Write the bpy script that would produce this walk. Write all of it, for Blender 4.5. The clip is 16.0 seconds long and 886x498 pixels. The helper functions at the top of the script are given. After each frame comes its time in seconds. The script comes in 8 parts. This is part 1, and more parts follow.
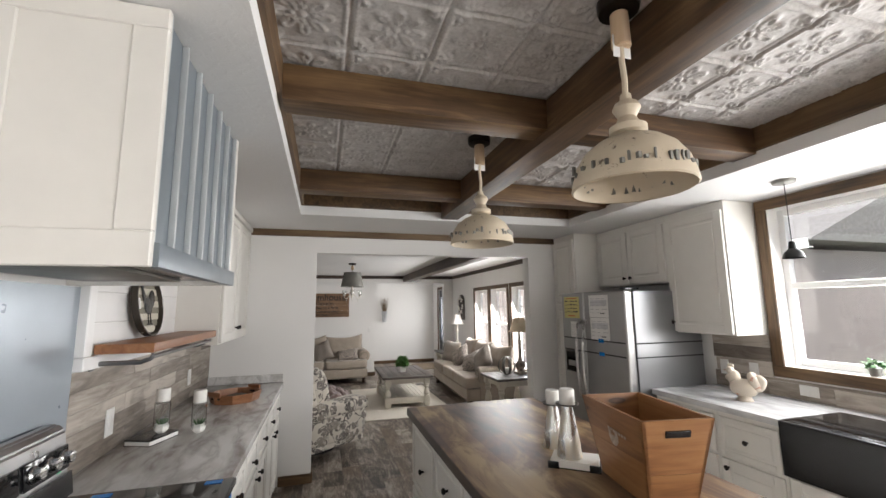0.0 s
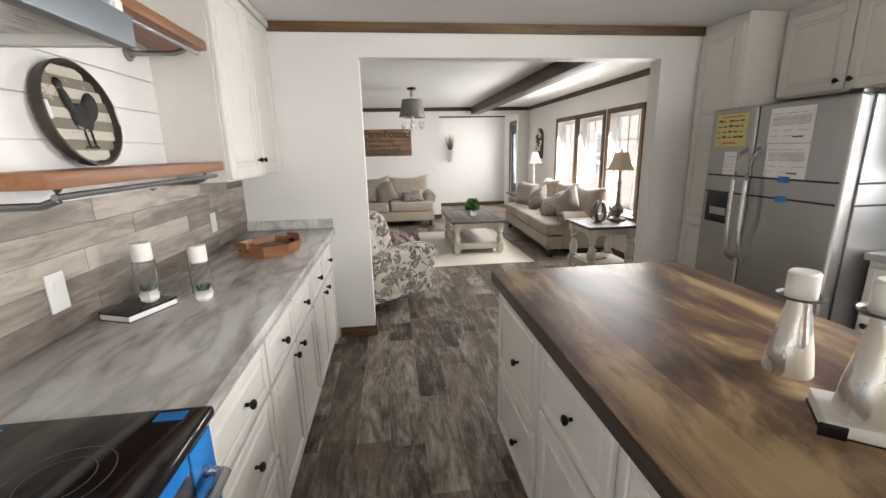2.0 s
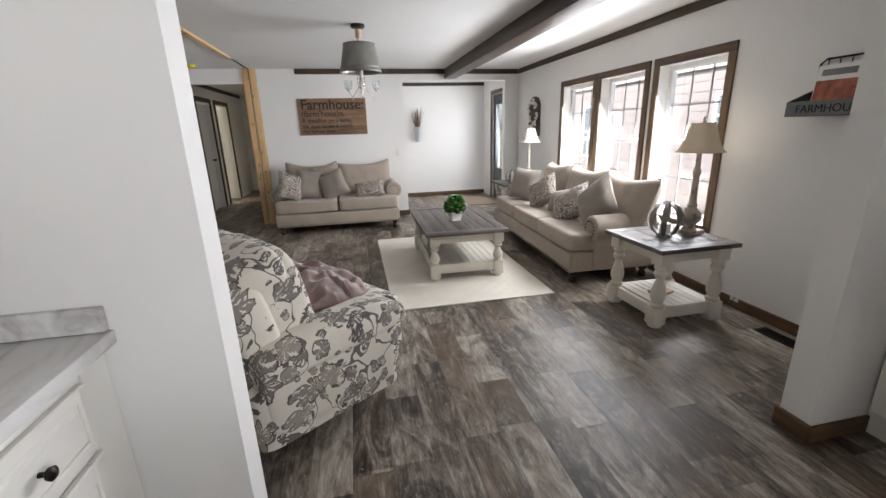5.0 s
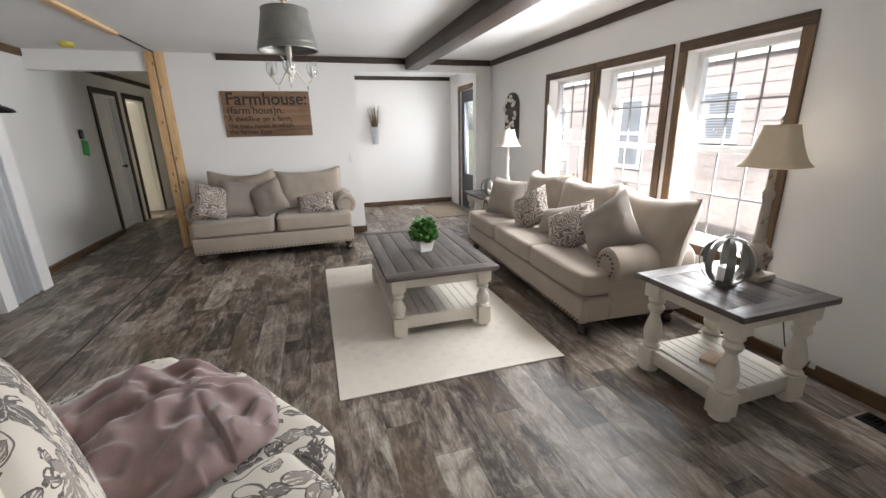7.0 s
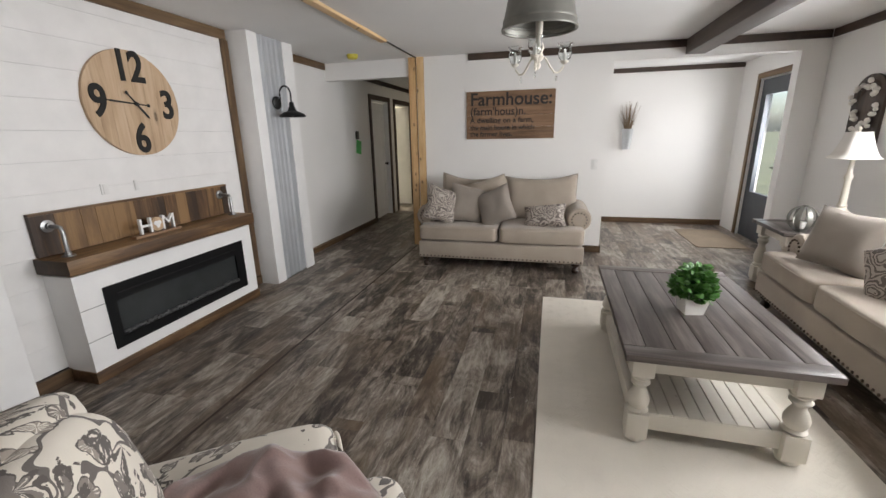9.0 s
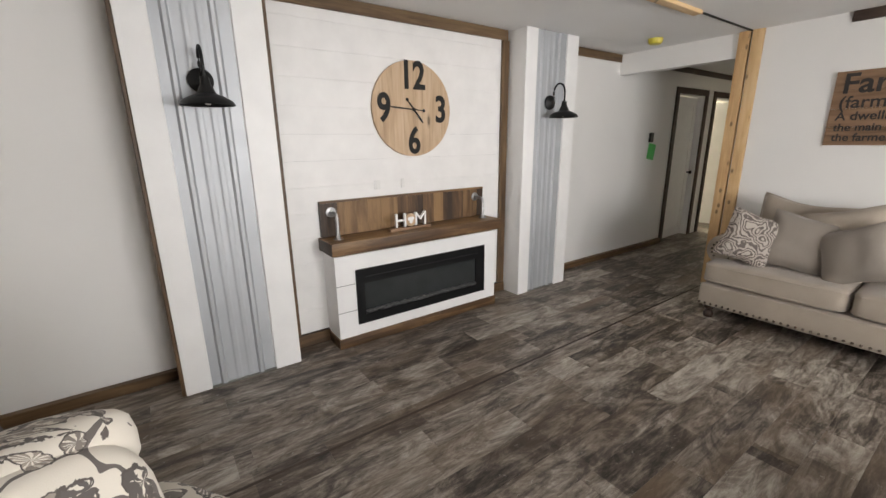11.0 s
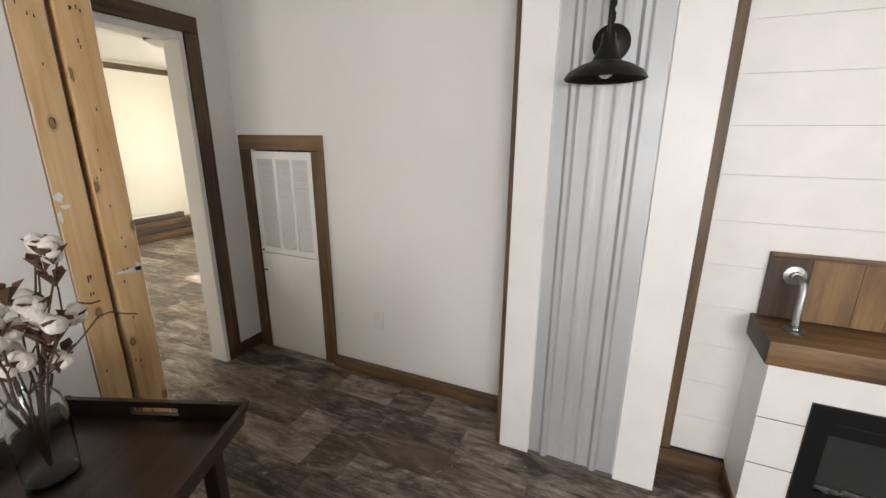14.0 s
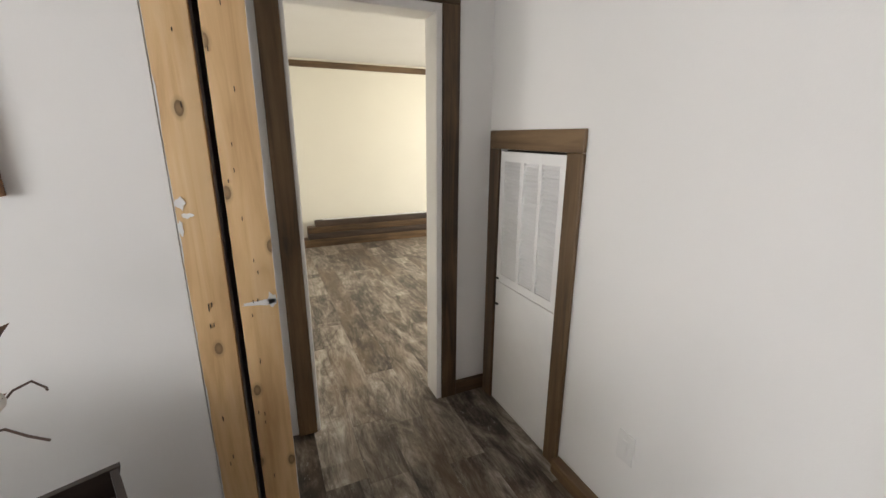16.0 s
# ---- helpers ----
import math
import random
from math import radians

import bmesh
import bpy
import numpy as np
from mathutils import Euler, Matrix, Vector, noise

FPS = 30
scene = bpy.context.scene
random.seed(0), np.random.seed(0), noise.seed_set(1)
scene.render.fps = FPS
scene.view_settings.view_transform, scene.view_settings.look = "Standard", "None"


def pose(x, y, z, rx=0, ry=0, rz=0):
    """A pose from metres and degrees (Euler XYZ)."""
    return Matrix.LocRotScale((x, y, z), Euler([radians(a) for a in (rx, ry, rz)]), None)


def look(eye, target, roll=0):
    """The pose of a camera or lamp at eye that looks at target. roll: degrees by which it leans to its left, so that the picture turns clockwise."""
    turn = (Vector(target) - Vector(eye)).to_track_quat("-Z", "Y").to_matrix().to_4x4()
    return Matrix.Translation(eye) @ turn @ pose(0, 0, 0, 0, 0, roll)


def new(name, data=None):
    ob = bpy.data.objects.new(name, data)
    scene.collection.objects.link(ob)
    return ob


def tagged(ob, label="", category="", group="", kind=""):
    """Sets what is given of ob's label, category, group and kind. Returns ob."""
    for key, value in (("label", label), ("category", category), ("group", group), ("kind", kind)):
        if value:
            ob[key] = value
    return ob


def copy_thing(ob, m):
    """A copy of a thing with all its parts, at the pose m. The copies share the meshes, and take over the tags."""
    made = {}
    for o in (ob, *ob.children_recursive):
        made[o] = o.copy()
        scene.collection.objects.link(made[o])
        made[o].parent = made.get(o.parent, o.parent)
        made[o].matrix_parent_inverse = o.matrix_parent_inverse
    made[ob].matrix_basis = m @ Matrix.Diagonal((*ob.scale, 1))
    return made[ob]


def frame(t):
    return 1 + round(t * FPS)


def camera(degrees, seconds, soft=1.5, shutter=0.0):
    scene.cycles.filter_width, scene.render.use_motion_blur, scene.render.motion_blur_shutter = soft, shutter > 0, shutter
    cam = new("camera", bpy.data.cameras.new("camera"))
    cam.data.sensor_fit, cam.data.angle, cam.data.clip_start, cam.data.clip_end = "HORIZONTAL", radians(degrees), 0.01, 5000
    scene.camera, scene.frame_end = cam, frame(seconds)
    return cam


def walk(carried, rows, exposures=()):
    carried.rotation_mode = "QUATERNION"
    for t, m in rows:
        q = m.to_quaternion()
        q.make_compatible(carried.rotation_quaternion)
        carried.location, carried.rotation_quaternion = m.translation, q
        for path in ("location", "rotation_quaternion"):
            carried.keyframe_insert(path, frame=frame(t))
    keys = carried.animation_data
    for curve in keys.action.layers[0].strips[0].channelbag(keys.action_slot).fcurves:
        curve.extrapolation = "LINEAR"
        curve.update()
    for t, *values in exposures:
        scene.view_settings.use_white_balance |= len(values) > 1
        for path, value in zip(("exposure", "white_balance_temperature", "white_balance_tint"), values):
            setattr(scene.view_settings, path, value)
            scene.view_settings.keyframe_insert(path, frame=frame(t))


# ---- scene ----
cam = camera(94.5, 16.0)
PATH = [
    (0, (0.28, -0.065, 1.582), (0.832, 1.837, 1.861), -0.8),
    (0.5, (0.34, 0.144, 1.546), (0.8, 2.089, 1.628), -0.6),
    (1, (0.377, 0.397, 1.512), (0.746, 2.358, 1.378), -0.9),
    (1.5, (0.375, 0.685, 1.48), (0.661, 2.637, 1.15), -1.1),
    (2, (0.389, 0.956, 1.473), (0.623, 2.887, 1.004), -1.3),
    (2.5, (0.444, 1.28, 1.471), (0.66, 3.196, 0.938), -1.3),
    (3, (0.481, 1.591, 1.449), (0.687, 3.501, 0.891), -1.4),
    (3.2, (0.494, 1.731, 1.451), (0.693, 3.639, 0.888), -1.6),
    (5.3, (0.645, 3.159, 1.398), (1.101, 5.024, 0.838), -1.4),
    (5.5, (0.668, 3.285, 1.393), (1.177, 5.135, 0.829), -1.2),
    (6, (0.772, 3.545, 1.418), (1.37, 5.368, 0.853), -1.3),
    (6.5, (0.799, 3.806, 1.425), (1.423, 5.62, 0.86), -1.2),
    (7, (0.822, 4.031, 1.423), (1.382, 5.866, 0.859), -1.3),
    (7.5, (0.882, 4.252, 1.419), (1.283, 6.132, 0.864), -1.2),
    (8, (0.916, 4.406, 1.414), (1.069, 6.324, 0.868), -1.1),
    (8.5, (0.877, 4.607, 1.408), (0.722, 6.526, 0.866), -1.2),
    (9, (0.83, 4.797, 1.428), (0.344, 6.662, 0.894), -1.1),
    (9.5, (0.821, 4.978, 1.431), (0.0, 6.724, 0.902), -1.0),
    (10, (0.851, 5.141, 1.444), (-0.277, 6.707, 0.92), -0.8),
    (10.2, (0.858, 5.2, 1.452), (-0.385, 6.675, 0.925), -0.7),
    (12.3, (0.521, 5.814, 1.421), (-1.356, 6.309, 0.94), -0.5),
    (12.5, (0.432, 5.835, 1.419), (-1.47, 6.211, 0.93), -0.4),
    (13, (0.214, 5.846, 1.419), (-1.722, 5.88, 0.917), -0.0),
    (13.5, (0.02, 5.878, 1.425), (-1.872, 5.483, 0.908), 0.0),
    (14, (-0.134, 5.859, 1.456), (-1.9, 5.086, 0.922), 0.4),
    (14.5, (-0.362, 5.812, 1.421), (-1.904, 4.653, 0.895), 0.1),
    (15, (-0.579, 5.696, 1.429), (-1.867, 4.259, 0.904), 0.2),
    (15.5, (-0.8, 5.567, 1.419), (-1.828, 3.934, 0.893), 0.3),
    (16, (-0.988, 5.428, 1.423), (-1.772, 3.666, 0.893), 0.2),
]
walk(cam, [(t, look(eye, target, roll)) for t, eye, target, roll in PATH], [(0.0, 0.54, 6350, 10), (1.0, 0.79, 6500, 10), (2.0, 1.03, 6450, 10), (3.2, 1.0, 6350, 10), (5.3, 0.91, 6050, 10), (7.0, 0.94, 6150, 10), (9.0, 0.88, 6250, 10), (10.2, 0.98, 6350, 10), (12.3, 1.23, 6500, 10), (14.5, 1.22, 6500, 10), (15.2, 1.34, 6400, 10), (16.0, 1.41, 6280, 10)])

# ---- world, sun, daylight ----
world = bpy.data.worlds.new("sky")
scene.world = world
world.use_nodes = True
wt = world.node_tree
sky = wt.nodes.new("ShaderNodeTexSky")
sky.sky_type, sky.sun_disc = "NISHITA", False
sky.sun_elevation, sky.sun_rotation = radians(38), radians(250)
sky.air_density, sky.dust_density = 1.0, 2.5
wt.links.new(sky.outputs[0], wt.nodes["Background"].inputs[0])
wt.nodes["Background"].inputs[1].default_value = 0.14
sun = new("sun", bpy.data.lights.new("sun", "SUN"))
sun.data.energy, sun.data.angle, sun.data.color = 4.0, radians(0.6), (1.0, 0.95, 0.88)
sun.matrix_world = look((-12.1, -4.3, 10.0), (0, 0, 0))


def daylight(name, at, to, w, h, watts, colour=(1.0, 0.98, 0.955)):
    lamp = new(name, bpy.data.lights.new(name, "AREA"))
    lamp.data.shape, lamp.data.size, lamp.data.size_y = "RECTANGLE", w, h
    lamp.data.energy, lamp.data.color = watts, colour
    lamp.matrix_world = look(at, to)
    return lamp


for yc in (6.17, 7.105, 7.99):
    daylight("window_daylight", (3.62, yc, 1.27), (0, yc, -0.4), 0.7, 1.25, 36)
daylight("window_daylight", (3.62, 1.2, 1.68), (0, 1.2, 0.2), 1.5, 1.0, 50)
# This lamp's dining window is unseen; both are added to brighten the kitchen.
daylight("window_daylight", (3.62, -1.6, 1.3), (0, -1.2, 0.0), 1.7, 1.9, 114)
daylight("window_daylight", (3.62, 10.9, 1.3), (1.5, 10.9, 0.9), 0.5, 1.1, 20)
daylight("window_daylight", (-4.95, 1.6, 1.4), (-2, 1.6, 1.0), 1.4, 1.3, 33, (1.0, 0.93, 0.78))
daylight("window_daylight", (-4.95, 13.0, 1.4), (-2, 13.0, 1.0), 1.2, 1.3, 50, (1.0, 0.9, 0.68))


# ---- helpers for meshes and materials ----
def bx(bm, x0, y0, z0, x1, y1, z1, bev=0.0, seg=2):
    vs = [bm.verts.new(c) for c in ((x0, y0, z0), (x1, y0, z0), (x1, y1, z0), (x0, y1, z0), (x0, y0, z1), (x1, y0, z1), (x1, y1, z1), (x0, y1, z1))]
    fs = [bm.faces.new([vs[i] for i in q]) for q in ((3, 2, 1, 0), (4, 5, 6, 7), (0, 1, 5, 4), (1, 2, 6, 5), (2, 3, 7, 6), (3, 0, 4, 7))]
    if bev:
        es = {e for f in fs for e in f.edges}
        bmesh.ops.bevel(bm, geom=list(es), offset=bev, segments=seg, affect="EDGES", profile=0.6)
    return bm


def box(x0, y0, z0, x1, y1, z1, bev=0.0, seg=2):
    return bx(bmesh.new(), x0, y0, z0, x1, y1, z1, bev, seg)


def lathe(bm, prof, seg=24, at=(0, 0, 0), axis="z", squash=1.0, cap=True):
    rings = []
    for r, h in prof:
        ring = []
        for i in range(seg):
            a = 2 * math.pi * i / seg
            u, v = r * math.cos(a), r * math.sin(a) * squash
            p = {"z": (u, v, h), "x": (h, u, v), "y": (v, h, u)}[axis]
            ring.append(bm.verts.new((at[0] + p[0], at[1] + p[1], at[2] + p[2])))
        rings.append(ring)
    for a, b in zip(rings, rings[1:]):
        for i in range(seg):
            bm.faces.new((a[i], a[(i + 1) % seg], b[(i + 1) % seg], b[i]))
    if cap and prof[0][0] > 1e-5:
        bm.faces.new(rings[0][::-1])
    if cap and prof[-1][0] > 1e-5:
        bm.faces.new(rings[-1])
    return bm


def turned(prof, seg=24, at=(0, 0, 0), axis="z"):
    return lathe(bmesh.new(), prof, seg, at, axis)


def shell(prof, seg=24, at=(0, 0, 0), axis="z"):
    """A turned shell with open ends."""
    return lathe(bmesh.new(), prof, seg, at, axis, 1.0, False)


def tube(bm, pts, r, seg=8):
    pts = [Vector(p) for p in pts]
    rings = []
    side = Vector((0, 0, 1))
    for i, p in enumerate(pts):
        d = (pts[min(i + 1, len(pts) - 1)] - pts[max(i - 1, 0)]).normalized()
        ref = side if abs(d.dot(side)) < 0.95 else Vector((1, 0, 0))
        u = d.cross(ref).normalized()
        v = d.cross(u)
        rr = r[i] if isinstance(r, (list, tuple)) else r
        rings.append([bm.verts.new(p + rr * (math.cos(2 * math.pi * k / seg) * u + math.sin(2 * math.pi * k / seg) * v)) for k in range(seg)])
    for a, b in zip(rings, rings[1:]):
        for k in range(seg):
            bm.faces.new((a[k], a[(k + 1) % seg], b[(k + 1) % seg], b[k]))
    bm.faces.new(rings[0][::-1])
    bm.faces.new(rings[-1])
    return bm


def spow(v, e):
    return math.copysign(abs(v) ** e, v)


def puff(bm, sx, sy, sz, at=(0, 0, 0), e1=0.35, e2=0.35, nu=28, nv=16, lump=0.0, m=None, seed=0):
    """A stuffed, rounded block with half sizes sx, sy, sz."""
    rows = []
    for j in range(nv + 1):
        ph = -math.pi / 2 + math.pi * j / nv
        row = []
        for i in range(nu):
            th = 2 * math.pi * i / nu
            p = Vector((sx * spow(math.cos(ph), e1) * spow(math.cos(th), e2), sy * spow(math.cos(ph), e1) * spow(math.sin(th), e2), sz * spow(math.sin(ph), e1)))
            if lump:
                p *= 1 + lump * noise.noise(p * 4 + Vector((seed * 3.7, seed, 0)))
            if m is not None:
                p = m @ p
            row.append(bm.verts.new(p + Vector(at)))
        rows.append(row)
    for a, b in zip(rows, rows[1:]):
        for i in range(nu):
            bm.faces.new((a[i], a[(i + 1) % nu], b[(i + 1) % nu], b[i]))
    bmesh.ops.remove_doubles(bm, verts=rows[0] + rows[-1], dist=1e-5)
    return bm


def pillow(w, h, t, seed=0, n=14):
    """A square scatter pillow, pinched to its seam, standing in the xz plane."""
    bm = bmesh.new()
    for s in (1, -1):
        g = []
        for i in range(n + 1):
            row = []
            for j in range(n + 1):
                u, v = 2 * i / n - 1, 2 * j / n - 1
                k = max(0.0, (1 - u ** 4) * (1 - v ** 4)) ** 0.6
                pull = 1 - 0.10 * (1 - abs(u * v)) * max(u * u, v * v)
                wob = 0.06 * t * noise.noise(Vector((u * 2.2 + seed * 5, v * 2.2, s)))
                row.append(bm.verts.new((u * w / 2 * pull, s * (k * t / 2 + wob * k), v * h / 2 * pull)))
            g.append(row)
        for i in range(n):
            for j in range(n):
                q = (g[i][j], g[i + 1][j], g[i + 1][j + 1], g[i][j + 1])
                bm.faces.new(q if s < 0 else q[::-1])
    bmesh.ops.remove_doubles(bm, verts=bm.verts[:], dist=1e-5)
    return bm


def link(name, bm, material, smooth=None):
    me = bpy.data.meshes.new(name)
    if bm.faces:
        bmesh.ops.recalc_face_normals(bm, faces=bm.faces[:])
    bm.to_mesh(me)
    bm.free()
    me.materials.append(material)
    if smooth is not None:
        me.polygons.foreach_set("use_smooth", [True] * len(me.polygons))
        me.set_sharp_from_angle(angle=radians(smooth))
    return new(name, me)


def part(name, bm, material, parent, label="", smooth=35, m=None):
    ob = link(name, bm, material, smooth)
    ob.parent = parent
    if m is not None:
        ob.matrix_basis = m
    return tagged(ob, label)


def thing(name, label, category, m=None, group="", kind=""):
    ob = new(name)
    ob.empty_display_size = 0.1
    if m is not None:
        ob.matrix_basis = m
    return tagged(ob, label, category, group, kind)


def single(name, bm, material, label, category, m=None, group="", kind="", smooth=35):
    ob = link(name, bm, material, smooth)
    if m is not None:
        ob.matrix_basis = m
    return tagged(ob, label, category, group, kind)


def setting(name, bm, material, label, category, smooth=None):
    return tagged(link(name, bm, material, smooth), label, category, "", "structure")


def lettering(text, size, depth, material, parent, m, name="lettering", align="LEFT", label="", bold=0.0):
    cu = bpy.data.curves.new(name, "FONT")
    cu.body, cu.size, cu.extrude, cu.align_x, cu.offset = text, size, depth, align, bold
    tmp = bpy.data.objects.new("tmp", cu)
    scene.collection.objects.link(tmp)
    me = bpy.data.meshes.new_from_object(tmp)
    bpy.data.objects.remove(tmp)
    me.materials.clear()
    me.materials.append(material)
    ob = new(name, me)
    ob.parent = parent
    ob.matrix_basis = m
    return tagged(ob, label)


# ---- materials ----
class Nodes:
    def __init__(self, name):
        self.mat = bpy.data.materials.new(name)
        self.mat.use_nodes = True
        self.t = self.mat.node_tree
        self.b = self.t.nodes["Principled BSDF"]
        self.co = self.t.nodes.new("ShaderNodeTexCoord").outputs["Object"]

    def n(self, kind, **kw):
        node = self.t.nodes.new(kind)
        for k, v in kw.items():
            node.inputs[k].default_value = v
        return node

    def link(self, a, b):
        self.t.links.new(a, b)

    def mapping(self, scale, vec=None, rot=(0, 0, 0)):
        m = self.n("ShaderNodeMapping", Scale=scale, Rotation=rot)
        self.link(vec or self.co, m.inputs["Vector"])
        return m.outputs[0]

    def noise(self, vec, scale, detail=4.0, rough=0.55, distort=0.0):
        k = self.n("ShaderNodeTexNoise", Scale=scale, Detail=detail, Roughness=rough, Distortion=distort)
        self.link(vec, k.inputs["Vector"])
        return k.outputs["Fac"]

    def ramp(self, fac, stops):
        r = self.t.nodes.new("ShaderNodeValToRGB")
        el = r.color_ramp.elements
        while len(el) < len(stops):
            el.new(0.5)
        for e, (p, c) in zip(el, stops):
            e.position, e.color = p, (c if len(c) == 4 else (*c, 1))
        self.link(fac, r.inputs[0])
        return r.outputs[0]

    def math(self, op, a, b=None, clamp=False):
        m = self.t.nodes.new("ShaderNodeMath")
        m.operation, m.use_clamp = op, clamp
        for i, v in enumerate((a, b)):
            if v is None:
                continue
            if isinstance(v, (int, float)):
                m.inputs[i].default_value = v
            else:
                self.link(v, m.inputs[i])
        return m.outputs[0]

    def mix(self, fac, a, b, blend="MIX"):
        m = self.t.nodes.new("ShaderNodeMix")
        m.data_type, m.blend_type = "RGBA", blend
        for i, v in ((0, fac), (6, a), (7, b)):
            if isinstance(v, (int, float)):
                m.inputs[i].default_value = v
            elif isinstance(v, tuple):
                m.inputs[i].default_value = (*v, 1)
            else:
                self.link(v, m.inputs[i])
        return m.outputs[2]

    def shift(self, vec, amount):
        """Moves the pattern by a chance amount for each piece."""
        oi = self.t.nodes.new("ShaderNodeObjectInfo").outputs["Random"]
        ge = self.t.nodes.new("ShaderNodeNewGeometry").outputs["Random Per Island"]
        self.rand = self.math("FRACT", self.math("ADD", oi, ge))
        s = self.math("MULTIPLY", self.rand, amount)
        c = self.t.nodes.new("ShaderNodeCombineXYZ")
        for i in range(3):
            self.link(s, c.inputs[i])
        a = self.t.nodes.new("ShaderNodeVectorMath")
        self.link(vec, a.inputs[0])
        self.link(c.outputs[0], a.inputs[1])
        return a.outputs[0]

    def bump(self, height, strength, dist=0.01):
        b = self.n("ShaderNodeBump", Strength=strength, Distance=dist)
        self.link(height, b.inputs["Height"])
        self.link(b.outputs[0], self.b.inputs["Normal"])

    def done(self, colour, rough, metal=0.0, spec=None):
        for key, v in (("Base Color", colour), ("Roughness", rough), ("Metallic", metal)):
            if isinstance(v, tuple):
                self.b.inputs[key].default_value = (*v, 1)
            elif isinstance(v, (int, float)):
                self.b.inputs[key].default_value = v
            else:
                self.link(v, self.b.inputs[key])
        if spec is not None:
            self.b.inputs["Specular IOR Level"].default_value = spec
        return self.mat


def plain(name, c, rough=0.5, metal=0.0, vary=0.12, scale=6.0, bump=0.05, fine=180.0):
    k = Nodes(name)
    f = k.noise(k.co, scale, 5)
    lo = tuple(v * (1 - vary) for v in c)
    hi = tuple(min(1, v * (1 + vary)) for v in c)
    col = k.ramp(f, [(0.3, lo), (0.7, hi)])
    g = k.noise(k.co, fine, 2)
    k.bump(g, bump, 0.004)
    r = k.math("ADD", rough - 0.06, k.math("MULTIPLY", k.noise(k.co, scale * 2.3, 3), 0.12))
    return k.done(col, r, metal)


WOODS = {}


def wood(kind, axis="x"):
    """Stained boards with the grain along the axis."""
    if (kind, axis) in WOODS:
        return WOODS[kind, axis]
    tones = {
        "trim": ((0.038, 0.021, 0.010), (0.105, 0.060, 0.027), (0.19, 0.118, 0.058), 0.5),
        "dark_trim": ((0.022, 0.014, 0.010), (0.05, 0.030, 0.020), (0.09, 0.058, 0.040), 0.5),
        "beam": ((0.035, 0.017, 0.007), (0.095, 0.050, 0.021), (0.22, 0.13, 0.058), 0.5),
        "pine": ((0.50, 0.30, 0.135), (0.66, 0.44, 0.22), (0.74, 0.54, 0.31), 0.55),
        "shelf": ((0.16, 0.065, 0.028), (0.27, 0.115, 0.05), (0.36, 0.17, 0.08), 0.42),
        "crate": ((0.15, 0.058, 0.018), (0.27, 0.12, 0.042), (0.36, 0.185, 0.075), 0.45),
        "mantel": ((0.035, 0.017, 0.007), (0.108, 0.056, 0.023), (0.26, 0.15, 0.062), 0.5),
        "table": ((0.030, 0.023, 0.020), (0.078, 0.063, 0.056), (0.17, 0.145, 0.13), 0.42),
        "tray": ((0.014, 0.007, 0.005), (0.030, 0.016, 0.011), (0.052, 0.030, 0.020), 0.28),
        "clock": ((0.40, 0.27, 0.16), (0.54, 0.385, 0.245), (0.62, 0.47, 0.325), 0.6),
        "sign": ((0.10, 0.055, 0.028), (0.20, 0.115, 0.062), (0.28, 0.17, 0.10), 0.6),
    }[kind]
    k = Nodes(f"{kind}_wood_{axis}")
    s = {"x": (0.07, 1, 1), "y": (1, 0.07, 1), "z": (1, 1, 0.07)}[axis]
    v = k.shift(k.co, 17.0)
    m = k.mapping(s, v)
    a = k.noise(m, 26, 6, 0.62, 0.7)
    b = k.noise(k.mapping(tuple(0.4 if q == 1 else q * 2 for q in s), v), 9, 4, 0.6, 0.4)
    f = k.math("ADD", k.math("MULTIPLY", a, 0.55), k.math("MULTIPLY", b, 0.45))
    f = k.math("ADD", f, k.math("MULTIPLY", k.math("SUBTRACT", k.rand, 0.5), 0.40 if kind == "mantel" else 0.10))
    col = k.ramp(f, [(0.36, tones[0]), (0.5, tones[1]), (0.66, tones[2])])
    if kind in ("pine", "clock", "crate"):
        vo = k.n("ShaderNodeTexVoronoi", Scale=4.2)
        if kind == "pine":
            vo.voronoi_dimensions = "2D"
            kx = k.t.nodes.new("ShaderNodeSeparateXYZ")
            kc = k.t.nodes.new("ShaderNodeCombineXYZ")
            k.link(v, kx.inputs[0])
            k.link(k.math("MULTIPLY", k.math("ADD", kx.outputs[0], kx.outputs[1]), 2.3), kc.inputs[0])
            k.link(k.math("MULTIPLY", kx.outputs[2], 1.3), kc.inputs[1])
            k.link(kc.outputs[0], vo.inputs["Vector"])
        else:
            k.link(k.mapping(tuple(0.55 if q < 1 else 1.7 for q in s), v), vo.inputs["Vector"])
        knot = k.ramp(k.math("ADD", vo.outputs["Distance"], k.math("MULTIPLY", k.math("SUBTRACT", a, 0.5), 0.05)), [(0.03, (0.75, 0.75, 0.75)), (0.085, (0.95, 0.95, 0.95)), (0.10, (0.35, 0.35, 0.35)), (0.17, (0, 0, 0))])
        if kind == "pine":
            ks = k.t.nodes.new("ShaderNodeSeparateColor")
            k.link(vo.outputs["Color"], ks.inputs[0])
            knot = k.math("MULTIPLY", knot, k.math("GREATER_THAN", ks.outputs[0], 0.5))
        col = k.mix(knot, col, tuple(c * 0.32 for c in tones[0]))
    k.bump(a, 0.25, 0.004)
    WOODS[kind, axis] = k.done(col, tones[3])
    return WOODS[kind, axis]


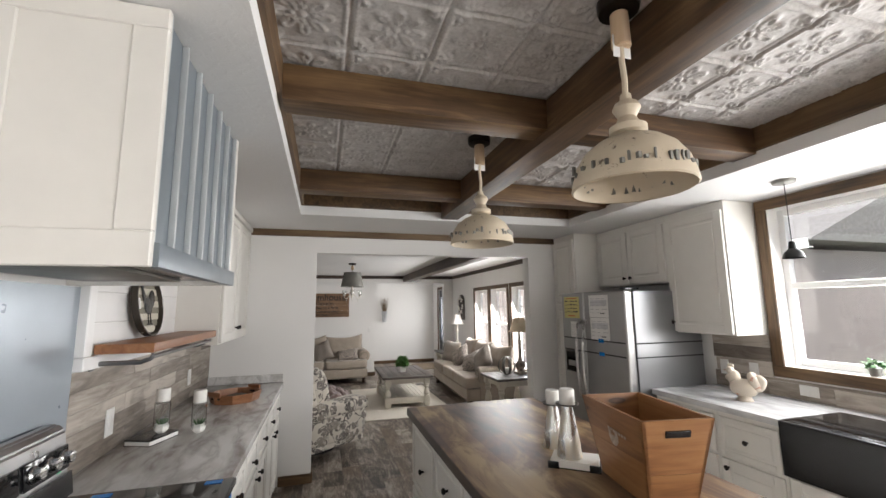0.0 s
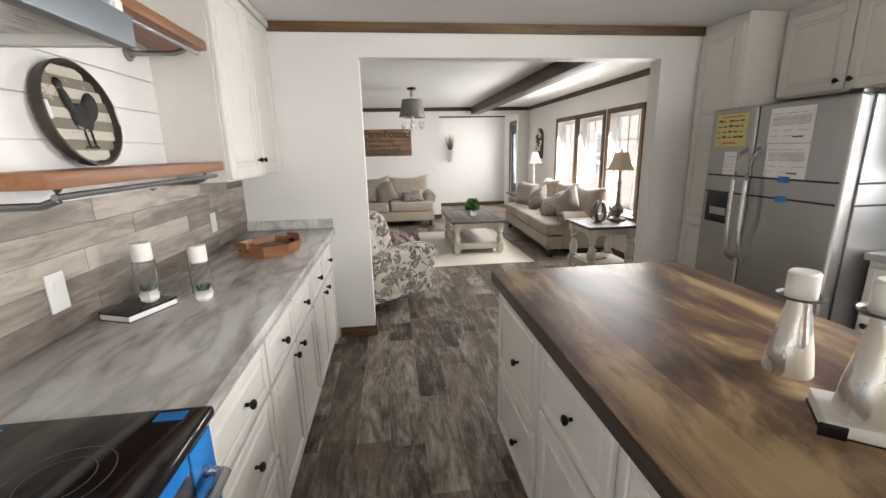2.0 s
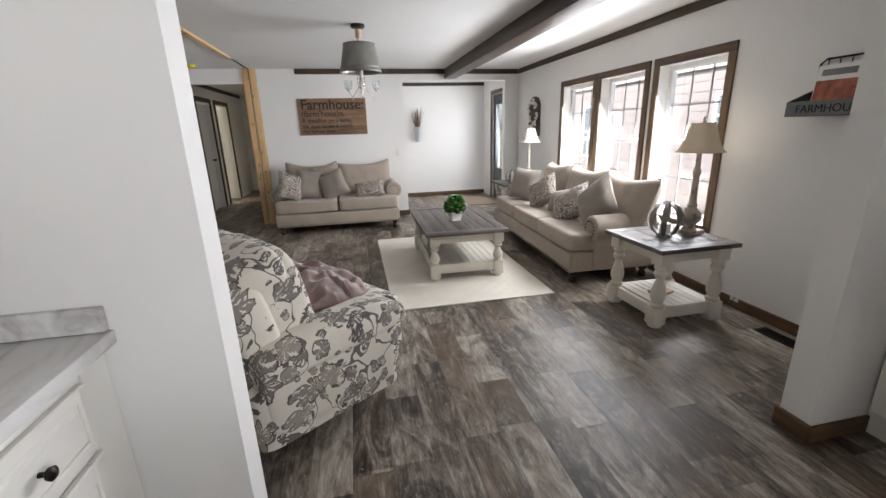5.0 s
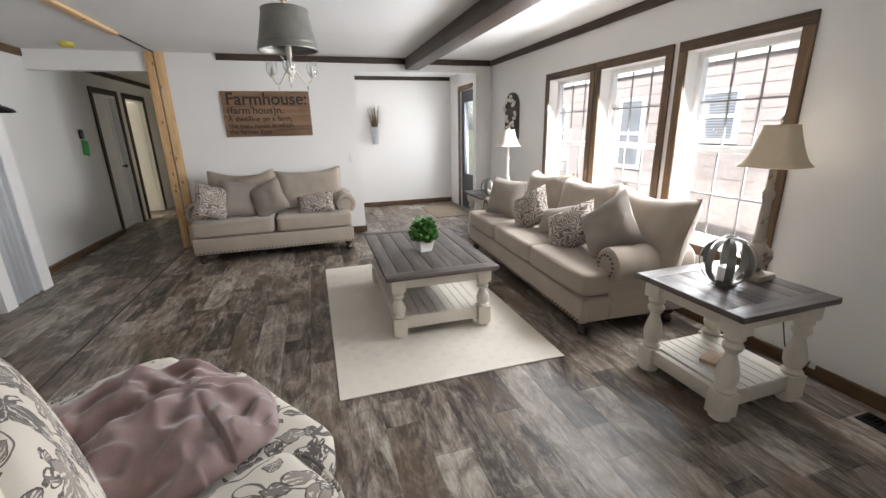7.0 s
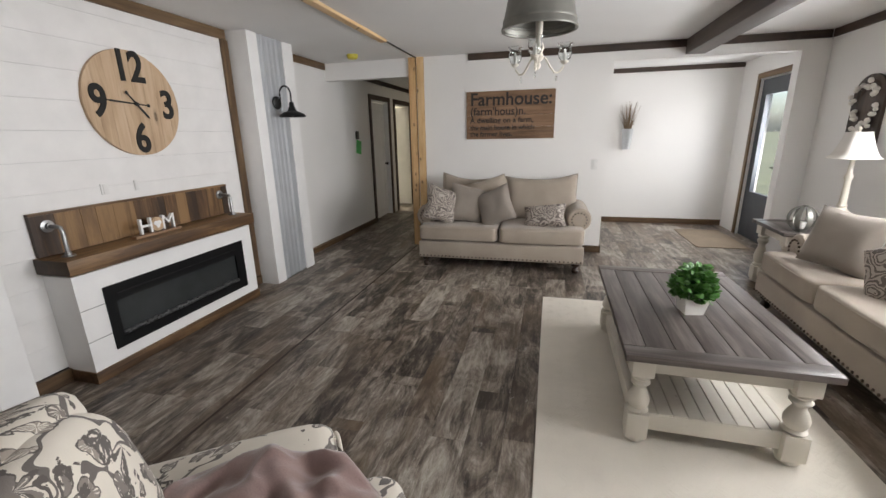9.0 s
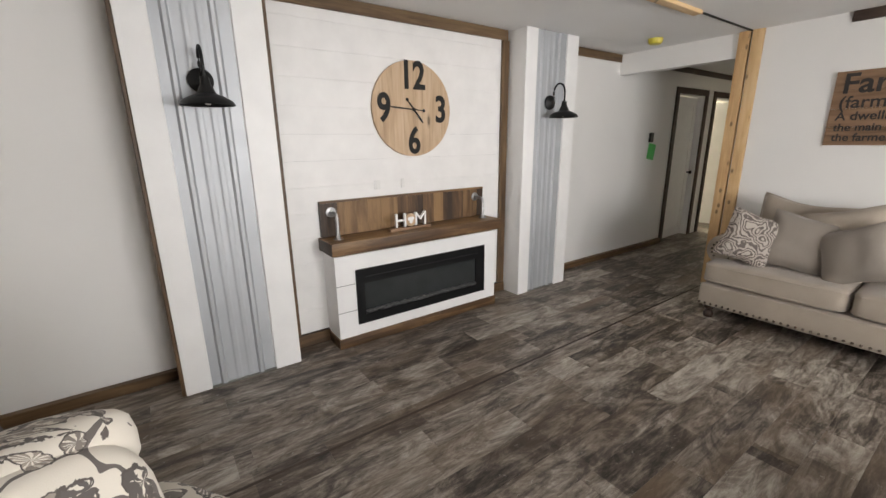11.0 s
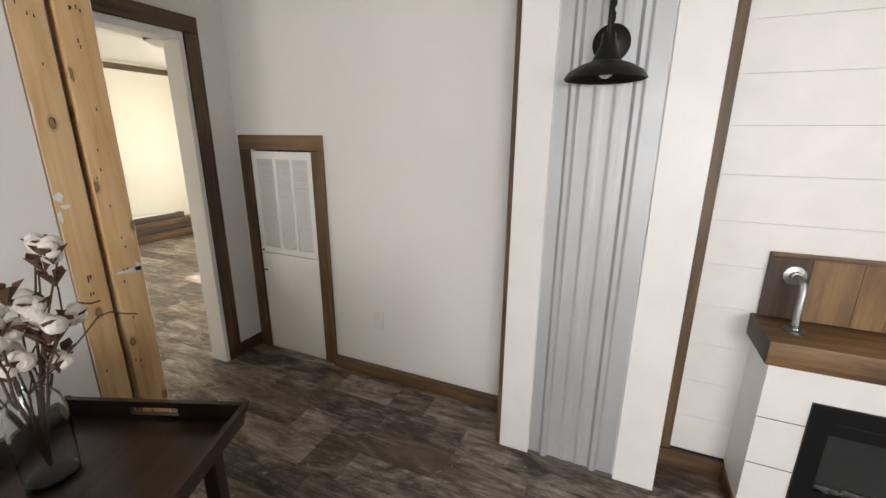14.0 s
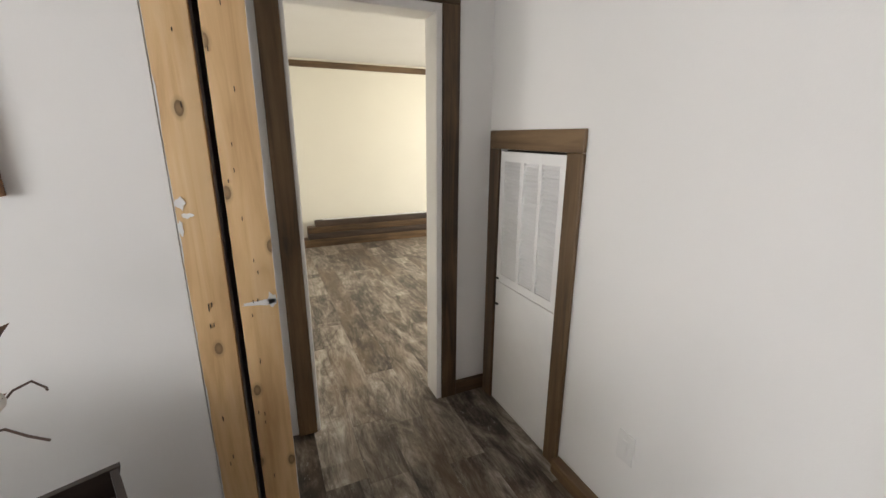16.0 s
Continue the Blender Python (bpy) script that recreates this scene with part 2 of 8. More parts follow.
def make_floor_vinyl():
    k = Nodes("distressed_floor_planks")
    v = k.shift(k.co, 31.0)
    a = k.noise(k.mapping((1.0, 0.13, 1), v), 24, 8, 0.72, 1.2)
    b = k.noise(k.mapping((1.0, 0.36, 1), v), 7.5, 7, 0.70, 1.3)
    c = k.noise(k.mapping((1.0, 0.22, 1), v), 90, 3, 0.6)
    # the print changes in blocks along each plank
    sep = k.t.nodes.new("ShaderNodeSeparateXYZ")
    k.link(v, sep.inputs[0])
    blk = k.math("ADD", k.math("FLOOR", k.math("DIVIDE", sep.outputs[1], 0.62)), k.math("MULTIPLY", k.rand, 97.0))
    wn = k.t.nodes.new("ShaderNodeTexWhiteNoise")
    wn.noise_dimensions = "1D"
    k.link(blk, wn.inputs["W"])
    tone = k.t.nodes.new("ShaderNodeSeparateColor")
    k.link(wn.outputs["Color"], tone.inputs[0])
    f = k.math("ADD", k.math("MULTIPLY", a, 0.38), k.math("MULTIPLY", b, 0.56))
    f = k.math("ADD", f, k.math("MULTIPLY", c, 0.10))
    f = k.math("ADD", f, k.math("MULTIPLY", k.math("SUBTRACT", tone.outputs[0], 0.5), 0.11))
    col = k.ramp(f, [(0.405, (0.024, 0.018, 0.014)), (0.475, (0.092, 0.073, 0.058)), (0.545, (0.225, 0.190, 0.156)), (0.655, (0.48, 0.435, 0.375))])
    warm = k.noise(k.mapping((1, 0.30, 1), v), 3.0, 3)
    warm = k.math("MULTIPLY", k.ramp(warm, [(0.47, (0, 0, 0)), (0.66, (0.75, 0.75, 0.75))]), k.math("ADD", 0.25, k.math("MULTIPLY", tone.outputs[1], 0.75)))
    col = k.mix(warm, col, (0.150, 0.100, 0.060))
    chip = k.ramp(k.noise(k.mapping((1.0, 0.55, 1), v), 34, 5, 0.7, 0.8), [(0.63, (0, 0, 0)), (0.70, (0.55, 0.55, 0.55))])
    col = k.mix(chip, col, (0.50, 0.48, 0.45))
    k.bump(k.math("ADD", a, c), 0.12, 0.004)
    r = k.math("ADD", 0.27, k.math("MULTIPLY", b, 0.28))
    return k.done(col, r, spec=0.42)


def make_wall_paint(name, c=(0.80, 0.785, 0.765)):
    k = Nodes(name)
    f = k.noise(k.co, 1.3, 4)
    col = k.ramp(f, [(0.3, tuple(v * 0.965 for v in c)), (0.7, c)])
    h = k.math("ADD", k.noise(k.co, 55, 4, 0.6), k.math("MULTIPLY", k.noise(k.co, 260, 2), 0.4))
    k.bump(h, 0.10, 0.004)
    return k.done(col, 0.55)


def make_ceiling_paint():
    k = Nodes("textured_ceiling_paint")
    f = k.noise(k.co, 1.0, 4)
    col = k.ramp(f, [(0.3, (0.76, 0.75, 0.74)), (0.7, (0.80, 0.795, 0.785))])
    h = k.ramp(k.noise(k.co, 28, 5, 0.65, 0.6), [(0.45, (0, 0, 0)), (0.6, (1, 1, 1))])
    k.bump(h, 0.16, 0.004)
    return k.done(col, 0.7)


def make_marble(name, light, mid, dark, axis_rot):
    k = Nodes(name)
    m = k.mapping((1.0, 0.30, 1.0), rot=(0, 0, axis_rot))
    a = k.noise(m, 4.2, 5, 0.55, 1.4)
    b = k.noise(m, 13.0, 5, 0.55, 1.0)
    f = k.math("ADD", k.math("MULTIPLY", a, 0.6), k.math("MULTIPLY", b, 0.4))
    col = k.ramp(f, [(0.34, dark), (0.45, mid), (0.55, light), (0.75, tuple(min(1, v * 1.1) for v in light))])
    vein = k.math("ABSOLUTE", k.math("SUBTRACT", k.noise(m, 3.4, 4, 0.5, 1.2), 0.5))
    col = k.mix(k.ramp(vein, [(0.0, (0.42, 0.42, 0.42)), (0.018, (0.26, 0.26, 0.26)), (0.07, (0, 0, 0))]), col, tuple(v * 0.7 for v in dark))
    return k.done(col, 0.24)


def make_butcher():
    k = Nodes("walnut_butcher_block")
    # wide printed boards along y, each with its own tone, heartwood and sapwood
    sx = k.t.nodes.new("ShaderNodeSeparateXYZ")
    k.link(k.co, sx.inputs[0])
    wob = k.math("MULTIPLY", k.noise(k.mapping((1, 0.22, 1)), 2.0, 3), 0.09)
    st = k.math("FLOOR", k.math("DIVIDE", k.math("ADD", sx.outputs[0], wob), 0.155))
    wn = k.t.nodes.new("ShaderNodeTexWhiteNoise")
    wn.noise_dimensions = "1D"
    k.link(st, wn.inputs["W"])
    tone = k.t.nodes.new("ShaderNodeSeparateColor")
    k.link(wn.outputs["Color"], tone.inputs[0])
    a = k.noise(k.mapping((1, 0.34, 1)), 4.6, 7, 0.60, 1.2)
    b = k.noise(k.mapping((1, 0.05, 1)), 52, 5, 0.6, 0.4)
    f = k.math("ADD", k.math("MULTIPLY", a, 0.74), k.math("MULTIPLY", b, 0.08))
    f = k.math("ADD", f, k.math("MULTIPLY", tone.outputs[0], 0.20))
    col = k.ramp(f, [(0.40, (0.038, 0.020, 0.015)), (0.475, (0.100, 0.054, 0.036)), (0.545, (0.200, 0.122, 0.066)), (0.625, (0.44, 0.315, 0.165))])
    heart = k.ramp(k.noise(k.mapping((1, 0.13, 1)), 5.0, 3, 0.5, 0.8), [(0.55, (0, 0, 0)), (0.68, (0.6, 0.6, 0.6))])
    col = k.mix(heart, col, (0.085, 0.036, 0.034))
    knot = k.n("ShaderNodeTexVoronoi", Scale=3.2)
    k.link(k.mapping((1.6, 0.8, 1)), knot.inputs["Vector"])
    col = k.mix(k.ramp(knot.outputs["Distance"], [(0.03, (0.8, 0.8, 0.8)), (0.10, (0, 0, 0))]), col, (0.022, 0.013, 0.009))
    k.bump(b, 0.08, 0.003)
    return k.done(col, 0.44)


def make_butcher_edge():
    k = Nodes("walnut_edge_band")
    b = k.noise(k.mapping((1, 0.06, 1)), 40, 5, 0.6, 0.4)
    col = k.ramp(b, [(0.3, (0.028, 0.019, 0.015)), (0.7, (0.075, 0.052, 0.041))])
    return k.done(col, 0.4)


def make_splash():
    k = Nodes("weathered_backsplash_planks")
    v = k.shift(k.co, 23.0)
    a = k.noise(k.mapping((1, 0.14, 1), v), 20, 6, 0.65, 1.0)
    b = k.noise(k.mapping((1, 0.4, 1), v), 6, 4)
    f = k.math("ADD", k.math("MULTIPLY", a, 0.55), k.math("MULTIPLY", b, 0.30))
    f = k.math("ADD", f, k.math("MULTIPLY", k.rand, 0.24))
    col = k.ramp(f, [(0.36, (0.105, 0.084, 0.068)), (0.5, (0.225, 0.190, 0.158)), (0.68, (0.47, 0.42, 0.365))])
    k.bump(a, 0.2, 0.003)
    return k.done(col, 0.5)


def make_floral():
    k = Nodes("floral_upholstery")
    wn = k.n("ShaderNodeTexNoise", Scale=6.0, Detail=2.0)
    k.link(k.co, wn.inputs["Vector"])
    warp = k.mix(0.10, k.co, wn.outputs["Color"], "ADD")

    rag, soft = k.noise(k.co, 38, 4, 0.6), k.noise(k.co, 26, 3, 0.6, 0.8)

    def blossoms(scale, reach, petals, keep, lean):
        vo = k.n("ShaderNodeTexVoronoi", Scale=scale, Randomness=0.9)
        k.link(warp, vo.inputs["Vector"])
        df = k.t.nodes.new("ShaderNodeVectorMath")
        df.operation = "SUBTRACT"
        k.link(warp, df.inputs[0])
        k.link(vo.outputs["Position"], df.inputs[1])
        sp = k.t.nodes.new("ShaderNodeSeparateXYZ")
        k.link(df.outputs[0], sp.inputs[0])
        u = k.math("ADD", sp.outputs[0], k.math("MULTIPLY", sp.outputs[1], lean))
        w = k.math("ADD", sp.outputs[2], k.math("MULTIPLY", sp.outputs[1], 0.5))
        ang = k.math("ARCTAN2", u, w)
        lobe = k.math("ABSOLUTE", k.math("COSINE", k.math("MULTIPLY", ang, petals)))
        edge = k.math("MULTIPLY", k.math("ADD", 0.55, k.math("MULTIPLY", lobe, 0.45)), reach)
        q = k.math("ADD", k.math("DIVIDE", vo.outputs["Distance"], edge), k.math("MULTIPLY", k.math("SUBTRACT", rag, 0.5), 0.75))
        cs = k.t.nodes.new("ShaderNodeSeparateColor")
        k.link(vo.outputs["Color"], cs.inputs[0])
        on = k.math("GREATER_THAN", cs.outputs[0], keep)
        fill = k.math("MULTIPLY", k.math("LESS_THAN", q, 1.0), on)
        line = k.math("MULTIPLY", k.math("LESS_THAN", k.math("ABSOLUTE", k.math("SUBTRACT", q, 0.93)), k.math("MULTIPLY", soft, 0.13)), on)
        vein = k.math("MULTIPLY", fill, k.math("GREATER_THAN", k.math("ADD", k.math("MULTIPLY", k.math("SINE", k.math("ADD", k.math("MULTIPLY", ang, 11.0), k.math("MULTIPLY", rag, 9.0))), 0.16), k.math("ADD", soft, k.math("MULTIPLY", q, 0.10))), 0.695))
        return fill, line, vein, cs.outputs[1]

    base = k.ramp(k.noise(k.co, 3, 3), [(0.3, (0.64, 0.59, 0.51)), (0.7, (0.72, 0.67, 0.585))])
    col = base
    stem = k.math("LESS_THAN", k.math("ABSOLUTE", k.math("SUBTRACT", k.noise(warp, 5.5, 1, 0.4, 0.6), 0.5)), 0.012)
    col = k.mix(stem, col, (0.14, 0.12, 0.11))
    for scale, reach, petals, keep, lean in ((14.0, 0.42, 1.0, 0.34, 0.8), (9.0, 0.43, 1.0, 0.30, -0.7), (5.6, 0.47, 3.0, 0.10, 0.6)):
        fill, line, vein, tone = blossoms(scale, reach, petals, keep, lean)
        grey = k.ramp(tone, [(0.3, (0.20, 0.175, 0.155)), (0.6, (0.33, 0.285, 0.24)), (0.85, (0.115, 0.10, 0.092))])
        col = k.mix(fill, col, grey)
        col = k.mix(vein, col, base)
        col = k.mix(line, col, (0.10, 0.085, 0.075))
    k.bump(k.noise(k.co, 420, 2), 0.25, 0.002)
    k.b.inputs["Sheen Weight"].default_value = 0.15
    return k.done(col, 0.85)


def make_weave(name, c, scale=520.0, dark=0.75, sheen=0.2):
    k = Nodes(name)
    a = k.noise(k.co, 4, 4)
    b = k.noise(k.co, scale, 2, 0.6)
    f = k.math("ADD", k.math("MULTIPLY", a, 0.5), k.math("MULTIPLY", b, 0.5))
    col = k.ramp(f, [(0.32, tuple(v * dark for v in c)), (0.66, c)])
    k.bump(b, 0.35, 0.002)
    k.b.inputs["Sheen Weight"].default_value = sheen
    return k.done(col, 0.9)


def make_paisley():
    k = Nodes("paisley_pillow_cloth")
    wn = k.n("ShaderNodeTexNoise", Scale=9.0, Detail=2.0)
    k.link(k.co, wn.inputs["Vector"])
    warp = k.mix(0.15, k.co, wn.outputs["Color"], "ADD")
    vo = k.n("ShaderNodeTexVoronoi", Scale=7.0)
    k.link(warp, vo.inputs["Vector"])
    rings = k.math("SINE", k.math("MULTIPLY", vo.outputs["Distance"], 38))
    col = k.mix(k.math("GREATER_THAN", rings, 0.1), (0.42, 0.37, 0.325), (0.135, 0.112, 0.10))
    k.bump(k.noise(k.co, 420, 2), 0.3, 0.002)
    return k.done(col, 0.9)


def make_steel(name, c, axis, rough=0.32):
    k = Nodes(name)
    s = {"z": (1, 1, 0.01), "y": (1, 0.01, 1), "x": (0.01, 1, 1)}[axis]
    a = k.noise(k.mapping(s), 240, 3)
    b = k.noise(k.co, 2.2, 3)
    col = k.ramp(b, [(0.3, tuple(v * 0.9 for v in c)), (0.7, c)])
    k.bump(a, 0.05, 0.002)
    r = k.math("ADD", rough - 0.05, k.math("MULTIPLY", a, 0.12))
    return k.done(col, r, 1.0)


def make_tin():
    k = Nodes("pressed_tin")
    a = k.noise(k.co, 14, 6, 0.65)
    b = k.noise(k.co, 70, 4, 0.6)
    f = k.math("ADD", k.math("MULTIPLY", a, 0.5), k.math("MULTIPLY", b, 0.5))
    col = k.ramp(f, [(0.34, (0.38, 0.355, 0.335)), (0.5, (0.53, 0.505, 0.485)), (0.68, (0.64, 0.615, 0.595))])
    k.bump(b, 0.06, 0.003)
    return k.done(col, 0.58, 0.15)


def make_glass():
    m = bpy.data.materials.new("window_glass")
    m.use_nodes = True
    t = m.node_tree
    t.nodes.remove(t.nodes["Principled BSDF"])
    tr, gl, mx = (t.nodes.new(n) for n in ("ShaderNodeBsdfTransparent", "ShaderNodeBsdfGlossy", "ShaderNodeMixShader"))
    gl.inputs["Roughness"].default_value = 0.02
    mx.inputs[0].default_value = 0.06
    t.links.new(tr.outputs[0], mx.inputs[1])
    t.links.new(gl.outputs[0], mx.inputs[2])
    t.links.new(mx.outputs[0], t.nodes["Material Output"].inputs[0])
    return m


def make_clear_glass():
    k = Nodes("clear_glass")
    k.b.inputs["Transmission Weight"].default_value = 1.0
    k.b.inputs["IOR"].default_value = 1.35
    return k.done((0.95, 0.97, 0.97), 0.03)


def make_distressed(name, paint, under, amount=0.40):
    k = Nodes(name)
    a = k.noise(k.co, 22, 6, 0.7)
    b = k.noise(k.co, 5, 3)
    f = k.math("ADD", k.math("MULTIPLY", a, 0.7), k.math("MULTIPLY", b, 0.3))
    worn = k.ramp(f, [(amount - 0.04, (1, 1, 1)), (amount, (0, 0, 0))])
    base = k.ramp(b, [(0.3, tuple(v * 0.9 for v in paint)), (0.7, paint)])
    col = k.mix(worn, base, under)
    k.bump(a, 0.2, 0.003)
    return k.done(col, 0.6)


FLOOR = make_floor_vinyl()
PAINT = make_wall_paint("white_wall_paint")
CREAM = make_wall_paint("cream_wall_paint", (0.80, 0.77, 0.68))
CEIL = make_ceiling_paint()
CAB = plain("cabinet_paint", (0.71, 0.685, 0.64), 0.42, vary=0.03, bump=0.03)
WHITE = plain("white_paint", (0.82, 0.81, 0.80), 0.42, vary=0.03, bump=0.03)
SHIP = plain("shiplap_paint", (0.80, 0.785, 0.77), 0.45, vary=0.04, bump=0.04)
MARBLE = make_marble("grey_marble_laminate", (0.64, 0.63, 0.615), (0.50, 0.48, 0.46), (0.27, 0.235, 0.215), 0.6)
PALE_MARBLE = make_marble("pale_marble_laminate", (0.62, 0.62, 0.62), (0.52, 0.52, 0.52), (0.40, 0.39, 0.39), 0.6)
BUTCHER, BUTCHER_EDGE = make_butcher(), make_butcher_edge()
SPLASH = make_splash()
FLORAL = make_floral()
LINEN = make_weave("beige_linen_upholstery", (0.385, 0.325, 0.265))
LINEN_DARK = make_weave("taupe_pillow_cloth", (0.285, 0.245, 0.21))
PAISLEY = make_paisley()
THROW = make_weave("mauve_fleece", (0.25, 0.162, 0.145), 260, 0.7, 0.6)
RUG = make_weave("ivory_rug_pile", (0.76, 0.705, 0.615), 300, 0.86, 0.1)
TIN = make_tin()
STEEL = make_steel("brushed_stainless", (0.40, 0.395, 0.39), "z", 0.33)
STEEL_Y = make_steel("brushed_stainless_rail", (0.56, 0.555, 0.55), "y", 0.26)
GALV = plain("corrugated_galvanised_steel", (0.46, 0.475, 0.495), 0.5, 0.35, vary=0.06, scale=3, bump=0.03)
HOOD = plain("blue_grey_hood_paint", (0.215, 0.245, 0.270), 0.38, 0.35, vary=0.05, bump=0.03)
IRON = plain("black_iron", (0.018, 0.018, 0.018), 0.45, 0.6, bump=0.1)
BRONZE = plain("bronze_hardware", (0.020, 0.016, 0.014), 0.35, 0.8)
BLACK = plain("black_enamel", (0.010, 0.010, 0.011), 0.2)
MATT_BLACK = plain("matt_black_paint", (0.012, 0.011, 0.010), 0.75)
BLACK_GLASS = plain("black_ceramic_glass", (0.006, 0.006, 0.007), 0.07, vary=0.02, bump=0.0)
RUBBER = plain("black_rubber", (0.02, 0.02, 0.02), 0.7)
BLUE_FILM = plain("blue_protective_film", (0.015, 0.19, 0.55), 0.25, vary=0.25)
CANDLE = plain("white_candle_wax", (0.80, 0.78, 0.74), 0.5, vary=0.03)
PAPER = plain("white_paper", (0.78, 0.77, 0.75), 0.7, vary=0.04)
INK = plain("printed_ink", (0.05, 0.05, 0.055), 0.6)
GLASS, CLEAR = make_glass(), make_clear_glass()
LEAF = plain("green_leaf", (0.055, 0.16, 0.022), 0.5, vary=0.45, scale=30)
SUCCULENT = plain("succulent_leaf", (0.10, 0.20, 0.085), 0.5, vary=0.35, scale=40)
ENAMEL = make_distressed("chipped_cream_enamel", (0.62, 0.53, 0.40), (0.13, 0.09, 0.065), 0.395)
PAINTED_LEG = make_distressed("distressed_cream_paint", (0.66, 0.615, 0.53), (0.20, 0.13, 0.08), 0.37)
ZINC = plain("aged_zinc", (0.22, 0.215, 0.195), 0.45, 0.7, vary=0.2)
PIPE = make_steel("galvanised_pipe", (0.34, 0.34, 0.34), "x", 0.38)
DARK_DOOR = plain("slate_door_paint", (0.045, 0.052, 0.062), 0.4)
OUTLET = plain("outlet_plastic", (0.74, 0.73, 0.71), 0.35, vary=0.02)
GROUT = plain("dark_joint", (0.02, 0.018, 0.016), 0.8)

# ---- large structure ----
H = 2.35


def cells(bm, axis, a, b, s0, s1, z0, z1, holes):
    """A wall from a to b in its thickness, from s0 to s1 along it, with holes (s0, s1, z0, z1)."""
    ss = sorted({s0, s1, *(v for h in holes for v in h[:2])})
    zs = sorted({z0, z1, *(v for h in holes for v in h[2:])})
    for i in range(len(ss) - 1):
        run = None
        for j in range(len(zs) - 1):
            sm, zm = (ss[i] + ss[i + 1]) / 2, (zs[j] + zs[j + 1]) / 2
            solid = not any(h[0] < sm < h[1] and h[2] < zm < h[3] for h in holes)
            if solid:
                run = [zs[j], zs[j + 1]] if run is None else [run[0], zs[j + 1]]
            if run and (not solid or j == len(zs) - 2):
                if axis == "x":
                    bx(bm, a, ss[i], run[0], b, ss[i + 1], run[1])
                else:
                    bx(bm, ss[i], a, run[0], ss[i + 1], b, run[1])
                run = None
    return bm


def wall(name, axis, a, b, s0, s1, holes=(), z0=0.0, z1=H, material=None, label="smooth white painted interior wall"):
    return setting(name, cells(bmesh.new(), axis, a, b, s0, s1, z0, z1, list(holes)), material or PAINT, label, "wall")


WINDOWS = [(5.80, 6.54), (6.73, 7.48), (7.63, 8.36)]
WZ0, WZ1 = 0.57, 1.91
KWIN = (0.30, 2.14, 1.13, 2.262)
FDOOR = (10.50, 11.36, 0.0, 2.06)
wall("wall_east", "x", 3.44, 3.60, -3.2, 12.1, [(a, b, WZ0, WZ1) for a, b in WINDOWS] + [KWIN, (-2.5, -0.7, 0.3, 2.1), FDOOR])
wall("wall_divider", "y", 4.14, 4.27, -0.79, 3.44, [(0.20, 2.51, 0.0, 2.125)])
wall("wall_kitchen_west", "x", -0.88, -0.70, -3.2, 4.14)
wall("wall_hall_side", "x", -1.00, -0.902, -0.6, 4.225)
wall("wall_west", "x", -2.20, -2.07, 3.46, 15.0, [(11.38, 12.14, 0.0, 2.02), (12.48, 13.30, 0.0, 2.02), (3.69, 4.175, 0.02, 1.365)])
wall("wall_north", "y", 9.98, 10.11, -0.72, 3.44, [(1.46, 3.20, 0.0, 2.18)])
wall("wall_hall_header", "y", 9.985, 10.105, -2.07, -0.912, z0=2.14)
wall("wall_hall_east", "x", -0.91, -0.80, 10.11, 15.0)
wall("wall_hall_end", "y", 14.6, 14.72, -2.07, -0.91)
wall("wall_foyer_west", "x", 1.34, 1.46, 10.11, 11.94)
wall("wall_foyer_north", "y", 11.94, 12.06, 1.34, 3.44)
wall("wall_south", "y", -3.2, -3.06, -0.70, 3.44)
wall("wall_bedroom_door", "y", 3.46, 3.58, -2.07, -1.0, [(-1.79, -1.125, 0.0, 1.965)])
for nm, ax, a, b, s0, s1, hs in (("wall_bedroom_south", "y", -0.42, -0.30, -5.06, -1.0, []), ("wall_bedroom_west", "x", -5.2, -5.06, -0.72, 3.58, [(0.9, 2.3, 0.75, 2.05)]),
                                 ("wall_bedroom_north", "y", 3.46, 3.58, -5.06, -2.20, [])):
    wall(nm, ax, a, b, s0, s1, hs, material=CREAM, label="cream painted bedroom wall")
for nm, ax, a, b, s0, s1, hs in (("wall_back_room_west", "x", -5.2, -5.06, 10.6, 14.8, [(12.4, 13.6, 0.75, 2.05)]), ("wall_back_room_south", "y", 10.5, 10.6, -5.2, -2.20, []),
                                 ("wall_back_room_north", "y", 14.8, 14.9, -5.2, -2.20, [])):
    wall(nm, ax, a, b, s0, s1, hs, material=CREAM, label="cream painted back room wall")

wall("wall_outer_west_a", "x", -5.2, -5.06, -3.2, -0.72)
wall("wall_outer_west_b", "x", -5.2, -5.06, 3.58, 10.5)
wall("wall_outer_south", "y", -3.2, -3.06, -5.06, -0.88)
wall("wall_outer_north", "y", 14.9, 15.0, -5.06, 3.44)
wall("wall_outer_east", "x", 3.44, 3.60, 12.1, 15.0)

# ceilings: the kitchen has a tray with pressed tin
TX0, TX1, TY0, TY1, TZ = 0.08, 2.60, -1.10, 3.42, 2.56
bm = bmesh.new()
bx(bm, -5.2, -3.2, H, TX0, 15, H + 0.08)
bx(bm, TX0, TY1, H, 3.6, 15, H + 0.08)
bx(bm, TX1, -3.2, H, 3.6, TY1, H + 0.08)
bx(bm, TX0, -3.2, H, TX1, TY0, H + 0.08)
setting("ceiling", bm, CEIL, "white knockdown textured ceiling with a kitchen tray", "ceiling")
bm = bmesh.new()
bx(bm, TX0 - 0.06, TY0 - 0.06, H + 0.085, TX0, TY1 + 0.06, TZ + 0.06)
bx(bm, TX1, TY0 - 0.06, H + 0.085, TX1 + 0.06, TY1 + 0.06, TZ + 0.06)
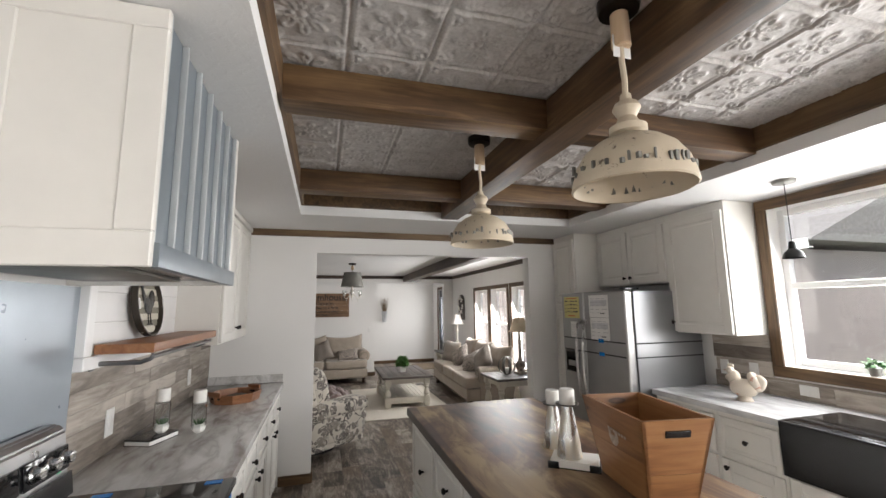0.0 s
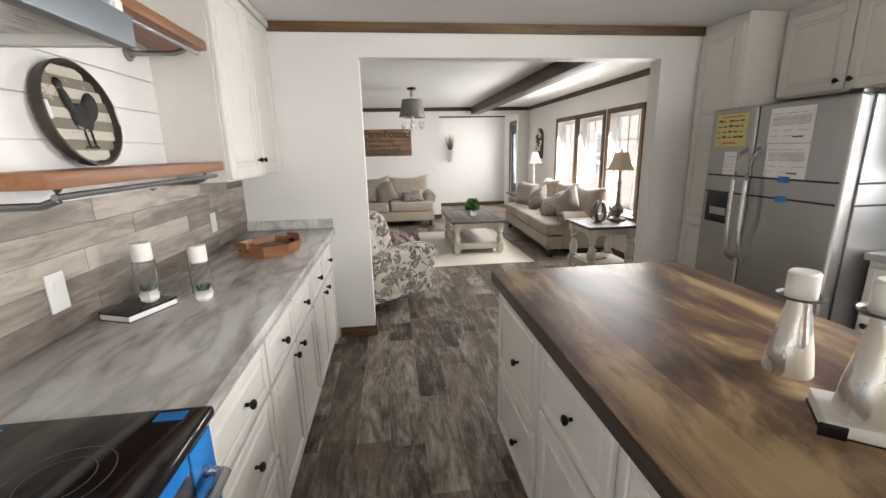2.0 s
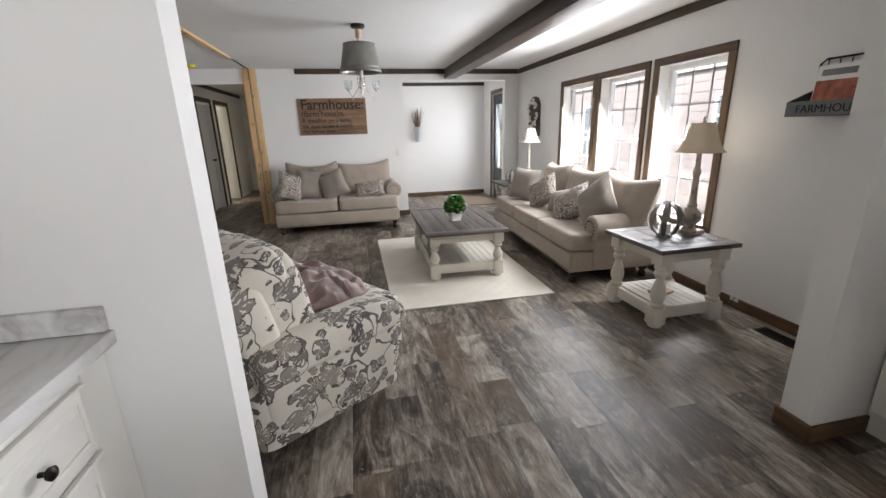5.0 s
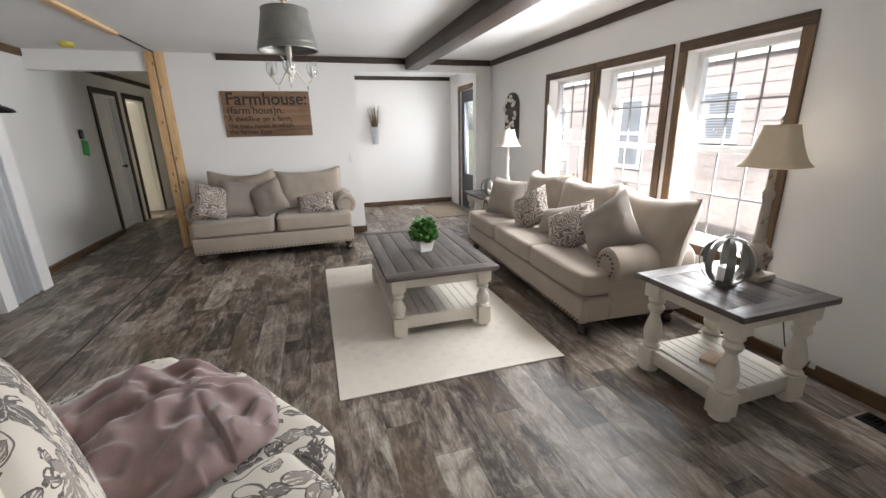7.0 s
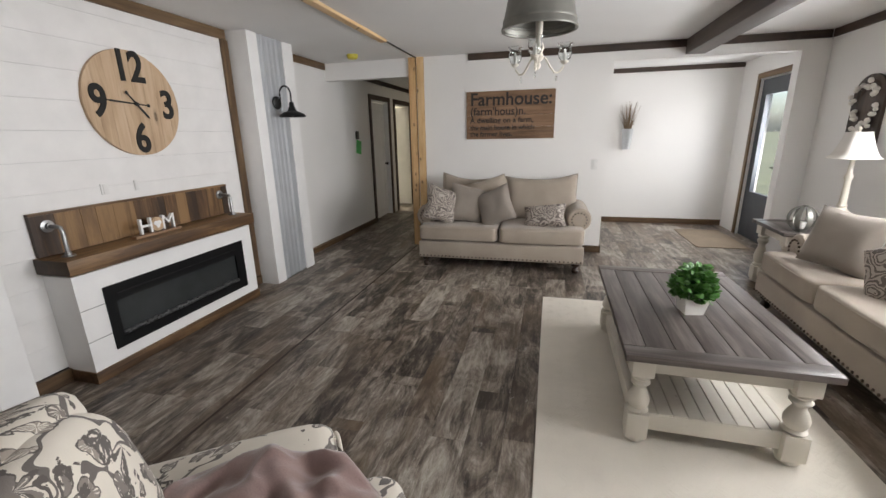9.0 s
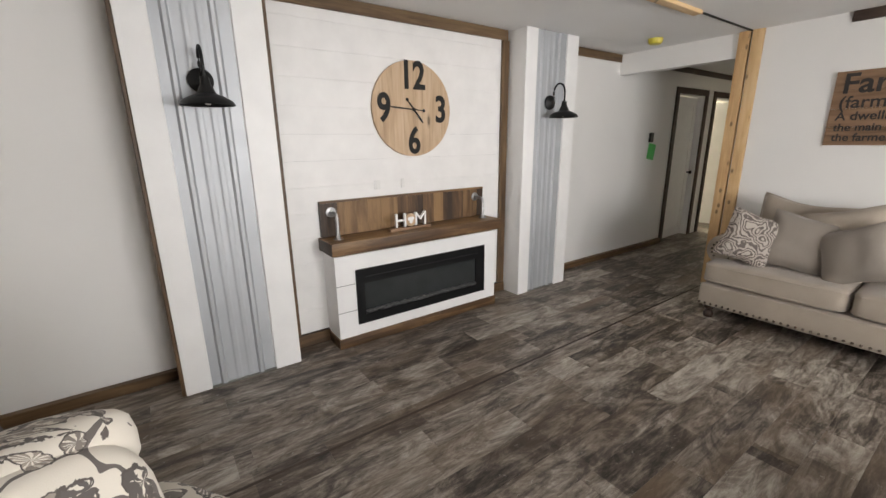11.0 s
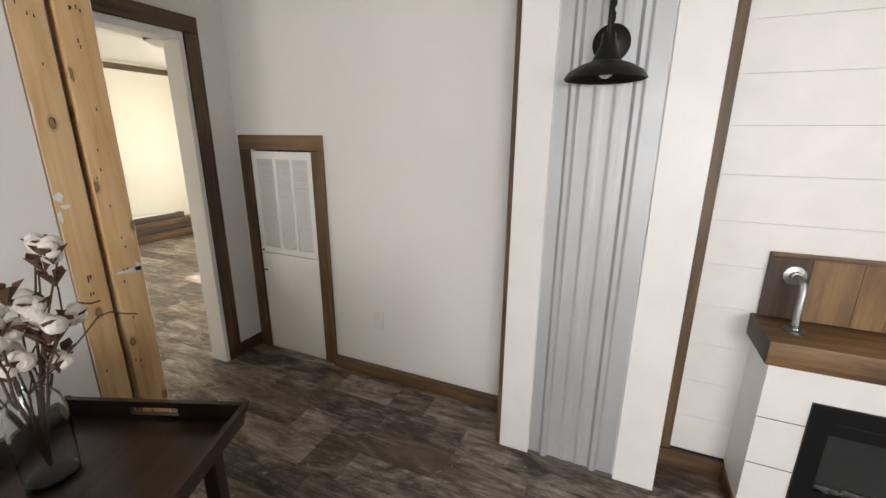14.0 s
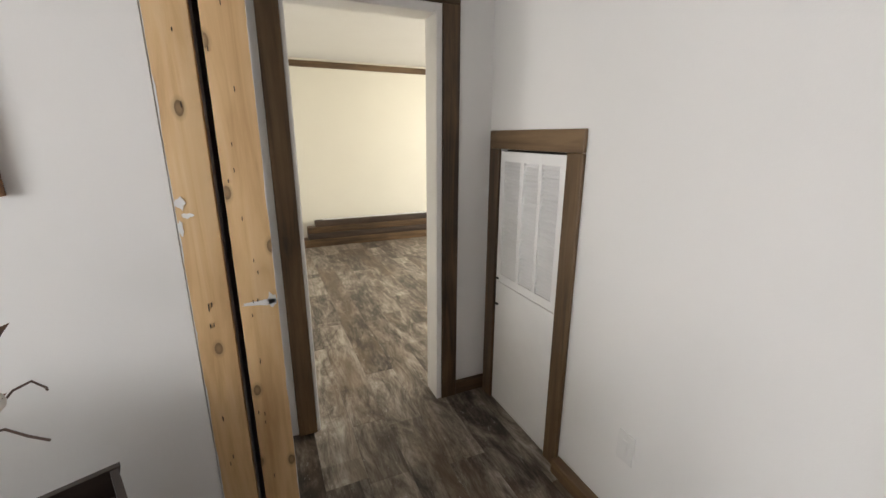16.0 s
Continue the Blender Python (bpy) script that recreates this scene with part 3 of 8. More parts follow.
bx(bm, TX0, TY0 - 0.06, H + 0.085, TX1, TY0, TZ + 0.06)
bx(bm, TX0, TY1, H + 0.085, TX1, TY1 + 0.06, TZ + 0.06)
setting("tray_ceiling_side", bm, WHITE, "white painted sides of the kitchen tray ceiling", "ceiling")
setting("ceiling_roof", box(-5.2, -3.2, TZ + 0.07, 3.7, 15.0, TZ + 0.20), GROUT, "dark roof deck above the rooms", "roof")


def tin_ceiling():
    """Pressed tin squares, each with a border, a flower and scrolled corners, as one relief."""
    s, n = 0.315, 42
    nx, ny = int((TX1 - TX0) / s * n), int((TY1 - TY0) / s * n)
    X, Y = np.meshgrid(np.linspace(TX0, TX1, nx + 1), np.linspace(TY0, TY1, ny + 1), indexing="ij")
    u, v = ((X - TX0 + 0.05) / s) % 1 - 0.5, ((Y - TY0) / s) % 1 - 0.5
    r, a = np.hypot(u, v), np.arctan2(v, u)
    edge = np.minimum(0.5 - abs(u), 0.5 - abs(v))
    h = np.exp(-((edge - 0.05) / 0.018) ** 2) * 0.7 - np.exp(-(edge / 0.018) ** 2) * 0.9
    petal = np.cos(4 * a) ** 2
    lobes = np.exp(-((r - 0.20) / 0.11) ** 2) * petal ** 1.5
    h += np.exp(-((lobes - 0.42) / 0.17) ** 2) * 0.9 * (r < 0.36)
    h += np.exp(-(r / 0.035) ** 2) * 1.2 - np.exp(-((r - 0.06) / 0.014) ** 2) * 0.5
    cu, cv = 0.5 - abs(u), 0.5 - abs(v)
    for du, dv in ((0.17, 0.10), (0.10, 0.17)):
        q = np.hypot(cu - du, cv - dv)
        h += np.exp(-((q - 0.048) / 0.017) ** 2) * 1.0
    h += np.exp(-((np.hypot(cu - 0.13, cv - 0.13) - 0.12) / 0.014) ** 2) * 0.5 * (edge > 0.06)
    Z = TZ - 0.010 * h
    verts = np.stack([X, Y, Z], -1).reshape(-1, 3)
    i = np.arange(nx)[:, None] * (ny + 1) + np.arange(ny)[None]
    faces = np.stack([i, i + 1, i + ny + 2, i + ny + 1], -1).reshape(-1, 4)
    me = bpy.data.meshes.new("ceiling_tin")
    me.from_pydata(verts.tolist(), [], faces.tolist())
    me.polygons.foreach_set("use_smooth", [True] * len(me.polygons))
    me.materials.append(TIN)
    tagged(new("ceiling_tin", me), "grey pressed tin ceiling squares with embossed flowers", "ceiling", "", "structure")


tin_ceiling()
bm = bmesh.new()
for x0, y0, x1, y1 in ((TX0, TY0, TX0 + 0.02, TY1), (TX1 - 0.02, TY0, TX1, TY1), (TX0 + 0.02, TY1 - 0.02, TX1 - 0.02, TY1), (TX0 + 0.02, TY0, TX1 - 0.02, TY0 + 0.02)):
    bx(bm, x0, y0, H + 0.075, x1, y1, TZ - 0.004)
setting("tray_trim", bm, wood("trim", "y"), "dark stained wood trim inside the tray ceiling", "trim")


def beam(name, x0, y0, z0, x1, y1, z1, axis, label):
    setting(name, box(x0, y0, z0, x1, y1, z1, 0.006), wood("beam", axis), label, "beam", 35)


BX0, BX1 = 1.27, 1.43
beam("tray_beam_long", BX0, TY0 + 0.02, H + 0.01, BX1, TY1 - 0.02, TZ - 0.01, "y", "long brown stained wood beam across the tin ceiling")
for i, yc in enumerate((0.18, 1.62, 2.90)):
    for j, (a, b) in enumerate(((TX0 + 0.02, BX0), (BX1, TX1 - 0.02))):
        beam(f"tray_beam_{i}_{j}", a, yc - 0.07, H + 0.05, b, yc + 0.07, TZ - 0.01, "x", "brown stained wood cross beam under the tin ceiling")
setting("ceiling_beam", box(2.15, 4.27, 2.20, 2.34, 9.98, 2.352, 0.008), wood("dark_trim", "y"), "dark brown wood beam along the living room ceiling", "beam", 35)
bm = bmesh.new()
bx(bm, -0.86, 4.30, 2.325, -0.79, 8.97, 2.352, 0.004)
setting("ceiling_seam_board", bm, wood("pine", "y"), "raw pine board over the ceiling seam", "trim", 35)
bm = bmesh.new()
bx(bm, -0.83, 8.97, 2.343, -0.81, 9.98, 2.352)
setting("ceiling_seam", bm, GROUT, "thin dark seam in the ceiling", "trim")
setting("floor_seam", box(-0.869, 4.30, 0.0, -0.855, 9.95, 0.003, 0.001), wood("dark_trim", "y"), "dark threshold strip over the floor seam", "trim")


# crown strips and skirting
def strip(name, x0, y0, z0, x1, y1, z1, kind="trim", label="dark stained wood ceiling trim"):
    axis = "x" if abs(x1 - x0) > abs(y1 - y0) else "y"
    if abs(z1 - z0) > max(abs(x1 - x0), abs(y1 - y0)):
        axis = "z"
    return setting(name, box(x0, y0, z0, x1, y1, z1, 0.003, 1), wood(kind, axis), label, "trim")


strip("trim_kitchen", -0.40, 4.122, 2.285, 2.85, 4.14, H)
strip("trim_north", -0.17, 9.962, 2.275, 3.42, 9.98, H, "dark_trim")
strip("trim_east", 3.422, 4.27, 2.275, 3.44, 9.962, H, "dark_trim")
strip("trim_south", -0.1, 4.27, 2.275, 2.13, 4.288, H, "dark_trim")
strip("trim_foyer", 1.62, 11.922, 2.285, 3.44, 11.94, H, "dark_trim")
strip("trim_hall_west", -2.07, 10.11, 2.28, -2.052, 14.6, H, "dark_trim")
strip("trim_west_a", -2.07, 8.87, 2.27, -2.052, 9.985, H, "trim")
strip("trim_shiplap_top", -2.002, 6.14, 2.27, -1.978, 8.16, H, "trim")
strip("trim_shiplap_a", -2.002, 6.125, 0.09, -1.976, 6.185, 2.27, "trim")
strip("trim_shiplap_b", -2.002, 8.10, 0.09, -1.976, 8.175, 2.27, "trim")
strip("trim_bedroom", -5.06, -0.30, 2.25, -1.0, -0.282, 2.325, "trim")
B = 0.085
LB = "dark stained wood baseboard"
for nm, c in {
    "baseboard_kitchen_a": (-0.08, 4.124, 0.20, 4.14), "baseboard_opening_a": (0.20, 4.124, 0.216, 4.286), "baseboard_opening_b": (2.494, 4.124, 2.51, 4.286),
    "baseboard_kitchen_b": (2.51, 4.124, 2.86, 4.14), "baseboard_south_a": (-0.79, 4.27, 0.20, 4.286), "baseboard_south_b": (2.51, 4.27, 3.44, 4.286),
    "baseboard_east": (3.424, 4.286, 3.44, 9.98), "baseboard_north": (-0.70, 9.964, 1.46, 9.98), "baseboard_north_end": (1.46, 9.964, 1.476, 10.11),
    "baseboard_foyer_n": (1.46, 11.924, 3.44, 11.94), "baseboard_foyer_w": (1.46, 10.11, 1.476, 11.924),
    "baseboard_west_a": (-2.07, 4.265, -2.025, 5.42), "baseboard_west_b": (-2.07, 8.87, -2.025, 11.29), "baseboard_shiplap_a": (-2.0, 6.12, -1.972, 6.40), "baseboard_shiplap_b": (-2.0, 7.87, -1.972, 8.18),
    "baseboard_hall": (-2.07, 3.58, -1.885, 3.596), "baseboard_hall_east": (-0.926, 10.11, -0.91, 14.6), "baseboard_stub": (3.20, 9.964, 3.424, 9.98),
    "baseboard_bedroom": (-5.06, -0.30, -1.0, -0.284),
}.items():
    strip(nm, c[0], c[1], 0.0, c[2], c[3], (0.066 if "west" in nm else B) + (0.01 if "opening" in nm else 0.0), "trim", LB)

# raw studs where the two halves of the house meet
for nm, x0, x1, y0, y1 in (("stud_a", -0.882, -0.794, 4.232, 4.274), ("stud_b", -1.0, -0.904, 4.232, 4.278)):
    setting(nm, box(x0, y0, 0.0, x1, y1, H, 0.003), wood("pine", "z"), "bare yellow pine stud with knots and staples", "stud", 35)
for nm, x0, x1 in (("post_a", -0.912, -0.826), ("post_b", -0.808, -0.722)):
    setting(nm, box(x0, 9.955, 0.0, x1, 9.998, H, 0.003), wood("pine", "z"), "bare yellow pine post at the hall opening", "post", 35)
rs = random.Random(5)
bm = bmesh.new()
for k in range(46):
    x, z = rs.choice((-0.85, -0.82, -0.95, -0.93)) + rs.uniform(-0.02, 0.02), rs.uniform(0.3, 2.2)
    y = 4.2755 if x > -0.89 else 4.2795
    bx(bm, x - 0.001, y - 0.002, z, x + 0.001, y + 0.001, z + rs.uniform(0.008, 0.014))
setting("staples", bm, IRON, "small metal staples left in the bare studs", "staples")


# windows
# White bars coloured grey: their backlit shade is put into the base colour.
BACKLIT_GRILLE = plain("backlit_grey_grille", (0.26, 0.25, 0.245), 0.5)


def window(name, y0, y1, z0, z1, cols=3, rows=2, trim=0.07, x=3.44, kind="trim"):
    w = tagged(new(name), "white double hung window with grilles and dark wood casing", "window", "", "structure")
    bm = bmesh.new()
    bx(bm, x - 0.018, y0 - trim, z1, x - 0.001, y1 + trim, z1 + trim, 0.003, 1)
    bx(bm, x - 0.018, y0 - trim, z0 - trim, x - 0.001, y1 + trim, z0, 0.003, 1)
    part("window_casing", bm, wood(kind, "y"), w, "dark stained wood casing")
    bm = bmesh.new()
    bx(bm, x - 0.018, y0 - trim, z0, x - 0.001, y0, z1, 0.003, 1)
    bx(bm, x - 0.018, y1, z0, x - 0.001, y1 + trim, z1, 0.003, 1)
    part("side_casing", bm, wood(kind, "z"), w, "dark stained wood casing")
    fx = x + 0.10
    bm = bmesh.new()
    for c in ((y0, z0, y0 + 0.045, z1), (y1 - 0.045, z0, y1, z1), (y0 + 0.045, z1 - 0.045, y1 - 0.045, z1), (y0 + 0.045, z0, y1 - 0.045, z0 + 0.05)):
        bx(bm, fx, c[0], c[1], fx + 0.05, c[2], c[3], 0.004, 1)
    part("window_frame", bm, WHITE, w)
    zm = z0 + (z1 - z0) * 0.5
    part("meeting_rail", box(fx - 0.012, y0 + 0.045, zm - 0.022, fx + 0.04, y1 - 0.045, zm + 0.022, 0.004, 1), WHITE, w)
    for za, zb, dx in ((z0 + 0.05, zm - 0.022, 0.0), (zm + 0.022, z1 - 0.045, 0.02)):
        p = part("pane", box(fx + 0.012 + dx, y0 + 0.04, za, fx + 0.016 + dx, y1 - 0.04, zb), GLASS, w)
        p.visible_shadow = False
        bm = bmesh.new()
        for i in range(1, cols):
            yy = y0 + 0.045 + (y1 - y0 - 0.09) * i / cols
            bx(bm, fx + 0.004 + dx, yy - 0.007, za, fx + 0.011 + dx, yy + 0.007, zb)
        for i in range(1, rows):
            zz = za + (zb - za) * i / rows
            bx(bm, fx + 0.003 + dx, y0 + 0.045, zz - 0.007, fx + 0.0105 + dx, y1 - 0.045, zz + 0.007)
        part("grille", bm, BACKLIT_GRILLE, w, "thin grille bars, grey to show them backlit")
    return w


for i, (a, b) in enumerate(WINDOWS):
    window(f"window_{i + 1}", a, b, WZ0, WZ1)
window("window_4", KWIN[0], KWIN[1], KWIN[2], KWIN[3], 1, 1, 0.078)
# Out of view: an added window that lets light in behind the start.
window("window_5", -2.5, -0.7, 0.3, 2.1, 2, 1)

# outside: ground and neighbouring houses
GRASS = plain("outdoor_ground", (0.16, 0.17, 0.10), 0.9, vary=0.4, scale=0.6)
SIDING = plain("tan_vinyl_siding", (0.38, 0.335, 0.315), 0.6, vary=0.06)
FAR_PANE = plain("blind_behind_glass", (0.17, 0.19, 0.21), 0.15, vary=0.2)
ROOFING = plain("asphalt_shingle", (0.30, 0.29, 0.28), 0.9, vary=0.3, scale=20)
setting("ground", box(-400, -400, -0.75, 400, 400, -0.6), GRASS, "short grass and gravel around the houses", "ground")
setting("foundation", box(-5.2, -3.2, -0.6, 3.6, 15.0, -0.012), GROUT, "dark floor deck under the planks", "floor")


def neighbour(x, y0, y1, top, openings, siding=None):
    """A long house east of ours; openings (y0, y1, z0, z1) are its windows."""
    hs = thing("neighbouring_house", "neighbouring house with white lap siding" if siding else "neighbouring house with tan lap siding and white windows", "house")
    bm = bmesh.new()
    lap = 0.185
    for k in range(int((top + 0.6) / lap)):
        z = -0.6 + k * lap
        vs = [bm.verts.new(c) for c in ((x - 0.014, y0, z), (x - 0.014, y1, z), (x, y1, z + lap), (x, y0, z + lap), (x + 0.05, y0, z), (x + 0.05, y1, z))]
        bm.faces.new((vs[0], vs[1], vs[2], vs[3]))
        bm.faces.new((vs[0], vs[1], vs[5], vs[4]))
    bx(bm, x + 0.02, y0, -0.6, x + 6, y1, top)
    part("siding", bm, siding or SIDING, hs, smooth=None)
    bm = bmesh.new()
    bx(bm, x - 0.07, y0 - 0.3, top - 0.02, x + 0.02, y1 + 0.3, top)
    bx(bm, x - 0.09, y0 - 0.3, top - 0.03, x - 0.07, y1 + 0.3, top + 0.13)
    part("eave", bm, WHITE, hs, "white soffit and fascia")
    bm = bmesh.new()
    z = top + 0.10
    vs = [bm.verts.new(c) for c in ((x - 0.06, y0 - 0.3, z), (x - 0.06, y1 + 0.3, z), (x + 3, y1 + 0.3, z + 1.3), (x + 3, y0 - 0.3, z + 1.3), (x + 6.3, y1 + 0.3, z), (x + 6.3, y0 - 0.3, z))]
    for q in ((0, 1, 2, 3), (3, 2, 4, 5), (0, 3, 5), (1, 4, 2), (0, 5, 4, 1)):
        bm.faces.new([vs[i] for i in q])
    part("roof", bm, PALE_ROOF if siding else ROOFING, hs, smooth=None)
    for a, b, za, zb in openings:
        bm = bmesh.new()
        for c in ((a, za, a + 0.08, zb), (b - 0.08, za, b, zb), (a + 0.08, za, b - 0.08, za + 0.08), (a + 0.08, zb - 0.08, b - 0.08, zb), (a + 0.08, (za + zb) / 2 - 0.03, b - 0.08, (za + zb) / 2 + 0.03)):
            bx(bm, x - 0.06, c[0], c[1], x + 0.02, c[2], c[3], 0.006, 1)
        fr = part("window", bm, WHITE, hs)
        for lo, hi in ((za + 0.08, (za + zb) / 2 - 0.03), ((za + zb) / 2 + 0.03, zb - 0.08)):
            part("pane", box(x - 0.034, a + 0.08, lo, x - 0.030, b - 0.08, hi), FAR_PANE, fr)
        bm = bmesh.new()
        z = za + 0.10
        while z < zb - 0.10:
            bx(bm, x - 0.040, a + 0.085, z, x - 0.0345, b - 0.085, z + 0.022)
            z += 0.045
        part("blind", bm, BLIND, fr, "pale slatted blind")


PALE_ROOF = plain("pale_metal_roof", (0.70, 0.70, 0.70), 0.6, vary=0.06)
BLIND = plain("pale_blind", (0.30, 0.325, 0.35), 0.5, vary=0.08)
neighbour(7.4, 4.6, 19.0, 2.42, ((5.2, 5.9, 0.5, 1.95), (9.15, 9.92, 1.08, 1.96), (11.18, 11.93, 0.5, 1.96), (13.9, 14.6, 0.5, 1.96)))
neighbour(13.0, -16.0, 1.8, 2.5, ((-6.0, -5.2, 0.6, 2.0), (-1.5, -0.7, 0.6, 2.0)), plain("white_vinyl_siding", (0.82, 0.82, 0.81), 0.6, vary=0.04))

# ---- kitchen ----
def panel_front(bm, x, d, y0, y1, z0, z1, w=0.055):
    """A framed front in the plane x that faces along d (+1 or -1)."""
    a, b = sorted((x, x + d * 0.012))
    bx(bm, a, y0 + 0.01, z0 + 0.01, b, y1 - 0.01, z1 - 0.01)
    a, b = sorted((x, x + d * 0.021))
    for c in ((y0, z0, y0 + w, z1), (y1 - w, z0, y1, z1), (y0 + w, z0, y1 - w, z0 + w), (y0 + w, z1 - w, y1 - w, z1)):
        bx(bm, a, c[0], c[1], b, c[2], c[3], 0.004, 1)
    if y1 - y0 > 3.2 * w and z1 - z0 > 3.2 * w:
        a, b = sorted((x + d * 0.005, x + d * 0.018))
        bx(bm, a, y0 + w + 0.014, z0 + w + 0.014, b, y1 - w - 0.014, z1 - w - 0.014, 0.007, 1)
    return bm


def knob(parent, x, d, y, z):
    prof = [(0.006, 0.0), (0.006, d * 0.012), (0.014, d * 0.018), (0.016, d * 0.026), (0.010, d * 0.031), (0.0, d * 0.032)]
    part("knob", turned(prof, 14, (x, y, z), "x"), BRONZE, parent, "dark bronze knob")


def front(parent, name, x, d, y0, y1, z0, z1, knobs, w=0.055):
    f = part(name, panel_front(bmesh.new(), x, d, y0, y1, z0, z1, w), CAB, parent, smooth=30)
    for ky, kz in knobs:
        knob(f, x + d * 0.021, d, ky, kz)
    return f


def base_unit(y0, y1, x0, x1, d, spec, group):
    """A base cabinet between x0 (back) and x1 (face) with drawers and doors given in spec."""
    c = thing("base_cabinet", "off-white painted base cabinet with panelled fronts and bronze knobs", "cabinet", group=group)
    a, b = sorted((x0, x1))
    part("body", box(a, y0, 0.10, b, y1, 0.872, 0.002, 1), CAB, c)
    ta, tb = sorted((x0, x1 - d * 0.06))
    part("toe_kick", box(ta, y0, 0.0, tb, y1, 0.10), CAB, c)
    for kind, ya, yb, za, zb, ks in spec:
        front(c, kind, x1, d, ya, yb, za, zb, ks, 0.035 if kind == "drawer" else 0.055)
    return c


GL = "kitchen base cabinets"
base_unit(1.85, 2.345, -0.69, -0.10, 1, [("drawer", 1.865, 2.335, 0.655, 0.835, [(2.11, 0.742)]), ("drawer", 1.865, 2.335, 0.39, 0.635, [(2.11, 0.52)]), ("drawer", 1.865, 2.335, 0.12, 0.37, [(2.11, 0.25)])], GL)
for a, b, c, e in ((2.348, 2.755, 2.775, 3.185), (3.203, 3.598, 3.612, 4.01)):
    spec = [("drawer", a + 0.012, b, 0.655, 0.835, [((a + b) / 2 - 0.005, 0.742)]), ("drawer", c, e, 0.655, 0.835, [((c + e) / 2, 0.742)]), ("door", a + 0.012, b, 0.12, 0.635, [(b - 0.06, 0.598)]), ("door", c, e, 0.12, 0.635, [(c + 0.04, 0.598)])]
    base_unit(a, e + 0.015, -0.69, -0.10, 1, spec, GL)
part("body", box(-0.69, 4.028, 0.0, -0.10, 4.136, 0.872, 0.002, 1), CAB, thing("filler_panel", "narrow off-white painted filler beside the base cabinets", "panel"))
wt_l = thing("worktop", "grey marble patterned laminate worktop with a low upstand", "worktop")
part("slab", box(-0.699, 1.845, 0.874, -0.06, 4.138, 0.914, 0.006), MARBLE, wt_l)
part("upstand", box(-0.699, 4.115, 0.916, -0.07, 4.138, 0.985, 0.004), MARBLE, wt_l)


# backsplash planks
def plank_run(parent, x, d, y0, y1, z0, z1, h, seed, material, lengths=(0.35, 0.9), th=0.008):
    r = random.Random(seed)
    z, made = z0, []
    while z < z1 - 0.01:
        zt = min(z + h, z1)
        y = y0 - r.uniform(0, 0.5)
        while y < y1:
            ye = y + r.uniform(*lengths)
            a, b = max(y, y0), min(ye, y1)
            if b - a > 0.02:
                xa, xb = sorted((x, x + d * (th + r.uniform(0, 0.0015))))
                made.append(part("plank", box(xa, a + 0.0008, z + 0.0008, xb, b - 0.0008, zt - 0.0008), material, parent, smooth=None))
            y = ye
        z = zt
    return made


bs = tagged(new("backsplash_west"), "weathered grey brown wood look backsplash planks", "backsplash", "", "structure")
plank_run(bs, -0.699, 1, 1.99, 4.138, 0.916, 1.335, 0.0838, 3, SPLASH)
bs = tagged(new("backsplash_east"), "weathered grey brown wood look backsplash planks", "backsplash", "", "structure")
plank_run(bs, 3.439, -1, -1.2, 2.69, 0.916, 1.04, 0.105, 4, SPLASH)
plank_run(bs, 3.439, -1, 2.225, 2.69, 1.041, 1.34, 0.105, 5, SPLASH)

# niche with boards and shelves
niche = tagged(new("shelf_niche"), "white boarded niche above the worktop with a white frame", "wall panel", "", "structure")
for k in range(7):
    z0 = 1.395 + k * 0.137
    part("board", box(-0.699, 2.052, z0 + 0.0015, -0.688, 3.148, min(z0 + 0.1355, H - 0.002), 0.002, 1), SHIP, niche)
part("rail", box(-0.699, 1.99, 1.338, -0.655, 3.15, 1.394, 0.003, 1), WHITE, niche)
part("stile", box(-0.699, 1.99, 1.396, -0.655, 2.050, H - 0.002, 0.003, 1), WHITE, niche)


def pipe_shelf(z):
    s = thing("wall_shelf", "reddish brown wooden wall shelf on galvanised pipe brackets", "shelf", group="shelves in the niche")
    part("board", box(-0.654, 2.055, z, -0.43, 3.145, z + 0.042, 0.005), wood("shelf", "y"), s)
    for y in (2.12, 2.98):
        b = part("bracket", tube(bmesh.new(), [(-0.69, y, z - 0.045), (-0.60, y, z - 0.045), (-0.50, y, z - 0.045), (-0.46, y, z - 0.030), (-0.455, y, z - 0.002)], 0.011, 10), PIPE, s, "galvanised pipe bracket")
        part("flange", turned([(0.032, -0.688), (0.032, -0.680), (0.018, -0.676), (0.018, -0.664), (0.0, -0.663)], 18, (0, y, z - 0.045), "x"), PIPE, b)
    part("rail_pipe", tube(bmesh.new(), [(-0.452, 2.10, z - 0.022), (-0.452, 3.09, z - 0.022)], 0.009, 10), PIPE, s)
    return s


pipe_shelf(1.40)
pipe_shelf(1.945)

# round tray with a rooster, leaning on the boards
rt = thing("rooster_tray", "round dark metal tray painted with a black rooster", "tray", pose(-0.63, 2.56, 1.443, 0, -8, 0) @ Matrix.Scale(0.95, 4))
part("rim", shell([(0.165, 0.0), (0.18, 0.0), (0.184, 0.035), (0.176, 0.036), (0.170, 0.010), (0.165, 0.010)], 40, (-0.01, 0, 0.185), "x"), plain("brown_black_tin", (0.055, 0.046, 0.036), 0.45, 0.5, vary=0.25), rt)
SLATS = [make_distressed("weathered_cream_slat", (0.58, 0.54, 0.45), (0.20, 0.17, 0.13), 0.40), make_distressed("weathered_olive_slat", (0.21, 0.19, 0.145), (0.42, 0.38, 0.31), 0.40)]
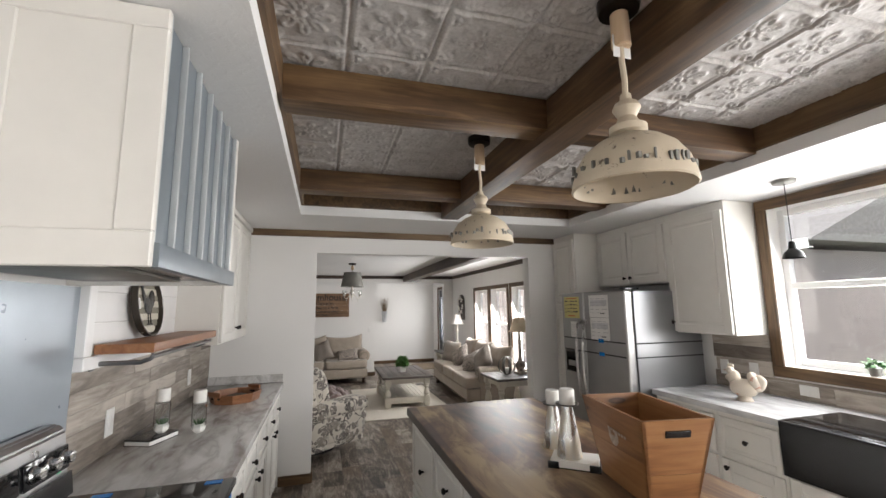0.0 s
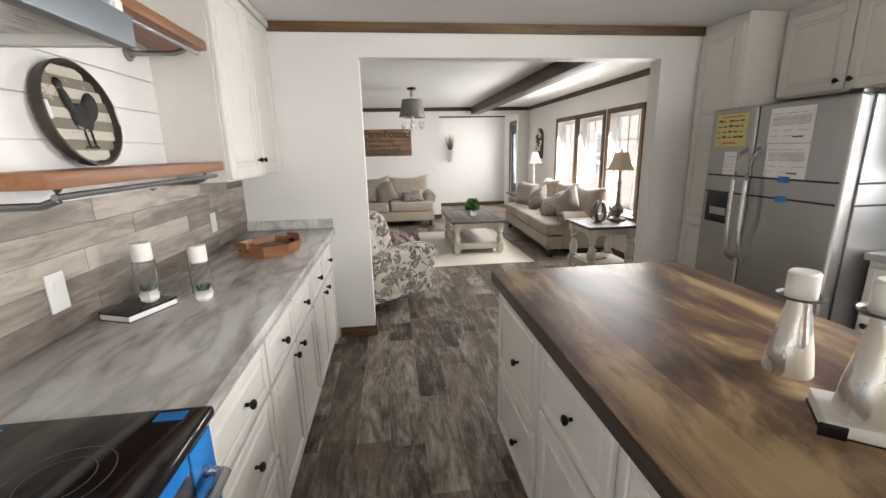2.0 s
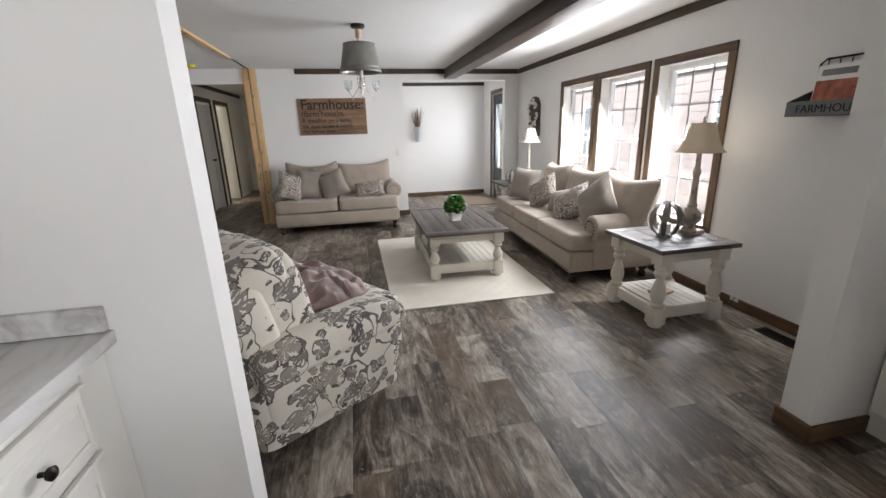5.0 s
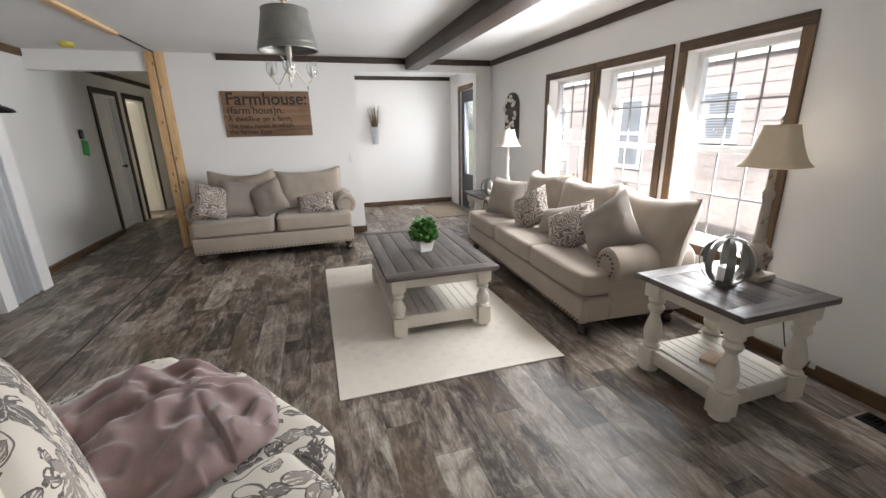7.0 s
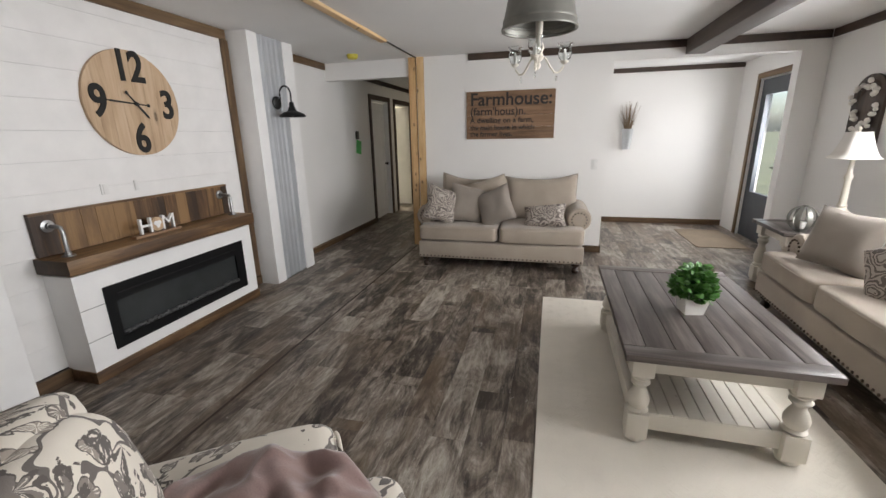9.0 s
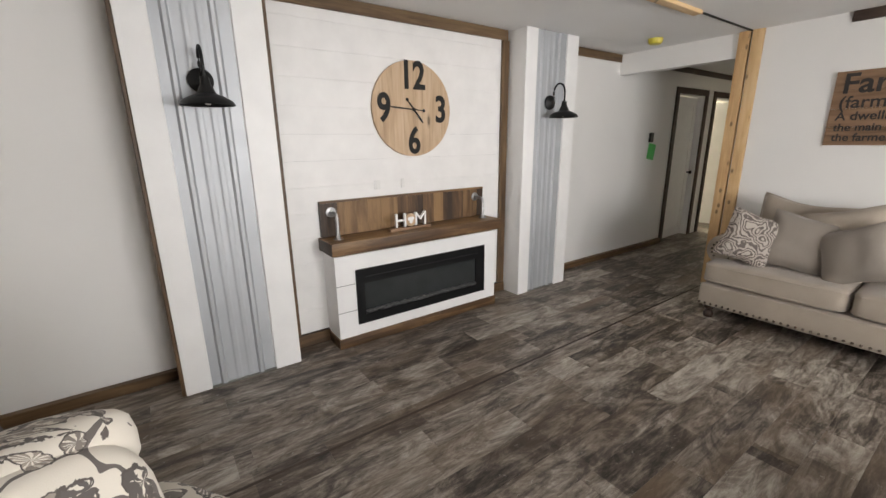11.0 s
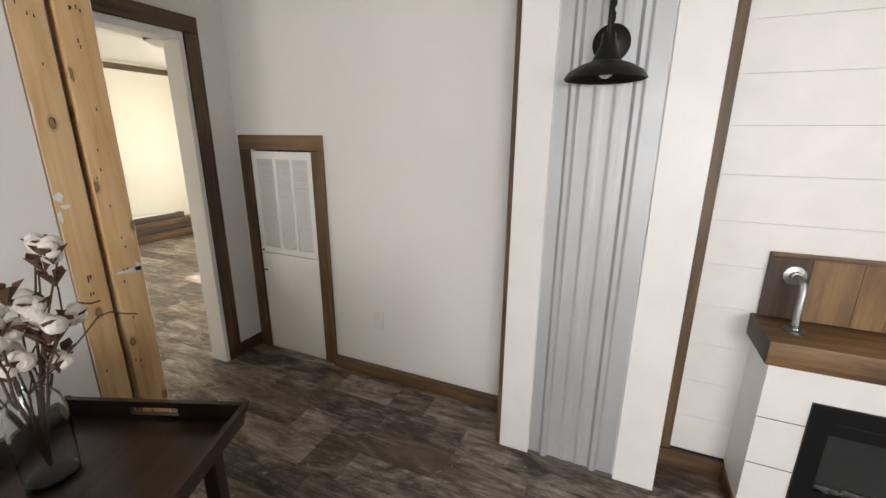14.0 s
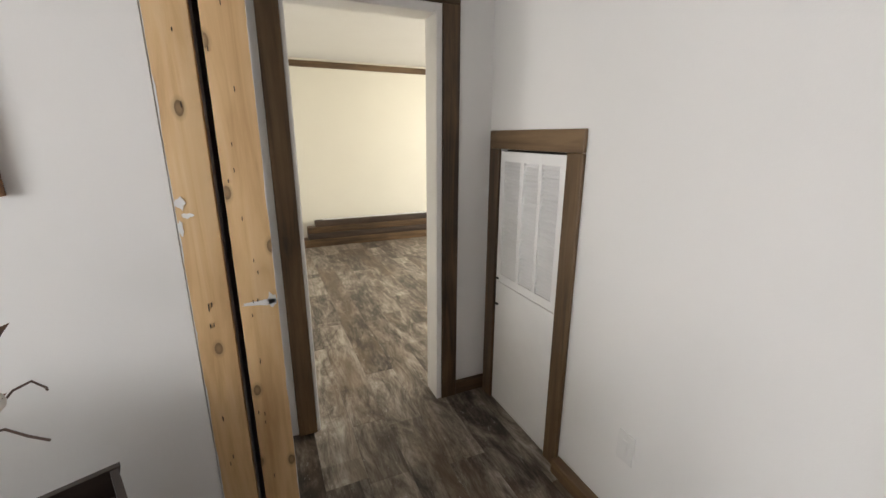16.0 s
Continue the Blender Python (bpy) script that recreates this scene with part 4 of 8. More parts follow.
for k in range(9):
    z = 0.024 + k * 0.036
    hw = math.sqrt(max(0.0, 0.168 ** 2 - (z + 0.018 - 0.185) ** 2))
    part("slat", box(-0.006, -hw, z + 0.0006, 0.004, hw, z + 0.0354), SLATS[k % 2], rt, "cream slat" if k % 2 == 0 else "olive grey slat", smooth=None)
bm = bmesh.new()
puff(bm, 0.003, 0.055, 0.050, (0.008, 0.005, 0.175), 1, 1, 18, 10)
puff(bm, 0.003, 0.022, 0.062, (0.008, -0.042, 0.225), 1, 1, 14, 10, m=pose(0, 0, 0, 18).to_3x3())
puff(bm, 0.003, 0.022, 0.020, (0.008, -0.058, 0.283), 1, 1, 12, 8)
puff(bm, 0.003, 0.040, 0.058, (0.008, 0.062, 0.215), 1, 1, 16, 10, m=pose(0, 0, 0, -32).to_3x3())
for yy in (-0.012, 0.02):
    bx(bm, 0.006, yy, 0.07, 0.010, yy + 0.007, 0.135)
    bx(bm, 0.006, yy - 0.018, 0.066, 0.010, yy + 0.018, 0.073)
part("rooster", bm, BLACK, rt, "black painted rooster")
for s in (-1, 1):
    part("handle_hole", box(0.026, s * 0.172 - 0.004, 0.155, 0.034, s * 0.172 + 0.004, 0.215, 0.003), WHITE, rt)

# wall cabinets beside the niche
uc = thing("wall_cabinet", "off-white painted wall cabinet with two panelled doors", "cabinet")
part("body", box(-0.699, 3.152, 1.34, -0.42, 4.136, H - 0.004, 0.002, 1), CAB, uc)
front(uc, "door", -0.42, 1, 3.165, 3.635, 1.35, 2.30, [(3.60, 1.44)], 0.062)
front(uc, "door", -0.42, 1, 3.645, 4.12, 1.35, 2.30, [(3.68, 1.44)], 0.062)
part("crown", box(-0.42, 3.152, 2.305, -0.385, 4.136, H - 0.004, 0.006), CAB, uc)

# hood over the stove
HOOD_RIB = plain("pale_rib_steel", (0.50, 0.52, 0.53), 0.4, 0.3, vary=0.05, bump=0.03)
hd = thing("range_hood", "tall range hood with white sides and blue grey ribbed front", "range hood")
HX, HY0, HY1, HZ = -0.115, 1.04, 1.92, 1.685
part("shell", box(-0.699, HY0 + 0.012, HZ + 0.07, HX - 0.02, HY1 - 0.012, H - 0.003), HOOD, hd)
for a, b in ((HY0, HY0 + 0.022), (HY1 - 0.022, HY1)):
    bm = bmesh.new()
    for x0, x1 in ((-0.699, -0.64), (-0.475, -0.425), (-0.195, HX)):
        bx(bm, x0, a, HZ + 0.085, x1, b, H - 0.06, 0.003, 1)
    bx(bm, -0.699, a, HZ, HX, b, HZ + 0.085, 0.003, 1)
    bx(bm, -0.699, a, H - 0.06, HX, b, H - 0.003, 0.003, 1)
    bx(bm, -0.69, a + 0.006, HZ + 0.08, HX - 0.01, b - 0.006, H - 0.05)
    part("side_panel", bm, CAB, hd, "off-white framed side panel")
part("lip", box(HX - 0.018, HY0 + 0.022, HZ, HX + 0.012, HY1 - 0.0, HZ + 0.06, 0.004), HOOD, hd)
for k in range(7):
    y = HY0 + 0.03 + k * (HY1 - HY0 - 0.06) / 6
    part("rib", box(HX - 0.02, y - 0.006, HZ + 0.062, HX - 0.003, y + 0.006, H - 0.004, 0.003), HOOD_RIB, hd, "pale galvanised rib")
part("underside", box(-0.69, HY0 + 0.022, HZ + 0.02, HX - 0.02, HY1 - 0.022, HZ + 0.035), STEEL_Y, hd)
part("filter", box(-0.58, HY0 + 0.14, HZ + 0.008, -0.26, HY1 - 0.16, HZ + 0.0195, 0.004), ZINC, hd, "dark grey vent filter")
setting("stove_panel", box(-0.699, 1.0, 0.90, -0.690, 1.989, HZ - 0.002), plain("blue_grey_panel", (0.33, 0.37, 0.41), 0.3, 0.3, 0.04, bump=0.02), "blue grey metal panel behind the stove", "wall panel")


def stove():
    s = thing("electric_stove", "stainless electric stove with black glass top and blue film", "stove")
    y0, y1, xf = 1.075, 1.838, -0.055
    part("body", box(-0.68, y0, 0.08, xf - 0.03, y1, 0.895, 0.004), STEEL, s)
    part("cooktop", box(-0.60, y0, 0.897, xf + 0.02, y1, 0.925, 0.010, 3), BLACK_GLASS, s, "glossy black ceramic glass top")
    for x, y, r in ((-0.22, 1.27, 0.105), (-0.22, 1.64, 0.085), (-0.45, 1.27, 0.075), (-0.45, 1.64, 0.105)):
        bm = bmesh.new()
        for q in (r, r * 0.66):
            lathe(bm, [(q, 0.9252), (q + 0.001, 0.9256), (q + 0.002, 0.9252)], 40, (x, y, 0), "z", 1.0, False)
        part("burner", bm, plain("burner_mark", (0.06, 0.06, 0.06), 0.3), s)
    bm = bmesh.new()
    vs = [bm.verts.new((x, y, z)) for y in (y0, y1) for x, z in ((-0.68, 0.90), (-0.585, 0.926), (-0.615, 1.155), (-0.64, 1.18), (-0.68, 1.18))]
    for i in range(5):
        bm.faces.new((vs[i], vs[(i + 1) % 5], vs[5 + (i + 1) % 5], vs[5 + i]))
    bm.faces.new(vs[:5][::-1])
    bm.faces.new(vs[5:])
    bmesh.ops.bevel(bm, geom=bm.edges[:], offset=0.008, segments=2, affect="EDGES")
    bg = part("backguard", bm, plain("bright_stainless", (0.42, 0.42, 0.42), 0.30, 0.85), s, "stainless control panel")
    tilt = pose(-0.594, 0, 1.06, 0, -7.5, 0)
    part("lower_band", box(-0.004, y0 + 0.01, -0.125, 0.008, y1 - 0.01, -0.045, 0.003), BLACK, bg, m=tilt)
    part("display", box(-0.004, 1.34, -0.025, 0.006, 1.56, 0.055, 0.003), BLACK_GLASS, bg, m=tilt)
    for a, b in ((1.10, 1.325), (1.58, 1.815)):
        part("knob_band", box(-0.004, a, -0.028, 0.0065, b, 0.052, 0.003), BLACK_GLASS, bg, "black inset band", m=tilt)
    for y in (1.13, 1.21, 1.29, 1.62, 1.70, 1.78):
        part("knob", turned([(0.027, 0.0), (0.027, 0.012), (0.021, 0.018), (0.019, 0.036), (0.0, 0.037)], 20, (0, y, 0.012), "x"), STEEL_Y, bg, "steel faced control knob", m=tilt)
    part("sticker", box(0.004, 1.745, -0.03, 0.0062, 1.765, -0.012), plain("green_sticker", (0.05, 0.45, 0.2), 0.5), bg, m=tilt)
    od = part("oven_door", box(xf - 0.028, y0 + 0.005, 0.27, xf, y1 - 0.005, 0.885, 0.006), STEEL, s)
    part("window", box(xf - 0.002, y0 + 0.12, 0.40, xf + 0.003, y1 - 0.12, 0.70, 0.003), BLACK_GLASS, od)
    part("handle", tube(bmesh.new(), [(xf, y0 + 0.06, 0.80), (xf + 0.05, y0 + 0.07, 0.80), (xf + 0.056, 1.45, 0.802), (xf + 0.05, y1 - 0.07, 0.80), (xf, y1 - 0.06, 0.80)], 0.014, 10), STEEL_Y, od)
    part("film", box(xf + 0.001, y1 - 0.10, 0.30, xf + 0.004, y1 - 0.006, 0.875), BLUE_FILM, od, "blue protective film")
    part("film", box(xf + 0.001, y0 + 0.02, 0.845, xf + 0.004, y1 - 0.11, 0.88), BLUE_FILM, od, "blue protective film")
    part("storage_drawer", box(xf - 0.028, y0 + 0.005, 0.085, xf, y1 - 0.005, 0.262, 0.006), STEEL, s)
    for x, y in ((-0.50, y1 - 0.06), (-0.14, y1 - 0.05)):
        part("film_tab", box(x, y, 0.9255, x + 0.06, y + 0.03, 0.927), BLUE_FILM, s, "blue tape tab")
    part("energy_label", box(-0.30, y0 + 0.05, 0.9255, -0.16, y0 + 0.20, 0.9264), PAPER, s, "printed paper label")


stove()


# small things on the grey worktop
def jar_candle(x, y, z):
    j = thing("candle_jar", "glass jar with a pillar candle on top and a succulent", "candle", pose(x, y, z) @ Matrix.Diagonal((0.86, 0.86, 1.06, 1)), "candle jars")
    part("cup", turned([(0.020, 0.0), (0.038, 0.012), (0.042, 0.030), (0.036, 0.044), (0.031, 0.044), (0.030, 0.02), (0.0, 0.02)], 6), CANDLE, j, "faceted white cup")
    rr = random.Random(int(x * 1000))
    bm = bmesh.new()
    for k in range(12):
        a, q = k * 2.4, 0.006 + 0.0013 * k
        tube(bm, [(q * math.cos(a), q * math.sin(a), 0.04), (q * 1.8 * math.cos(a), q * 1.8 * math.sin(a), 0.055), (q * 2.1 * math.cos(a), q * 2.1 * math.sin(a), 0.066)], [0.004, 0.005, 0.001], 5)
    part("succulent", bm, SUCCULENT, j)
    part("glass", shell([(0.043, 0.03), (0.043, 0.145), (0.030, 0.150), (0.028, 0.150), (0.040, 0.143), (0.040, 0.032)], 24), CLEAR, j, "clear glass cylinder")
    part("candle", turned([(0.036, 0.151), (0.038, 0.154), (0.038, 0.210), (0.034, 0.214), (0.0, 0.212)], 22), CANDLE, j, "white pillar candle")
    part("wick", tube(bmesh.new(), [(0, 0, 0.211), (0.001, 0, 0.221)], 0.001, 5), INK, j)


jar_candle(-0.530, 2.535, 0.945)
jar_candle(-0.370, 2.60, 0.914)
bk = thing("book", "closed hardback book with a black cover", "book", pose(-0.560, 2.515, 0.914, 0, 0, 68))
part("cover", box(-0.098, -0.070, 0.022, 0.098, 0.070, 0.030, 0.002), BLACK, bk)
part("page_block", box(-0.095, -0.067, 0.003, 0.095, 0.067, 0.022), PAPER, bk, "cream pages")
part("back_cover", box(-0.098, -0.070, 0.0, 0.098, 0.070, 0.003), BLACK, bk)
wtray = thing("wooden_tray", "eight-sided reddish wooden serving tray with handle slots", "tray", pose(-0.335, 3.40, 0.914, 0, 0, 50) @ Matrix.Scale(1.2, 4))
bm = bmesh.new()
lathe(bm, [(0.0, 0.002), (0.135, 0.002), (0.150, 0.055), (0.141, 0.055), (0.128, 0.012), (0.0, 0.012)], 8)
part("bowl", bm, wood("shelf", "x"), wtray, smooth=20)
for s in (-1, 1):
    # Black block puts the slot's shade on the rim; no hole is cut.
    part("handle_slot_shade", box(s * 0.132 - 0.006, -0.032, 0.030, s * 0.132 + 0.006, 0.032, 0.042, 0.003), BLACK, wtray)
    part("handle_grip", box(s * 0.142 - 0.006, -0.05, 0.05, s * 0.142 + 0.006, 0.05, 0.075, 0.005), wood("shelf", "y"), wtray)
part("filler", puff(bmesh.new(), 0.07, 0.05, 0.014, (0, 0, 0.024), 0.8, 0.8, 16, 8, 0.3), wood("trim", "x"), wtray)


def wall_plate(x, d, y, z, h=0.115, w=0.07, name="wall_switch", label="white plastic switch plate"):
    p = thing(name, label, "switch" if "switch" in name else "outlet", group="wall plates")
    a, b = sorted((x, x + d * 0.006))
    part("plate", box(a, y - w / 2, z - h / 2, b, y + w / 2, z + h / 2, 0.002), OUTLET, p)
    a, b = sorted((x + d * 0.005, x + d * 0.009))
    part("toggle", box(a, y - 0.012, z - 0.03, b, y + 0.012, z + 0.03, 0.002), OUTLET, p)


wall_plate(-0.689, 1, 2.34, 1.06, 0.125, 0.075)
wall_plate(-0.689, 1, 3.55, 1.08)
wall_plate(3.429, -1, 2.60, 1.07)
wall_plate(3.429, -1, 2.36, 1.07)
wall_plate(3.429, -1, 2.0, 0.985, 0.07, 0.115)

# island
GI = "island cabinets"
IX0, IX1, IY0, IY1 = 0.835, 1.77, -0.60, 2.77
for y1, kind in ((2.745, "dd"), (2.195, "d1"), (1.70, "d1"), (1.205, "d1"), (0.71, "dd"), (0.215, "d1")):
    y0 = y1 - (0.547 if y1 > 2.5 else 0.492)
    a, b = y0 + 0.015, y1 - 0.015
    m = (a + b) / 2
    if kind == "dd":
        spec = [("drawer", a, b, 0.46, 0.84, [(m - 0.055, 0.63)]), ("drawer", a, b, 0.12, 0.44, [(m - 0.055, 0.255)])]
    else:
        spec = [("drawer", a, b, 0.60, 0.84, [(m - 0.028, 0.722)]), ("door", a, b, 0.12, 0.58, [(a + 0.07, 0.52)])]
    base_unit(y0, y1, 1.35, 0.885, -1, spec, GI)
part("body", box(1.352, -0.285, 0.0, 1.70, 2.745, 0.872), CAB, thing("base_cabinet", "plain off-white painted cabinet on the back of the island", "cabinet", group=GI))
isl = thing("butcher_block_worktop", "dark walnut butcher block island top", "worktop")
part("top", box(IX0 + 0.004, IY0 + 0.004, 0.874, IX1 - 0.004, IY1 - 0.004, 0.914, 0.004), BUTCHER, isl)
bm = bmesh.new()
bx(bm, IX0, IY0, 0.866, IX0 + 0.0038, IY1, 0.911)
bx(bm, IX0 + 0.0038, IY1 - 0.0038, 0.866, IX1, IY1, 0.911)
part("edge_band", bm, BUTCHER_EDGE, isl, "dark edge band")

# crate on the island
cr = thing("wooden_crate", "tapered orange brown wooden crate with handle slots", "crate", pose(1.440, 1.285, 0.914, 0, 0, -9.5))
TOPX, TOPY, BOTX, BOTY, CH = 0.130, 0.215, 0.086, 0.155, 0.29


def crate_side(a0, a1, b0, b1, nrm, axis, split):
    """A sloping side from the bottom edge a0-a1 to the top edge b0-b1, in boards."""
    made = []
    for lo, hi in split:
        bm = bmesh.new()
        q = []
        for t in (lo, hi):
            q += [Vector(a0).lerp(Vector(b0), t), Vector(a1).lerp(Vector(b1), t)]
        n = Vector(nrm) * 0.012
        vs = [bm.verts.new(v) for v in (q[0], q[1], q[3], q[2])] + [bm.verts.new(v - n) for v in (q[0], q[1], q[3], q[2])]
        for f in ((0, 1, 2, 3), (7, 6, 5, 4), (0, 4, 5, 1), (1, 5, 6, 2), (2, 6, 7, 3), (3, 7, 4, 0)):
            bm.faces.new([vs[i] for i in f])
        made.append(part("board", bm, wood("crate", axis), cr, smooth=None))
    return made


for s in (-1, 1):
    crate_side((s * BOTX, -BOTY, 0), (s * BOTX, BOTY, 0), (s * TOPX, -TOPY, CH), (s * TOPX, TOPY, CH), (s, 0, 0), "y", [(0.0, 0.497), (0.503, 1.0)])
    crate_side((-BOTX, s * BOTY, 0), (BOTX, s * BOTY, 0), (-TOPX, s * TOPY, CH), (TOPX, s * TOPY, CH), (0, s, 0), "x", [(0.0, 0.37), (0.376, 1.0)])
    # Shade of the handle hole is a black block; the board stays whole.
    part("handle_slot_shade", box(-0.045, -0.004, -0.012, 0.045, 0.004, 0.012, 0.003), BLACK, cr, "black block as the shade in the handle slot", m=pose(0, s * (BOTY + (TOPY - BOTY) * 0.84), CH * 0.84, -s * 15))
part("bottom", box(-BOTX, -BOTY, 0.0, BOTX, BOTY, 0.012), wood("crate", "y"), cr)
bm = bmesh.new()
puff(bm, 0.002, 0.032, 0.024, (0, 0, 0), 1, 1, 14, 8)
puff(bm, 0.002, 0.012, 0.026, (0, 0.026, 0.022), 1, 1, 12, 8)
puff(bm, 0.002, 0.014, 0.028, (0, -0.030, 0.022), 1, 1, 12, 8)
FADED = plain("faded_white_stencil", (0.40, 0.33, 0.27), 0.7, vary=0.3, scale=40)
part("stencil", bm, FADED, cr, "faded white stencilled hen", m=pose(-TOPX * 0.86 - 0.0015, 0.0, CH * 0.58, 0, -8, 0) @ Matrix.Scale(0.8, 4))
bm = bmesh.new()
for k in range(7):
    bx(bm, -0.0008, -0.05 - 0.018 * k, -0.004 - 0.001 * k, 0.0008, -0.039 - 0.018 * k, 0.006 - 0.001 * k)
part("stencil_bars", bm, FADED, cr, "faded stencilled lettering", m=pose(-TOPX * 0.93 - 0.002, 0.06, CH * 0.72, 0, -8, 0))


# funnel candle holders on a small board
def candle_holder(x, y, z, h):
    c = thing("candle_holder", "funnel shaped distressed metal candle holder with candle", "candle holder", pose(x, y, z), "candle holders")
    part("funnel", turned([(0.050, 0.0), (0.052, 0.004), (0.045, h * 0.30), (0.0445, h * 0.31), (0.022, h * 0.93), (0.0, h * 0.93)], 28), make_mirror_metal(), c, "shiny patchy silver metal")
    part("dish", turned([(0.0, h * 0.93), (0.030, h * 0.935), (0.047, h * 0.955), (0.050, h * 0.985), (0.048, h * 0.985), (0.042, h * 0.96), (0.0, h * 0.945)], 28), ZINC, c)
    part("candle", turned([(0.030, h * 0.947), (0.032, h * 0.96), (0.032, h * 0.95 + 0.062), (0.028, h * 0.95 + 0.067), (0.0, h * 0.95 + 0.065)], 22), CANDLE, c, "white pillar candle")


MM = []


def make_mirror_metal():
    if not MM:
        k = Nodes("distressed_silver")
        a = k.noise(k.mapping((1, 1, 0.45)), 13, 4, 0.55)
        col = k.ramp(a, [(0.44, (0.70, 0.69, 0.67)), (0.56, (0.68, 0.62, 0.52))])
        ro = k.ramp(a, [(0.44, (0.26, 0.26, 0.26)), (0.56, (0.55, 0.55, 0.55))])
        me_ = k.ramp(a, [(0.46, (0.8, 0.8, 0.8)), (0.56, (0.05, 0.05, 0.05))])
        MM.append(k.done(col, ro, me_))
    return MM[0]


cb = thing("candle_board", "whitewashed wooden block on black runners", "board", pose(1.315, 1.545, 0.914, 0, 0, -38))
part("block", box(-0.095, -0.062, 0.004, 0.095, 0.072, 0.032, 0.003), CANDLE, cb, "whitewashed block")
for x in (-0.082, 0.082):
    part("runner", box(x - 0.022, -0.068, 0.0, x + 0.022, -0.0625, 0.028, 0.002), BLACK, cb, "black painted end")
part("band", box(-0.097, -0.061, 0.0, 0.097, 0.071, 0.0038), BLACK, cb, "black underside")
candle_holder(1.298, 1.558, 0.946, 0.222)
candle_holder(1.355, 1.775, 0.914, 0.205)


# dome pendants over the island
def dome_pendant(x, y, zb):
    p = thing("pendant_lamp", "large dome pendant lamp in chipped cream enamel", "lamp", pose(x, y, zb), "pendants over the island")
    part("shade", shell([(0.172, 0.0), (0.178, 0.004), (0.172, 0.035), (0.160, 0.075), (0.135, 0.115), (0.098, 0.145), (0.060, 0.163), (0.040, 0.172), (0.038, 0.172), (0.058, 0.158), (0.095, 0.140),
                             (0.131, 0.111), (0.156, 0.072), (0.168, 0.034)], 44), ENAMEL, p)
    part("collar", turned([(0.040, 0.170), (0.055, 0.178), (0.055, 0.198), (0.035, 0.210), (0.026, 0.230), (0.034, 0.245), (0.042, 0.258), (0.034, 0.275), (0.018, 0.285), (0.016, 0.305), (0.0, 0.306)], 28), ENAMEL, p)
    top = TZ - zb
    part("rod", tube(bmesh.new(), [(0, 0, 0.30), (0.004, 0.002, 0.36), (-0.003, 0, 0.42), (0, 0, 0.50)], 0.009, 8), ENAMEL, p, "chain wrapped in cord")
    part("socket", turned([(0.026, top - 0.17), (0.030, top - 0.165), (0.028, top - 0.055), (0.022, top - 0.05), (0.0, top - 0.05)], 20), wood("clock", "z"), p, "turned wooden sleeve")
    part("canopy", turned([(0.0, top - 0.05), (0.062, top - 0.045), (0.066, top - 0.03), (0.066, top - 0.008)], 24), BRONZE, p, "dark bronze canopy")
    part("bulb", puff(bmesh.new(), 0.03, 0.03, 0.045, (0, 0, 0.10), 1, 1, 14, 10), CANDLE, p)
    part("price_tag", box(-0.035, -0.004, 0.43, 0.030, -0.002, 0.505), PAPER, p, "white paper tag")
    rr = random.Random(int(y * 100))
    bm = bmesh.new()
    for k in range(26):
        a = k * 2 * math.pi / 26
        for q in range(rr.randint(1, 2)):
            rad, zz, b = 0.1695, 0.040 + rr.uniform(-0.010, 0.012), a + q * 0.1
            hgt, wid = rr.uniform(0.010, 0.030), rr.uniform(0.003, 0.007)
            bx(bm, rad * math.cos(b) - wid, rad * math.sin(b) - wid, zz, rad * math.cos(b) + wid * 0.6, rad * math.sin(b) + wid * 0.6, zz + hgt)
    part("worn_marks", bm, ZINC, p, "worn grey marks round the dome")


dome_pendant(1.125, 2.06, 1.925)
dome_pendant(1.17, 0.93, 1.925)
for x, y in ((0.75, 3.17), (1.95, 3.17)):
    part("lens", turned([(0.0, TZ - 0.012), (0.05, TZ - 0.012), (0.06, TZ - 0.006), (0.06, TZ)], 24, (x, y, 0)), WHITE, thing("recessed_light", "small round white recessed ceiling light", "lamp", group="recessed lights"))


